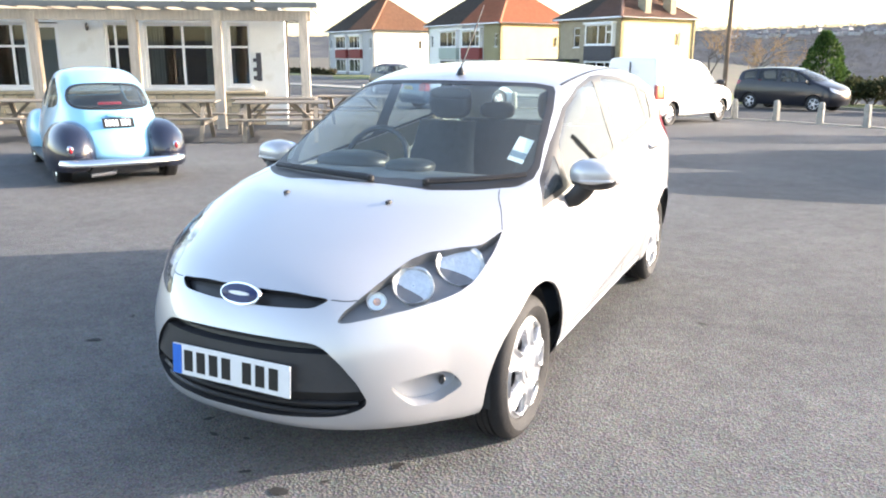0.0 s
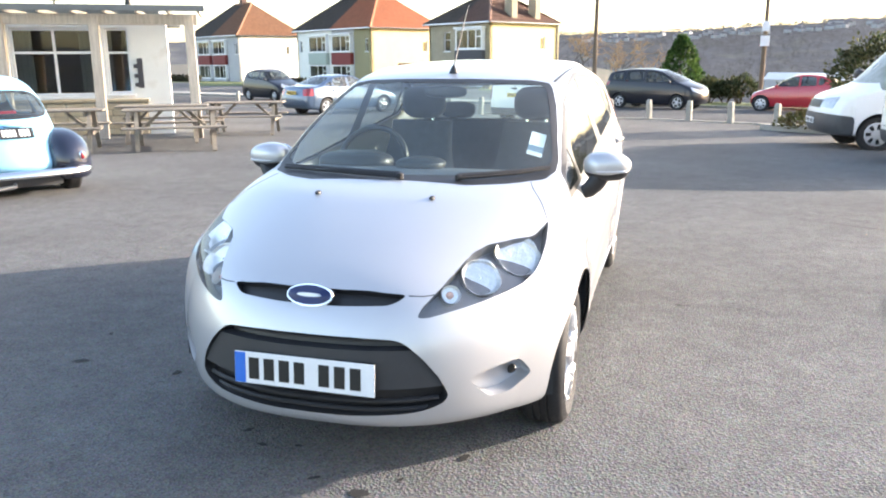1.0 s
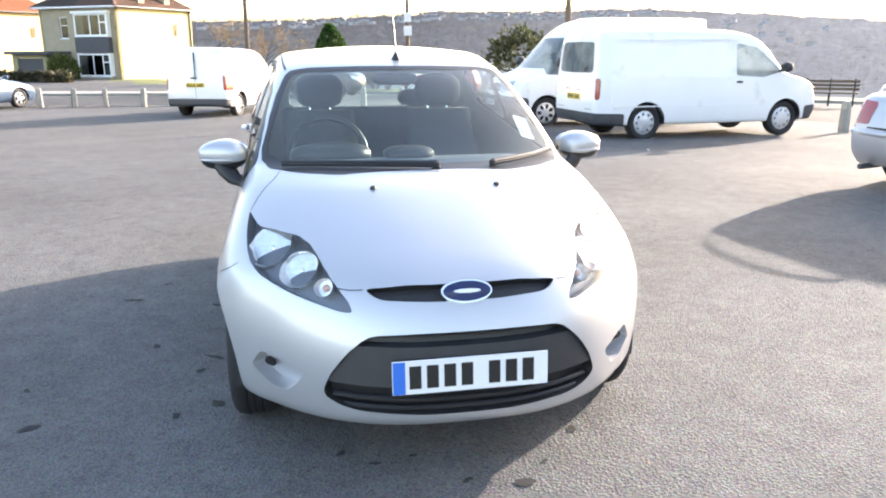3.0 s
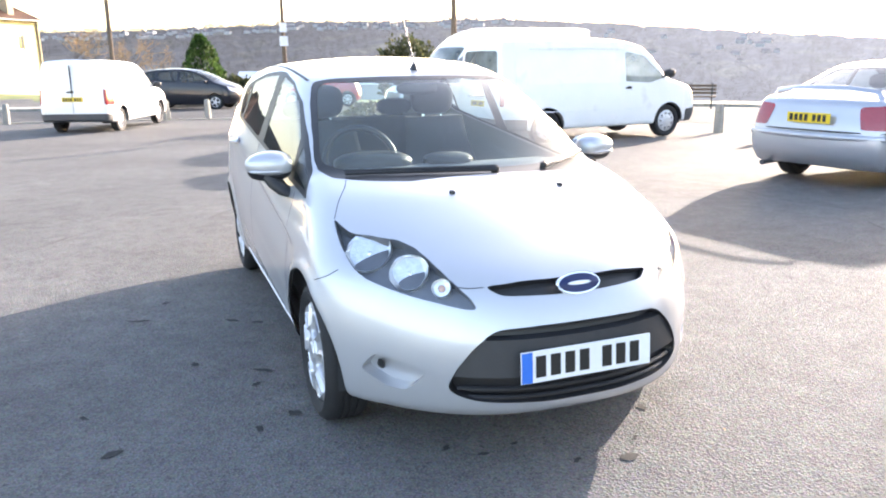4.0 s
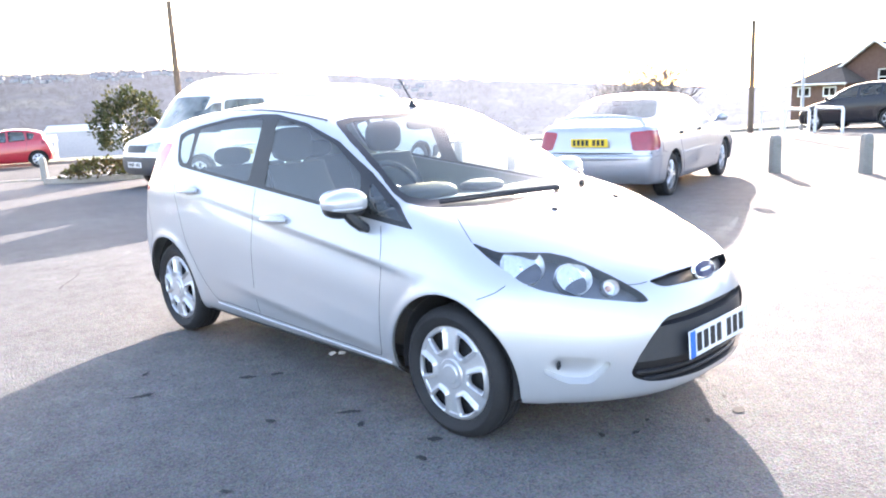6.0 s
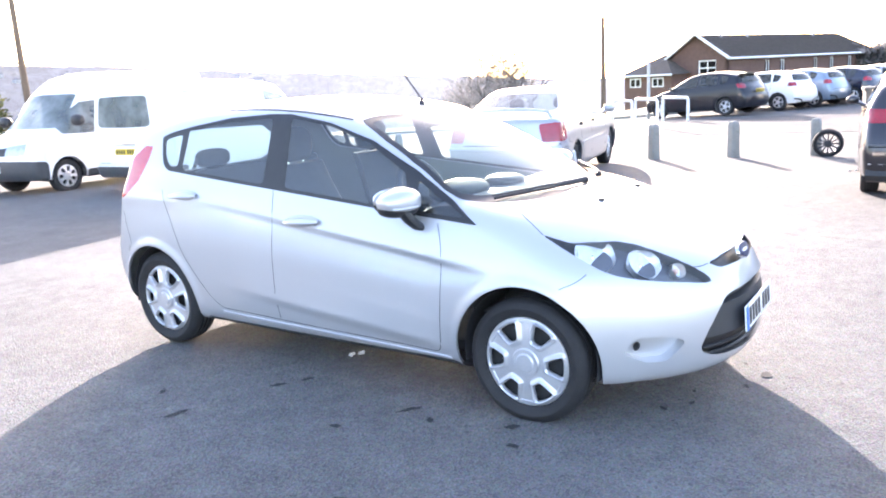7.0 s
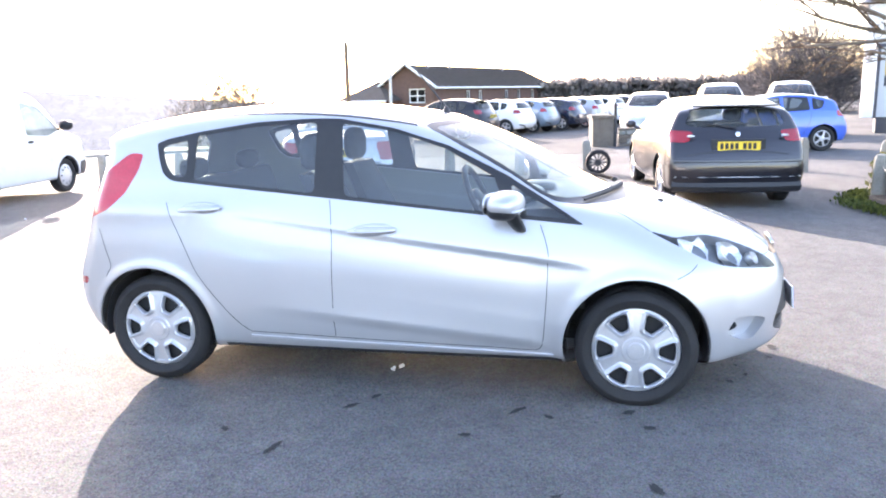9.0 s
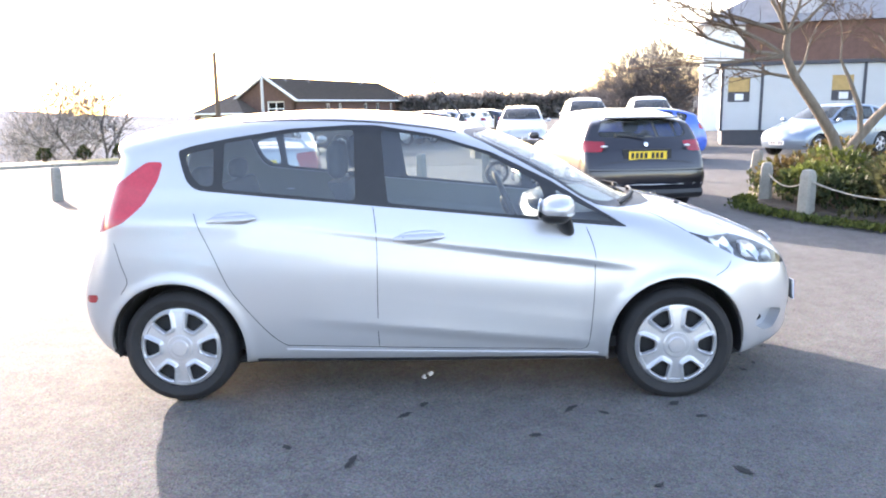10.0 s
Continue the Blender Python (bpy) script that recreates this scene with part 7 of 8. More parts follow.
def picnic_table(first=[None], m=None):
    if first[0]:
        return copy_thing(first[0], m)
    ob = thing("picnic_table", "weathered wooden picnic table with fixed benches, beside the pub", "picnic table", m, "picnic tables")
    first[0] = ob
    for i in range(5):
        part("table_plank", box(-0.9, 0.9, -0.36 + i * 0.147, -0.36 + i * 0.147 + 0.135, 0.71, 0.745, 0.006, None, None, 1), PLANK, ob)
    for s in (-1, 1):
        for k in (0, 1):
            y = s * (0.62 + k * 0.13)
            part("bench_plank", box(-0.9, 0.9, y - 0.06, y + 0.06, 0.42, 0.455, 0.006, None, None, 1), PLANK, ob)
    for x in (-0.66, 0.66):
        for s in (-1, 1):
            part("leg", tube([(x, s * 0.24, 0.71), (x, s * 0.68, 0.0)], 0.052, 4), PLANK, ob)
        part("bench_bearer", box(x + 0.055, x + 0.095, -0.76, 0.76, 0.33, 0.415, 0.006, None, None, 1), PLANK, ob)
        part("top_bearer", box(x - 0.095, x - 0.055, -0.34, 0.34, 0.63, 0.708, 0.006, None, None, 1), PLANK, ob)
        part("brace", tube([(x * 0.9, 0, 0.36), (x * 0.35, 0, 0.7)], 0.035, 4), PLANK, ob)
    return ob


for x, y, a in ((-7.75, 8.35, 34), (-9.5, 7.2, 33), (-11.4, 5.9, 32), (-8.5, 12.2, 22), (-9.0, 9.75, 30), (-13.3, 4.9, 31)):
    picnic_table(m=pose(x, y, ground_z(x, y), 0, 0, a))


# ---- houses across the road ----
def house(name, label, m, w, d, eave, ridge, roof_a, roof_b, side_wall, bays, front_walls, base=-2.0, chimneys=(), small_at=None):
    """Hipped two-storey house; front at y = 0, from x = 0 back to -w. bays: (x, width, panel material)."""
    root = thing(name, label, "house", m)
    holes = []
    spec = []
    for x, bw, panel in bays:
        spec.append((x - bw / 2, x + bw / 2, 0.5, 2.05))
        spec.append((x - bw / 2, x + bw / 2, 3.25, 4.75))
    small = []
    edges = [0.0] + [f[0] for f in front_walls]
    cuts = [0.0] + [-f[1] for f in front_walls]
    for (mat_, ln), a, b in zip(front_walls, cuts, cuts[1:]):
        inside = [h for h in spec if b < (h[0] + h[1]) / 2 < a]
        extra = [(a - 0.95, a - 0.45, 3.25, 4.4)] if a == 0.0 else ([(b + 0.45, b + 0.95, 3.25, 4.4)] if b == cuts[-1] else [])
        if small_at is not None:
            extra = [(small_at, small_at + 0.75, 3.1, 4.6)]
        part("front_wall", wall_sheet(b, a, base, eave, 0.28, inside + extra), mat_, root)
        for h in extra:
            window(root, *h, None, 0.08, (), (4.0,), 0.07)
    for x, bw, panel in bays:
        k = Matrix.Translation((0, -0.35, 0))
        for z0, z1 in ((0.5, 2.05), (3.25, 4.75)):
            # pale folds added behind bay panes, standing in for reflected sky
            bay = window(root, x - bw / 2, x + bw / 2, z0, z1, k, 0.0, (x - bw * 0.02, x + bw * 0.28), (), 0.1, True, True)
            part("frame_bar", box(x + bw * 0.3, x + bw / 2 - 0.1, 0.008, 0.052, z1 - 0.62, z1 - 0.54), WHITE_FRAME, bay)
        part("bay_panel", box(x - bw / 2 - 0.06, x + bw / 2 + 0.06, -0.4, 0.0, 2.1, 3.17, 0.02), panel, root)
        part("bay_base", box(x - bw / 2 - 0.06, x + bw / 2 + 0.06, -0.4, 0.0, base, 0.44, 0.02), front_walls[0][0], root)
        part("bay_roof", box(x - bw / 2 - 0.12, x + bw / 2 + 0.12, -0.5, 0.0, 4.76, 4.92, 0.02), WHITE_FRAME, root)
        for s in (-1, 1):
            part("bay_cheek", box(x + s * bw / 2 - 0.03, x + s * bw / 2 + 0.03, -0.34, 0.0, 0.5, 4.75), WHITE_FRAME, root)
    part("side_wall", wall_sheet(0, d, base, eave, 0.28, [(d * 0.72, d * 0.72 + 0.5, 3.2, 4.2)], None, Matrix.Rotation(radians(90), 4, "Z")), side_wall, root, "rendered side wall")
    window(root, d * 0.72, d * 0.72 + 0.5, 3.2, 4.2, Matrix.Rotation(radians(90), 4, "Z"), 0.08, (), (), 0.07)
    part("other_side", wall_sheet(0, d, base, eave, 0.28, (), None, Matrix.Translation((-w + 0.28, 0, 0)) @ Matrix.Rotation(radians(90), 4, "Z")), side_wall, root)
    part("back_wall", wall_sheet(-w, 0, base, eave, 0.28, (), None, Matrix.Translation((0, d - 0.28, 0))), side_wall, root)
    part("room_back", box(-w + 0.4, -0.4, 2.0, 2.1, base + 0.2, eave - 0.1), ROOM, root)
    o = 0.35
    hip = d / 2
    v = [(o, -o, eave), (-w - o, -o, eave), (-w - o, d + o, eave), (o, d + o, eave), (-hip, d / 2, ridge), (-w + hip, d / 2, ridge)]
    split = -w / 2 if roof_a is not roof_b else None
    def roof_piece(name_, mat_, faces):
        bm = bmesh.new()
        for f in faces:
            t = bmesh.new()
            t.faces.new([t.verts.new(c) for c in f])
            bmesh.ops.solidify(t, geom=t.faces, thickness=0.1)
            merge(bm, t)
        part(name_, bm, mat_, root, "tiled hipped roof")
    if split is None:
        roof_piece("roof", roof_a, [(v[0], v[4], v[5], v[1]), (v[2], v[5], v[4], v[3]), (v[0], v[3], v[4]), (v[1], v[5], v[2])])
    else:
        f0, r0, b0 = (split, -o, eave), (split, d / 2, ridge), (split, d + o, eave)
        if hip > w / 2:
            r0 = ((v[4][0] + v[5][0]) / 2, d / 2, ridge)
        roof_piece("roof", roof_a, [(v[0], v[4], r0, f0), (b0, r0, v[4], v[3]), (v[0], v[3], v[4])])
        roof_piece("roof", roof_b, [(f0, r0, v[5], v[1]), (v[2], v[5], r0, b0), (v[1], v[5], v[2])])
    for k in (0, 1):
        a, b = (v[0], v[4]) if k == 0 else (v[1], v[5])
        part("hip_tiles", tube([a, b], 0.13, 6), roof_a if k == 0 else roof_b, root)
    part("ridge_tiles", tube([v[4], v[5]], 0.13, 6), roof_a, root)
    part("gutter", tube([(o, -o, eave), (-w - o, -o, eave)], 0.07, 6), WHITE_FRAME, root)
    part("side_gutter", tube([(o, -o, eave), (o, d + o, eave)], 0.07, 6), TRIM, root)
    part("downpipe", tube([(0.06, d - 0.3, base), (0.06, d - 0.3, eave)], 0.05, 6), TRIM, root)
    for x, y, h in chimneys:
        c = part("chimney", box(x - 0.4, x + 0.4, y - 0.3, y + 0.3, eave, ridge + h, 0.03), TAN_WALL if front_walls[0][0] is TAN_WALL else BRICK, root)
        for i in (-0.2, 0.2):
            part("chimney_pot", lathe([(0.11, 0), (0.09, 0.4), (0.11, 0.42)], 12, None, Matrix.Translation((x + i, y, ridge + h))), ROOF_RED, c, "", True)
    return root


turn = -32
house("house", "tan pebble-dashed house with a dark bay front and brown hipped roof", pose(-12.2, 54.4, -0.9, 0, 0, turn), 7.0, 8.0, 5.2, 8.1, ROOF_BROWN, ROOF_DARK, CREAM_WALL, [(-2.0, 2.9, CHARCOAL)], [(TAN_WALL, 7.0)], -2.0, [(-0.6, 2.9, -0.6), (-0.6, 5.6, -0.6)], -5.2)
house("semi_detached_house", "pair of rendered houses, red and sage bays, orange-brown roof", pose(-24.9, 62.4, -0.9, 0, 0, turn), 12.5, 8.5, 5.3, 9.0, ROOF_RED, ROOF_DARK, CREAM_WALL, [(-4.3, 3.0, MAROON), (-8.3, 3.0, SAGE)], [(OLIVE_WALL, 2.6), (GREY_WALL, 6.25), (WHITE_WALL, 12.5)], -2.0, [(-6.2, 4.2, 0.9)])
house("semi_detached_house", "pair of grey rendered houses with red bays and a rust-coloured roof", pose(-46.1, 75.6, -0.9, 0, 0, turn), 12.5, 8.5, 5.3, 9.2, ROOF_RUST, ROOF_DARK, WHITE_WALL, [(-4.3, 3.0, MAROON), (-8.3, 3.0, MAROON)], [(GREY_WALL, 6.25), (GREY_WALL, 12.5)], -2.0, [(-6.2, 4.2, 0.9)])


gm_ = pose(-17.2, 55.6, -0.9, 0, 0, -32)
gr = thing("garage", "dark flat-roofed garage between the houses", "garage", gm_)
part("wall", wall_sheet(-3.4, 0, -0.6, 2.0, 0.2, [(-2.9, -0.5, -0.5, 1.75)]), OLIVE_WALL, gr)
part("side_wall", wall_sheet(0, 4.5, -0.6, 2.0, 0.2, (), None, Matrix.Rotation(radians(90), 4, "Z")), OLIVE_WALL, gr)
part("garage_door", box(-2.9, -0.5, 0.08, 0.13, -0.5, 1.74, 0.01), CHARCOAL, gr, "dark garage door")
part("roof", box(-3.7, 0.5, -0.4, 4.7, 2.003, 2.22, 0.02), CHARCOAL, gr, "dark flat roof")


# ---- brick hall and wing down the slope ----
def hall():
    ln = 29.0
    root = thing("brick_hall", "long red-brick hall with white gable trim, beyond the parking row", "building", pose(69.5, 15.05, 0, 0, 0, -18.9))
    eave, ridge, d, base = 2.25, 4.4, 6.24, -7.0
    holes = [(x, x + 0.9, 0.45, 1.85) for x in (6.1, 8.8, 15.1, 18.4, 22.3)]
    part("front_wall", wall_sheet(0, ln, base, eave, 0.3, holes), BRICK, root)
    for h in holes:
        window(root, *h, None, 0.1, ((h[0] + h[1]) / 2,), (), 0.1)
    gm = Matrix.Translation((0, 0, 0)) @ Matrix.Rotation(radians(90), 4, "Z")
    part("gable_wall", wall_sheet(0, d, base, eave, 0.3, [(1.2, 3.1, 0.7, 2.1)], None, Matrix.Translation((0.3, 0, 0)) @ gm), BRICK, root)
    window(root, 1.2, 3.1, 0.7, 2.1, Matrix.Translation((-0.02, 0, 0)) @ gm, -0.2, (2.15,), (1.4,), 0.12)
    part("gable_top", prism([(0, eave), (d, eave), (d / 2, ridge)], 0.3, None, Matrix(((0, 0, 1, 0), (1, 0, 0, 0), (0, 1, 0, 0), (0, 0, 0, 1)))), BRICK, root)
    part("back_wall", wall_sheet(0, ln, base, eave, 0.3, (), None, Matrix.Translation((0, d - 0.3, 0))), BRICK, root)
    part("end_wall", wall_sheet(0, d, base, eave, 0.3, (), None, Matrix.Translation((ln, 0, 0)) @ gm), BRICK, root)
    bm = bmesh.new()
    for f in (((-0.4, -0.4, eave - 0.12), (ln + 0.3, -0.4, eave - 0.12), (ln - 3.0, d / 2, ridge), (-0.4, d / 2, ridge)), ((ln + 0.3, d + 0.4, eave - 0.12), (-0.4, d + 0.4, eave - 0.12), (-0.4, d / 2, ridge), (ln - 3.0, d / 2, ridge)),
              ((ln + 0.3, -0.4, eave - 0.12), (ln + 0.3, d + 0.4, eave - 0.12), (ln - 3.0, d / 2, ridge))):
        t = bmesh.new()
        t.faces.new([t.verts.new(c) for c in f])
        bmesh.ops.solidify(t, geom=t.faces, thickness=0.12)
        merge(bm, t)
    part("roof", bm, ROOF_DARK, root, "dark tiled roof")
    for s in (-0.45, d + 0.45):
        part("bargeboard", tube([(-0.5, s, eave - 0.1), (-0.5, d / 2, ridge + 0.08)], 0.13, 4), WHITE_FRAME, root)
    part("gutter", tube([(-0.4, -0.45, eave - 0.12), (ln + 0.3, -0.45, eave - 0.12)], 0.1, 6), WHITE_FRAME, root)
    part("wing_wall", box(-2.5, -0.02, 4.2, 9.6, base, 1.0), BRICK, root)
    t = bmesh.new()
    v = [t.verts.new(c) for c in ((-2.9, 3.8, 1.0), (4.0, 3.8, 1.0), (4.0, 10.0, 1.0), (-2.9, 10.0, 1.0), (0.2, 6.9, 2.85), (4.0, 6.9, 2.85))]
    for f in ((0, 1, 5, 4), (2, 3, 4, 5), (3, 0, 4), (1, 2, 5), (0, 3, 2, 1)):
        t.faces.new([v[i] for i in f])
    part("wing_roof", t, ROOF_DARK, root)
    part("wing_gutter", tube([(-2.95, 3.8, 0.98), (-2.95, 10.0, 0.98)], 0.09, 6), WHITE_FRAME, root)
    wm = Matrix.Translation((-2.52, 0, 0)) @ gm
    for y in (5.0, 7.6):
        window(root, y, y + 1.3, -0.1, 0.75, wm, -0.02, (y + 0.65,), (), 0.1)
    for x, h in ((3.0, 0.5), (7.5, 0.4), (20.0, 0.4)):
        part("roof_vent", lathe([(0.12, ridge - 0.5), (0.12, ridge + h), (0.16, ridge + h + 0.03), (0.16, ridge + h + 0.12)], 10, None, Matrix.Translation((x, d / 2 - 0.35, 0))), GALV, root, "", True)


hall()


# ---- site cabin and the house behind it ----
PANEL = mat("cabin_panel", (0.47, 0.49, 0.5), 0.6, 0, 0.06, 2, 30, 0.05)
DARK_STRIP = mat("dark_strip", (0.05, 0.055, 0.07), 0.6, 0, 0.1)
BOARD = mat("boarded_window", (0.45, 0.30, 0.12), 0.8, 0, 0.2, 6, 40, 0.2)


def site_cabin():
    root = thing("site_cabin", "white-panelled site cabin with boarded windows, on a dark block base", "cabin", pose(24.9, -10.1, -0.2, 0, 0, -106))
    ln = 11.0
    part("front_panel", wall_sheet(0, ln, 0.59, 2.92, 0.12, [(0.2, 0.96, 1.62, 2.52), (3.7, 4.4, 1.62, 2.52)]), PANEL, root, "white wall panels")
    for x in (0.2, 3.7):
        b = part("boarded_window", box(x, x + 0.75, 0.03, 0.08, 1.99, 2.52, 0.01), BOARD, root, "brown boarded window")
        part("lower_pane", box(x, x + 0.75, 0.03, 0.08, 1.62, 1.98, 0.01), CHARCOAL, b)
        part("notice", box(x + 0.25, x + 0.55, 0.015, 0.028, 1.68, 1.92), PAPER, b, "white paper notice")
    for x in (0.0, 1.37, 4.75, 8.1, ln):
        part("joint_strip", box(x - 0.05, x + 0.05, -0.03, 0.06, 0.55, 2.95, 0.006), DARK_STRIP, root)
    part("end_panel", wall_sheet(0, 2.9, 0.59, 2.92, 0.12, [(0.9, 1.4, 2.0, 2.2)], None, Matrix.Translation((0.12, 0.12, 0)) @ Matrix.Rotation(radians(90), 4, "Z")), PANEL, root)
    part("far_end", wall_sheet(0, 2.9, 0.59, 2.92, 0.12, (), None, Matrix.Translation((ln, 0.12, 0)) @ Matrix.Rotation(radians(90), 4, "Z")), PANEL, root)
    part("back_panel", wall_sheet(0, ln, 0.59, 2.92, 0.12, (), None, Matrix.Translation((0, 2.9, 0))), PANEL, root)
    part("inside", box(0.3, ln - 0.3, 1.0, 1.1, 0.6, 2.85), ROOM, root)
    part("roof", box(-0.12, ln + 0.12, -0.12, 3.1, 2.93, 3.05, 0.02), DARK_STRIP, root, "dark flat roof")
    part("block_base", box(0.05, ln - 0.05, 0.06, 2.95, -0.3, 0.58, 0.01), CHARCOAL, root, "dark block base")
    lamp = part("floodlight", superball(-0.25, 0.1, 2.75, 0.14, 0.12, 0.11, 2.5, 12), TRIM, root, "", True)
    part("lens", superball(-0.33, 0.0, 2.75, 0.1, 0.05, 0.08, 2.5, 12), PAPER, lamp, "", True)


site_cabin()
GREY_SLATE = mat("grey_slates", (0.24, 0.235, 0.24), 0.8, 0, 0.2, 2, 20, 0.3)
ph = thing("brick_house", "tall pale-rendered and brick house behind the site cabin", "house", pose(41, -15.4, -0.3, 0, 0, -106))
part("front_wall", wall_sheet(-1.0, 14, -1, 6.0, 0.3), WHITE_WALL, ph)
part("hung_tiles", box(1.2, 14, -0.06, -0.003, 0.5, 6.0), BRICK, ph, "brick facing of the upper storey")
part("side_wall", wall_sheet(0, 7, -1, 6.0, 0.3, (), None, Matrix.Translation((-0.7, 0.3, 0)) @ Matrix.Rotation(radians(90), 4, "Z")), WHITE_WALL, ph)
t = bmesh.new()
v = [t.verts.new(c) for c in ((-1.4, -0.4, 6), (14.4, -0.4, 6), (14.4, 7.6, 6), (-1.4, 7.6, 6), (2.4, 3.6, 8.3), (12, 3.6, 8.3))]
for f in ((0, 1, 5, 4), (2, 3, 4, 5), (3, 0, 4), (1, 2, 5), (0, 3, 2, 1)):
    t.faces.new([v[i] for i in f])
part("roof", t, GREY_SLATE, ph, "grey slate roof")
part("dormer", box(3.0, 5.2, 0.5, 3.0, 6.4, 8.0, 0.05), GREY_WALL, ph)

WAREHOUSE = mat("pale_sheet_roof", (0.6, 0.62, 0.64), 0.6, 0.0, 0.08, 0.05, 0.5)
for az, d, ln, z, rot in ((10.5, 420, 60, -14, -8), (20, 430, 36, -14, -14), (16, 380, 26, -17, -5)):
    wh = thing("warehouse", "long pale-roofed warehouse down in the valley", "building", pose(d * math.sin(radians(az)), d * math.cos(radians(az)), z, 0, 0, rot - az), "valley warehouses")
    part("wall", box(-ln / 2, ln / 2, -9, 9, -12, 6, 0.2), GREY_WALL, wh)
    t = bmesh.new()
    v = [t.verts.new(c) for c in ((-ln / 2 - 0.5, -9.5, 6), (ln / 2 + 0.5, -9.5, 6), (ln / 2 + 0.5, 9.5, 6), (-ln / 2 - 0.5, 9.5, 6), (-ln / 2 - 0.5, 0, 9.2), (ln / 2 + 0.5, 0, 9.2))]
    for f in ((0, 1, 5, 4), (2, 3, 4, 5), (3, 0, 4), (1, 2, 5)):
        t.faces.new([v[i] for i in f])
    part("roof", t, WAREHOUSE, wh)


# ---- poles, bench, small street things ----
def pole(x, y, top, label, r=0.11, material=None, boxes=(), name="telegraph_pole"):
    z = land(x, y)
    ob = thing(name, label, "pole", pose(x, y, z))
    part("shaft", tube([(0, 0, -0.4), (0.01, 0.0, (top - z) * 0.5), (0.0, 0.0, top - z)], [r, r * 0.85, r * 0.65], 12), material or POLE_WOOD, ob, "", True)
    for h, w, d in boxes:
        part("sign_box", box(-w / 2, w / 2, -r - 0.12, -r * 0.5, h - z, h + d - z, 0.01), PAPER, ob, "pale box strapped to the pole")
    return ob


pole(-2.46, 34.2, 9.0, "tall dark timber telegraph pole beyond the road")
pole(4.8, 31.8, 4.5, "timber telegraph pole with pale notice boxes", 0.11, None, ((2.0, 0.34, 0.42), (2.6, 0.28, 0.4)))
p3 = pole(7.25, 17.3, 4.3, "timber pole with a bracket behind the white vans", 0.1)
part("bracket", tube([(0, 0, 3.6), (-0.14, 0, 3.55), (-0.14, 0, 2.9), (0, 0, 2.85)], 0.025, 6), TRIM, p3)
pole(25.3, 8.95, 3.6, "dark timber pole beside the road", 0.11)
pole(25.9, 7.36, 3.3, "slim grey lamp post by the parking row", 0.07, GALV, (), "lamp_post")
pole(18.75, -1.35, 1.15, "short dark post beside the stone pier", 0.06, TRIM, (), "marker_post")
pole(34, -5.6, 2.0, "slim dark post by the parked cars", 0.05, TRIM, (), "marker_post")

bn = thing("bench", "dark slatted park bench on the grass verge", "bench", pose(17.6, 19.6, ground_z(17.6, 19.6) + 0.05, 0, 0, -40))
for i in range(3):
    part("seat_slat", box(-0.9, 0.9, -0.2 + i * 0.14, -0.09 + i * 0.14, 0.42, 0.46, 0.008, None, None, 1), POLE_WOOD, bn)
    part("back_slat", box(-0.9, 0.9, 0.24, 0.28, 0.52 + i * 0.13, 0.61 + i * 0.13, 0.008, None, None, 1), POLE_WOOD, bn)
for x in (-0.75, 0.0, 0.75):
    part("bench_leg", tube([(x, -0.18, 0), (x, -0.18, 0.41), (x, 0.22, 0.41), (x, 0.27, 0.92)], 0.028, 6), TRIM, bn)
    part("rear_leg", tube([(x, 0.22, 0), (x, 0.22, 0.41)], 0.028, 6), TRIM, bn)

WHITE_METAL = mat("white_painted_metal", (0.75, 0.75, 0.75), 0.45, 0, 0.08)
for x, y, a in ((22.8, 5.37, 50), (24.0, 6.8, 50), (25.3, 8.2, 50)):
    hp = thing("hoop_barrier", "white tubular hoop barrier by the parking row", "barrier", pose(x, y, ground_z(x, y), 0, 0, a), "hoop barriers")
    part("hoop", tube([(-0.75, 0, -0.1), (-0.75, 0, 0.72), (-0.69, 0, 0.78), (0.69, 0, 0.78), (0.75, 0, 0.72), (0.75, 0, -0.1)], 0.05, 10), WHITE_METAL, hp, "", True)
BIN_STONE = mat("brown_stone", (0.15, 0.125, 0.1), 0.9, 0, 0.3, 6, 60, 0.4)
pier = thing("stone_pier", "square dark stone pier ending a low wall", "wall pier", pose(18.97, -0.95, ground_z(18.97, -0.95), 0, 0, 12))
part("pier_body", box(-0.31, 0.31, -0.31, 0.31, -0.05, 0.82, 0.03), BIN_STONE, pier)
part("pier_cap", box(-0.35, 0.35, -0.35, 0.35, 0.822, 0.92, 0.03), BIN_STONE, pier)
low_wall = thing("low_wall", "low rubble wall with a thin dark coping", "wall", pose(18.92, -1.44, ground_z(18.92, -1.44), 0, 0, 4))
wall_rng = random.Random(23)
for course in range(4):
    y = 0.0
    while y > -2.7:
        w = wall_rng.uniform(0.2, 0.38)
        d = wall_rng.uniform(0.11, 0.15)
        part("stone", box(-d, d, y - w + 0.012, y, -0.03 + course * 0.125, 0.085 + course * 0.125, 0.02), CONCRETE if wall_rng.random() < 0.45 else BIN_STONE, low_wall)
        y -= w
part("coping", box(-0.17, 0.17, -2.85, 0.0, 0.475, 0.53, 0.012), BIN_STONE, low_wall, "thin dark coping")
ty = thing("loose_wheel", "old wheel with dark spokes leaning on a bollard", "wheel", pose(10.5, -0.95, ground_z(10.5, -0.95) + 0.225, 0, -14, 8))
part("tyre", tyre_bm(0.235, 0.11, 0.185), RUBBER, ty, "", True)
cap = spoked_cap(0.185, 12, 0.045, 0.06, 0.162, 0.01, 0.014)
for v in cap.verts:
    v.co.x = -v.co.x - 0.03
part("wheel_trim", cap, GREY_TRIM, ty, "", True)

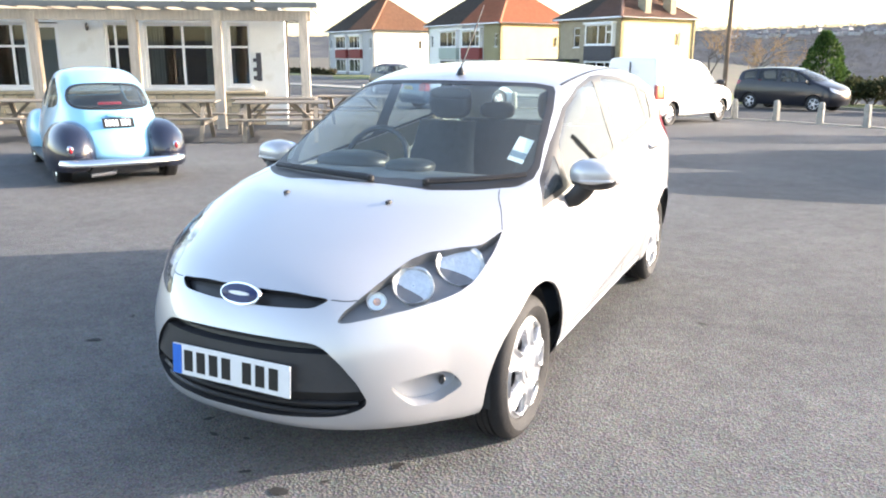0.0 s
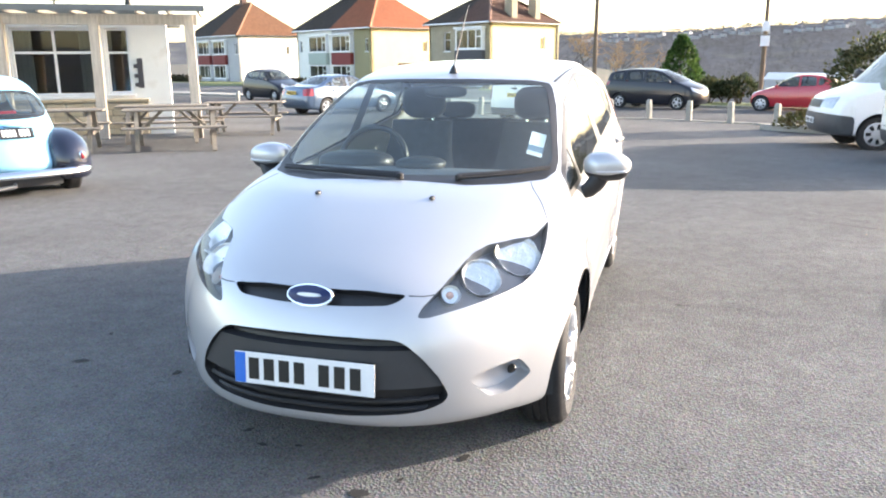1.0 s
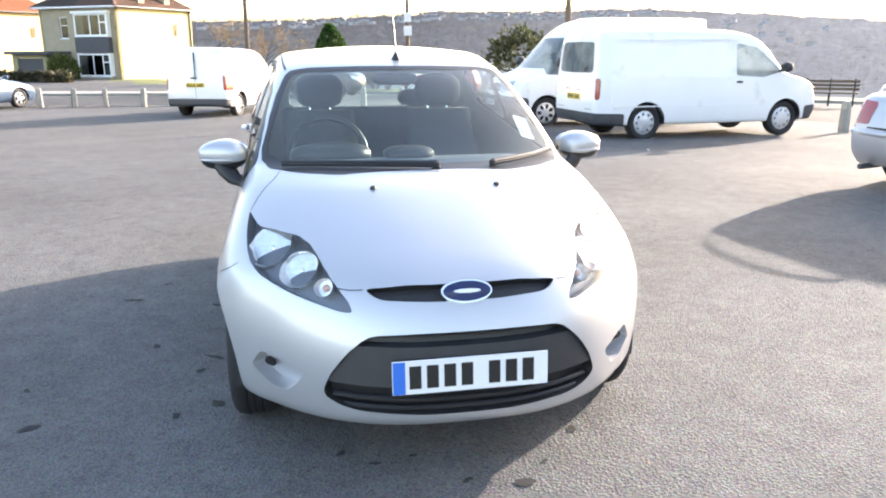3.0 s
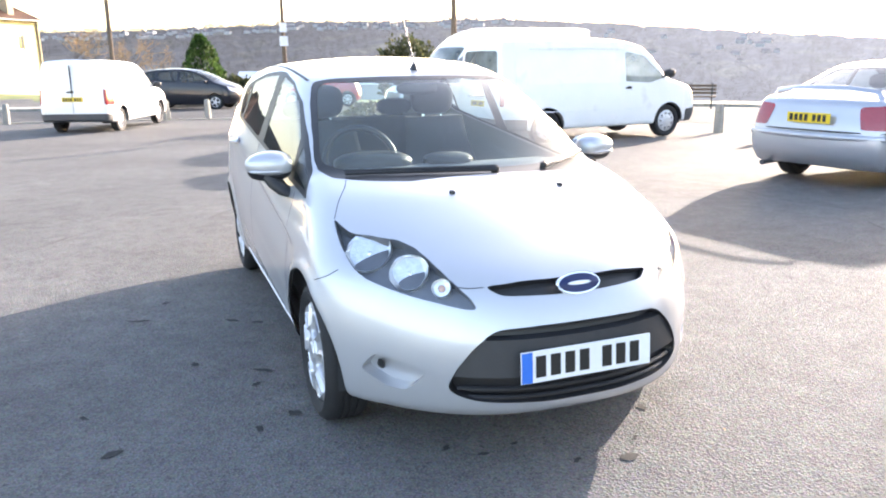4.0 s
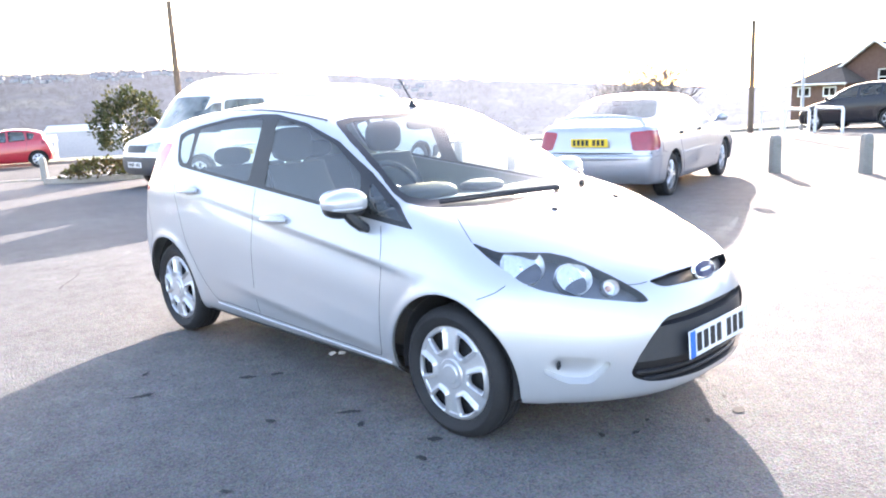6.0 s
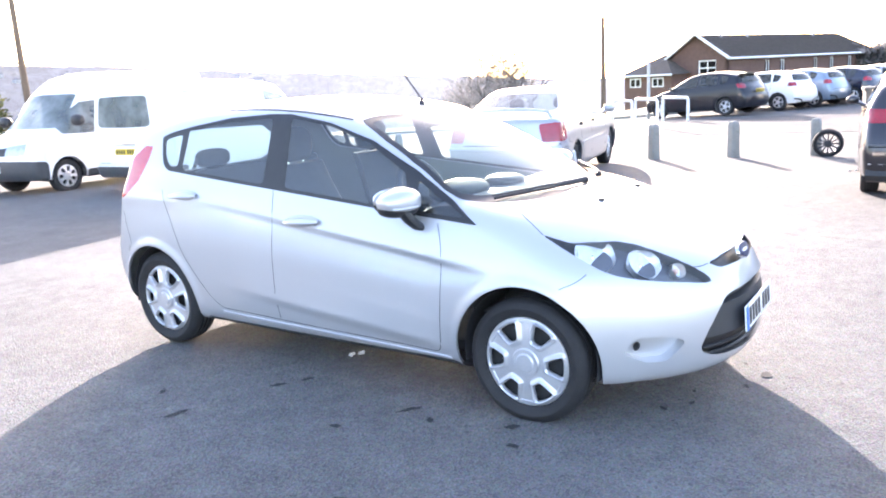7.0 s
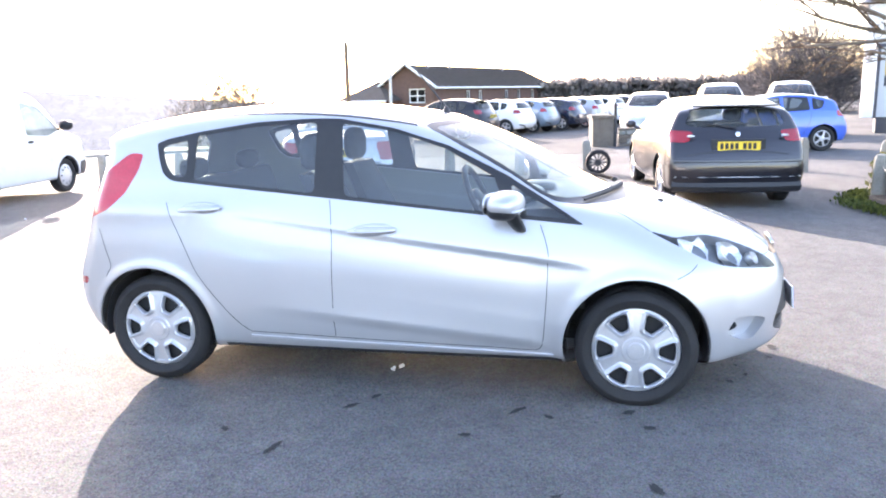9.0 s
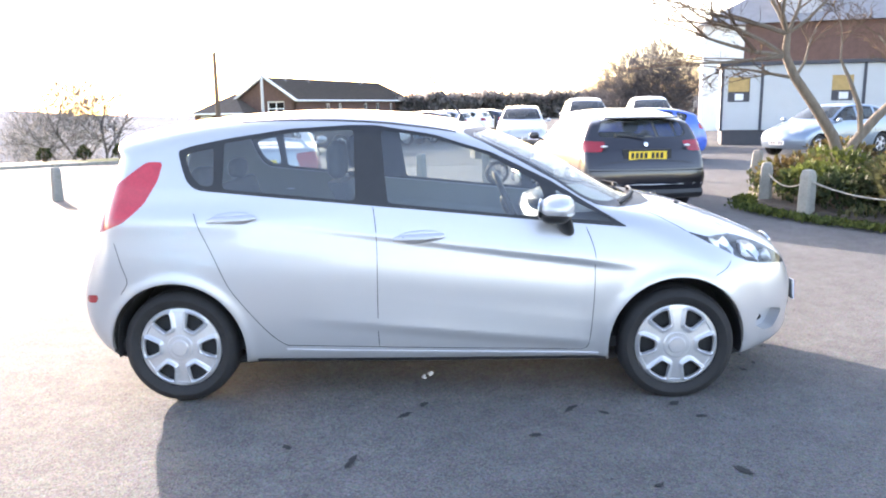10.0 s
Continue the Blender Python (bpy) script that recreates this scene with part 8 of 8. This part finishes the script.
# ---- trees and shrubs ----
BARK = mat("grey_brown_bark", (0.17, 0.14, 0.11), 0.95, 0, 0.35, 6, 50, 0.6, stretch=(3, 3, 0.6))
TWIG = mat("twig", (0.12, 0.09, 0.07), 0.9, 0, 0.25)
FAR_TWIG = mat("far_twigs", (0.11, 0.105, 0.11), 0.95, 0, 0.25)
for m in (TWIG, FAR_TWIG):
    m.node_tree.nodes["Principled BSDF"].inputs["Specular IOR Level"].default_value = 0.0
RUST_TWIG = mat("rusty_twigs", (0.27, 0.17, 0.08), 0.95, 0, 0.3)
def leafy(name, color, other):
    m = mat(name, color, 0.6, 0, 0.35, 3, 30, 0, second=other, second_at=0.5)
    n, l = m.node_tree.nodes, m.node_tree.links
    g = n.new("ShaderNodeNewGeometry")
    r = n.new("ShaderNodeMapRange")
    r.inputs["To Min"].default_value, r.inputs["To Max"].default_value = 0.55, 1.5
    s = n.new("ShaderNodeVectorMath")
    s.operation = "SCALE"
    b = n["Principled BSDF"]
    src = b.inputs["Base Color"].links[0].from_socket
    l.new(g.outputs["Random Per Island"], r.inputs[0]), l.new(src, s.inputs[0]), l.new(r.outputs[0], s.inputs["Scale"]), l.new(s.outputs[0], b.inputs["Base Color"])
    return let_through(m, 0.4)


CONIFER = leafy("conifer_green", (0.035, 0.075, 0.02), (0.055, 0.095, 0.025))
SHRUB = leafy("shrub_green", (0.04, 0.055, 0.025), (0.065, 0.065, 0.03))
LIME = leafy("lime_leaves", (0.10, 0.12, 0.03), (0.065, 0.085, 0.03))
BROWN = leafy("brown_leaves", (0.11, 0.075, 0.03), (0.085, 0.085, 0.03))


def leaves(count, size, place, rng, long=1.6):
    """Many small pointed leaves; place(rng) gives a spot and an outward direction."""
    v, f = [], []
    for _ in range(count):
        p, out = place(rng)
        s = size * rng.uniform(0.6, 1.3)
        d = (Vector(out) + Vector((rng.uniform(-1, 1), rng.uniform(-1, 1), rng.uniform(-0.6, 0.9))) * 0.9).normalized()
        a = d.cross(Vector((rng.uniform(-1, 1), rng.uniform(-1, 1), rng.uniform(-1, 1)))).normalized() * s * 0.5
        p = Vector(p)
        k = len(v)
        v += [p, p + d * s * long * 0.5 + a, p + d * s * long, p + d * s * long * 0.5 - a]
        f.append((k, k + 1, k + 2, k + 3))
    return [tuple(c) for c in v], f


def blob(cx, cy, cz, rx, ry, rz, seed):
    """Places on a lumpy crown."""
    def place(rng):
        while True:
            d = Vector((rng.gauss(0, 1), rng.gauss(0, 1), rng.gauss(0, 1))).normalized()
            if d.z > -0.35:
                break
        lump = 1 + 0.38 * noise.noise(d * 2.3 + Vector((seed, seed * 2, 0))) + 0.2 * noise.noise(d * 6 + Vector((0, seed, 0)))
        k = lump * rng.uniform(0.55, 1.0) ** 0.5
        return (cx + rx * d.x * k, cy + ry * d.y * k, cz + rz * d.z * k), d
    return place


def shrub(name, label, x, y, w, h, material, count, size, seed, z=None):
    rng = random.Random(seed)
    g = land(x, y) if z is None else z
    ob = thing(name, label, "shrub", pose(x, y, g))
    bm = bmesh.new()
    for i in range(7):
        a = rng.uniform(0, 6.28)
        tube([(0, 0, -0.05), (0.25 * w * math.cos(a), 0.25 * w * math.sin(a), h * 0.45), (0.4 * w * math.cos(a), 0.4 * w * math.sin(a), h * 0.8)], [0.03, 0.02, 0.008], 5, bm)
    part("stems", bm, TWIG, ob)
    v, f = leaves(count, size, blob(0, 0, h * 0.5, w / 2, w / 2, h * 0.52, seed), rng)
    mesh_part("crown", v, f, material, ob, "", False)
    return ob


def conifer(x, y, h, w, seed):
    rng = random.Random(seed)
    ob = thing("conifer", "dense dark green conifer beyond the road", "tree", pose(x, y, land(x, y) - 0.1))
    part("trunk", tube([(0, 0, 0), (0, 0, h * 0.9)], [0.12, 0.02], 8), BARK, ob)
    def place(r):
        t = r.random() ** 1.4
        a = r.uniform(0, 6.283)
        k = (w / 2) * (1 - t) ** 0.75 * (0.75 + 0.35 * noise.noise(Vector((math.cos(a) * 1.5, math.sin(a) * 1.5, t * 4 + seed)))) * r.uniform(0.75, 1.0) + 0.03
        return (k * math.cos(a), k * math.sin(a), 0.15 + t * (h - 0.2)), (math.cos(a) * 0.6, math.sin(a) * 0.6, 0.7)
    v, f = leaves(4200, 0.10, place, rng, 2.2)
    mesh_part("crown", v, f, CONIFER, ob, "", False)


def bare_tree(name, label, x, y, z, h, seed, material, twig, levels=5, spread=0.55, trunk=0.12, lean=(0, 0), droop=0.0, fork=3):
    rng = random.Random(seed)
    ob = thing(name, label, "tree", pose(x, y, z))
    limbs, fine = bmesh.new(), bmesh.new()
    def grow(p, d, ln, r, k):
        pts, rad = [p], [r]
        q = p
        for i in range(3):
            d = (d + Vector((rng.uniform(-1, 1), rng.uniform(-1, 1), rng.uniform(-0.5, 0.6) - droop)) * 0.22).normalized()
            q = q + d * ln / 3
            pts.append(q)
            rad.append(r * (1 - 0.16 * (i + 1)))
        tube(pts, rad, 8 if k == 0 else (6 if k < 3 else 3), limbs if k < 3 else fine, k < 2)
        if k < levels:
            for i in range(fork if k < levels - 1 else 4):
                side = Vector((rng.uniform(-1, 1), rng.uniform(-1, 1), rng.uniform(-0.25, 0.75) - droop))
                at = pts[-1] if i == 0 else pts[rng.choice((2, 3, 3))]
                grow(at, (d * (1 - spread) + side * spread).normalized(), ln * rng.uniform(0.62, 0.85), r * 0.55 if i else r * 0.62, k + 1)
    grow(Vector((0, 0, -0.1)), Vector((lean[0], lean[1], 1)).normalized(), h * 0.32, trunk, 0)
    part("trunk", limbs, material, ob, "", True)
    part("crown", fine, twig, ob, "bare winter twigs")
    return ob


conifer(1.5, 36.5, 3.3, 4.1, 1)
shrub("shrub", "evergreen shrub at the end of the bollards", 5.9, 17.6, 1.75, 2.25, SHRUB, 3200, 0.07, 5)
shrub("shrub", "low brown-green planting in a kerbed island", 4.6, 16.6, 1.6, 0.5, BROWN, 1300, 0.06, 6)
for i, (x, y, w, h) in enumerate(((2.9, 34.6, 1.5, 1.2), (4.2, 34.4, 1.6, 1.3), (6.3, 34.2, 1.4, 1.1), (3.6, 34.9, 1.4, 1.0))):
    shrub("shrub", "dark evergreen bush on the grass verge", x, y, w, h, SHRUB, 1300, 0.09, 20 + i)
for i, (x, y) in enumerate(((28.0, 17.3), (28.4, 15.8), (28.8, 14.4))):
    shrub("shrub", "small dark bush on the verge beyond the road", x, y, 0.5, 0.65, SHRUB, 500, 0.06, 140 + i)
shrub("shrub", "bright yellow-green shrub beside the garage", -15.9, 54.2, 1.9, 2.3, LIME, 1500, 0.13, 31, -1.3)
for i, (x, y) in enumerate(((-4.5, 46), (-2.4, 47.5), (-0.6, 50))):
    bare_tree("bare_tree", "rust-brown bare tree beyond the road", x, y, land(x, y) - 0.3, 5.2, 40 + i, FAR_TWIG, RUST_TWIG, 5, 0.6, 0.1)
strip("planting_island", [(3.4, 17.2), (4.4, 16.3), (5.6, 16.0), (6.6, 16.4)], 0, 1.5, 0.14, 0.2, CONCRETE, "kerbed planting island", "kerb")
# winter trees behind the off-roaders
for i, (az, d, h) in enumerate(((100.0, 62, 4.6), (101.3, 58, 6.4), (102.6, 60, 7.6), (103.9, 57, 7.4), (105.2, 60, 6.2), (106.3, 55, 8.6))):
    x, y = -4.38 + d * math.sin(radians(az)), -1.0 + d * math.cos(radians(az))
    bare_tree("bare_tree", "bare grey winter tree behind the parked cars", x, y, -1.6, h, 60 + i, FAR_TWIG, FAR_TWIG, 5, 0.6, 0.12)
for i, (az, d, h) in enumerate(((62.8, 47, 8.0), (64.3, 48, 8.4), (65.6, 46, 7.2))):
    x, y = -4.5 + d * math.sin(radians(az)), -0.2 + d * math.cos(radians(az))
    bare_tree("bare_tree", "bare tree on the slope beyond the road", x, y, land(x, y) - 0.2, h, 80 + i, FAR_TWIG, FAR_TWIG, 5, 0.62, 0.14)
# hedge line beyond the parking row
HEDGE = leafy("winter_hedge", (0.25, 0.235, 0.225), (0.22, 0.2, 0.19))
rng = random.Random(11)
def hedge_place(r):
    az = r.uniform(85, 106)
    d = 100 + r.uniform(-3, 3)
    top = 2.5 + 0.8 * noise.noise(Vector((az * 0.8, 0, 0)))
    return (-4.4 + d * math.sin(radians(az)), -1 + d * math.cos(radians(az)), r.uniform(-6, top)), (-1, 0, 0.4)
v, f = leaves(30000, 0.6, hedge_place, rng)
tagged(mesh_part("hedge", v, f, HEDGE, None, "tangled winter hedge beyond the parking row", False), "", "hedge", "", "stuff")

# dense twigs of the winter trees, and the clipped hedges before the houses
THICKET = leafy("thicket_twigs", (0.092, 0.092, 0.105), (0.072, 0.072, 0.08))
def thicket_place(r):
    az, d, h = r.choice(((100.0, 62, 4.6), (101.3, 58, 6.4), (102.6, 60, 7.6), (103.9, 57, 7.4), (105.2, 60, 6.2)))
    k = Vector((r.gauss(0, 1), r.gauss(0, 1), r.gauss(0, 1))).normalized() * r.random() ** 0.4
    return (-4.38 + d * math.sin(radians(az)) + 1.9 * k.x, -1.0 + d * math.cos(radians(az)) + 1.9 * k.y, -1.6 + h * (0.55 + 0.42 * k.z)), (k.x, k.y, k.z + 0.6)
v, f = leaves(17000, 0.035, thicket_place, rng, 22)
tagged(mesh_part("thicket", v, f, THICKET, None, "dense bare twigs of winter trees behind the cars", False), "", "trees", "", "stuff")
SLOPE_TWIGS = leafy("slope_twigs", (0.2, 0.2, 0.21), (0.17, 0.17, 0.18))
def slope_place(r):
    az, d, h = r.choice(((61.9, 47, 8.0), (63.6, 48, 9.0), (65.0, 46, 7.2), (60.8, 49, 6.8)))
    x, y = -4.5 + d * math.sin(radians(az)), -0.2 + d * math.cos(radians(az))
    k = Vector((r.gauss(0, 1), r.gauss(0, 1), r.gauss(0, 1))).normalized() * r.random() ** 0.4
    return (x + 1.7 * k.x, y + 1.7 * k.y, land(x, y) + h * (0.62 + 0.34 * k.z)), (k.x, k.y, k.z + 0.6)
v, f = leaves(9000, 0.03, slope_place, rng, 20)
tagged(mesh_part("thicket", v, f, SLOPE_TWIGS, None, "dense bare twigs of trees on the slope", False), "", "trees", "", "stuff")
CLIPPED = leafy("clipped_hedge", (0.055, 0.06, 0.035), (0.085, 0.07, 0.045))
for (hx, hy), w in (((-12.2, 54.4), 9.0), ((-24.9, 62.4), 13.5), ((-46.1, 75.6), 13.5)):
    hm = pose(hx, hy, -0.9, 0, 0, -32)
    def clipped(r):
        p = hm @ Vector((r.uniform(-w, 0.6), r.uniform(-5.5, -4.7), r.uniform(-0.6, 0.85 + 0.1 * noise.noise(Vector((r.random(), hx, 0))))))
        return tuple(p), (0, -1, 0.5)
    v, f = leaves(2600, 0.22, clipped, rng)
    tagged(mesh_part("garden_hedge", v, f, CLIPPED, None, "dark clipped hedge along the front gardens", False), "", "hedge", "garden hedges", "stuff")

# ---- planting bed with the bare tree ----
SOIL = mat("dark_soil", (0.05, 0.04, 0.03), 0.95, 0, 0.35, 3, 40, 0.6)
bed = [(3.0, -5.6), (4.07, -4.97), (5.1, -4.42), (6.2, -4.25), (7.3, -4.65), (9.6, -5.6), (11.5, -8), (9.5, -12), (5.5, -11), (3.2, -8.5), (2.6, -6.8)]
t = bmesh.new()
ring = spline(bed, 5, True)
c = ring.mean(0)
low = [t.verts.new((x, y, ground_z(x, y) - 0.02)) for x, y in ring]
mid = [t.verts.new((c[0] + (x - c[0]) * 0.93, c[1] + (y - c[1]) * 0.93, ground_z(x, y) + 0.1)) for x, y in ring]
for i in range(len(low)):
    j = (i + 1) % len(low)
    t.faces.new((low[i], low[j], mid[j], mid[i]))
t.faces.new(mid)
tagged(part("planting_bed", t, SOIL), "raised bed of dark soil beside the car park", "planting bed", "", "structure")
rng = random.Random(15)
def cover(r):
    while True:
        x, y = r.uniform(3.2, 11.5), r.uniform(-10.5, -4.7)
        if in_poly(ring, np.array([x]), np.array([y]))[0]:
            h = 0.08 + 0.22 * max(0, noise.noise(Vector((x * 1.3, y * 1.3, 0))) + 0.3)
            return (x, y, ground_z(x, y) + 0.08 + r.uniform(0, h)), (0, 0, 1)
v, f = leaves(7000, 0.06, cover, rng)
tagged(mesh_part("ground_cover", v, f, SHRUB, None, "low mixed ground cover in the bed", False), "", "ground cover", "", "stuff")
edge = spline([(3.0, -5.5), (4.07, -4.92), (5.1, -4.38), (6.2, -4.2), (7.3, -4.6)], 12)
def mossy(r):
    q = edge[r.randrange(len(edge))]
    x, y = q[0] + r.gauss(0, 0.07), q[1] + r.gauss(0.0, 0.07)
    return (x, y, ground_z(x, y) + r.uniform(0.005, 0.05)), (0, 0, 1)
v, f = leaves(3200, 0.04, mossy, rng)
tagged(mesh_part("moss", v, f, LIME, None, "bright moss along the edge of the bed", False), "", "moss", "", "stuff")
for i, (x, y, w, h, m, n) in enumerate(((6.2, -5.15, 0.9, 0.5, LIME, 900), (7.3, -5.35, 1.1, 0.55, BROWN, 900), (5.4, -5.1, 0.8, 0.42, SHRUB, 800), (7.9, -6.2, 1.2, 0.6, LIME, 900), (5.0, -5.9, 1.2, 0.6, SHRUB, 1200), (4.3, -5.6, 0.9, 0.45, BROWN, 700), (6.3, -6.5, 1.2, 0.7, SHRUB, 1200), (4.6, -7.0, 1.0, 1.3, LIME, 1300), (9.3, -7.0, 1.2, 0.7, BROWN, 800))):
    shrub("bed_shrub", {id(LIME): "bright yellow-green shrub in the bed", id(BROWN): "brown-leaved shrub in the bed", id(SHRUB): "dark green shrub in the bed"}[id(m)], x, y, w, h, m, n, 0.055, 100 + i, ground_z(x, y) + 0.08)


def bed_tree():
    x, y = 8.35, -6.45
    rng = random.Random(5)
    ob = thing("ornamental_tree", "small bare ornamental tree with two leaning stems in the bed", "tree", pose(x, y, ground_z(x, y) + 0.05))
    limbs, fine = bmesh.new(), bmesh.new()
    def grow(p, d, ln, r, k, top):
        pts, rad = [p], [r]
        for i in range(3):
            d = (d + Vector((rng.uniform(-1, 1), rng.uniform(-1, 1), rng.uniform(-0.35, 0.35))) * 0.3).normalized()
            pts.append(pts[-1] + d * ln / 3)
            rad.append(r * (1 - 0.17 * (i + 1)))
        tube(pts, rad, 6 if k < 2 else 4, limbs if k < 2 else fine, True)
        if k < top:
            for i in range(4 if k < 3 else 3):
                at = pts[rng.choice((1, 2, 3, 3))]
                side = Vector((rng.uniform(-1, 1), rng.uniform(-1, 1), rng.uniform(-0.3, 0.55)))
                grow(at, (d * 0.55 + side * 0.6).normalized(), ln * rng.uniform(0.5, 0.72), max(r * 0.5, 0.004), k + 1, top)
    # two stems; x grows away from the car park, y towards the road
    a = [Vector(q) for q in ((0, 0, -0.1), (0.0, -0.02, 0.5), (0.0, 0.1, 0.85), (-0.02, 0.45, 1.35), (-0.05, 0.8, 1.8), (-0.05, 0.98, 2.15), (0.0, 0.95, 2.5))]
    b = [Vector(q) for q in ((0, -0.02, 0.35), (0.0, -0.25, 0.75), (0.05, -0.6, 1.15), (0.1, -1.1, 1.6), (0.15, -1.7, 2.2), (0.2, -2.1, 2.9))]
    c = [Vector(q) for q in ((0, -0.35, 0.85), (0.0, -0.3, 1.3), (-0.05, -0.1, 1.7), (-0.05, 0.1, 2.1))]
    tube(a, [0.11, 0.1, 0.09, 0.08, 0.075, 0.065, 0.05], 10, limbs)
    tube(b, [0.09, 0.085, 0.075, 0.065, 0.05, 0.04], 10, limbs)
    tube(c, [0.05, 0.045, 0.035, 0.02], 8, limbs)
    for p, d, ln, r in ((a[6], (0, 0.3, 1), 1.1, 0.045), (a[5], (-0.2, 0.95, 0.1), 1.5, 0.04), (a[5], (0.3, 0.8, 0.35), 1.3, 0.04), (a[6], (0.1, -0.7, 0.6), 1.1, 0.035), (a[4], (0.1, 1, 0.2), 1.1, 0.03), (b[5], (0, -0.2, 1), 1.0, 0.035), (b[4], (0, -1, 0.3), 1.1, 0.035),
                        (b[5], (0.1, 0.7, 0.6), 1.0, 0.03), (c[3], (0, 0.2, 0.8), 0.6, 0.018), (a[6], (-0.3, 0.5, 0.7), 1.2, 0.04), (a[6], (0, 0.9, 0.3), 1.4, 0.04), (a[5], (-0.1, 0.9, -0.05), 1.6, 0.035), (a[6], (0.2, -0.4, 0.8), 1.2, 0.035), (b[3], (-0.1, 0.3, 0.9), 1.0, 0.03), (b[4], (0.0, 0.5, 0.8), 1.1, 0.03), (b[5], (-0.1, -0.8, 0.5), 1.2, 0.03), (b[3], (0.2, -0.9, 0.2), 1.0, 0.028), (a[4], (0.2, -0.6, 0.7), 0.9, 0.028)):
        grow(p, Vector(d).normalized(), ln, r, 1, 5)
    part("trunk", limbs, BARK, ob, "", True)
    part("crown", fine, TWIG, ob, "bare twiggy crown")


bed_tree()
ROPE = mat("pale_rope", (0.33, 0.31, 0.27), 0.9, 0, 0.2, 30, 200, 0.3)
for (x0, y0), (x1, y1) in (((6.6, -4.6), (5.16, -4.54)), ((5.16, -4.54), (3.4, -5.3))):
    pts = [(x0 + (x1 - x0) * k / 10, y0 + (y1 - y0) * k / 10, ground_z(x0, y0) + 0.5 - 0.9 * 0.16 * (1 - (2 * k / 10 - 1) ** 2)) for k in range(11)]
    tagged(part("rope", tube(pts, 0.01, 8), ROPE, None, "", True), "pale rope slung between the bollards", "rope", "rope spans")
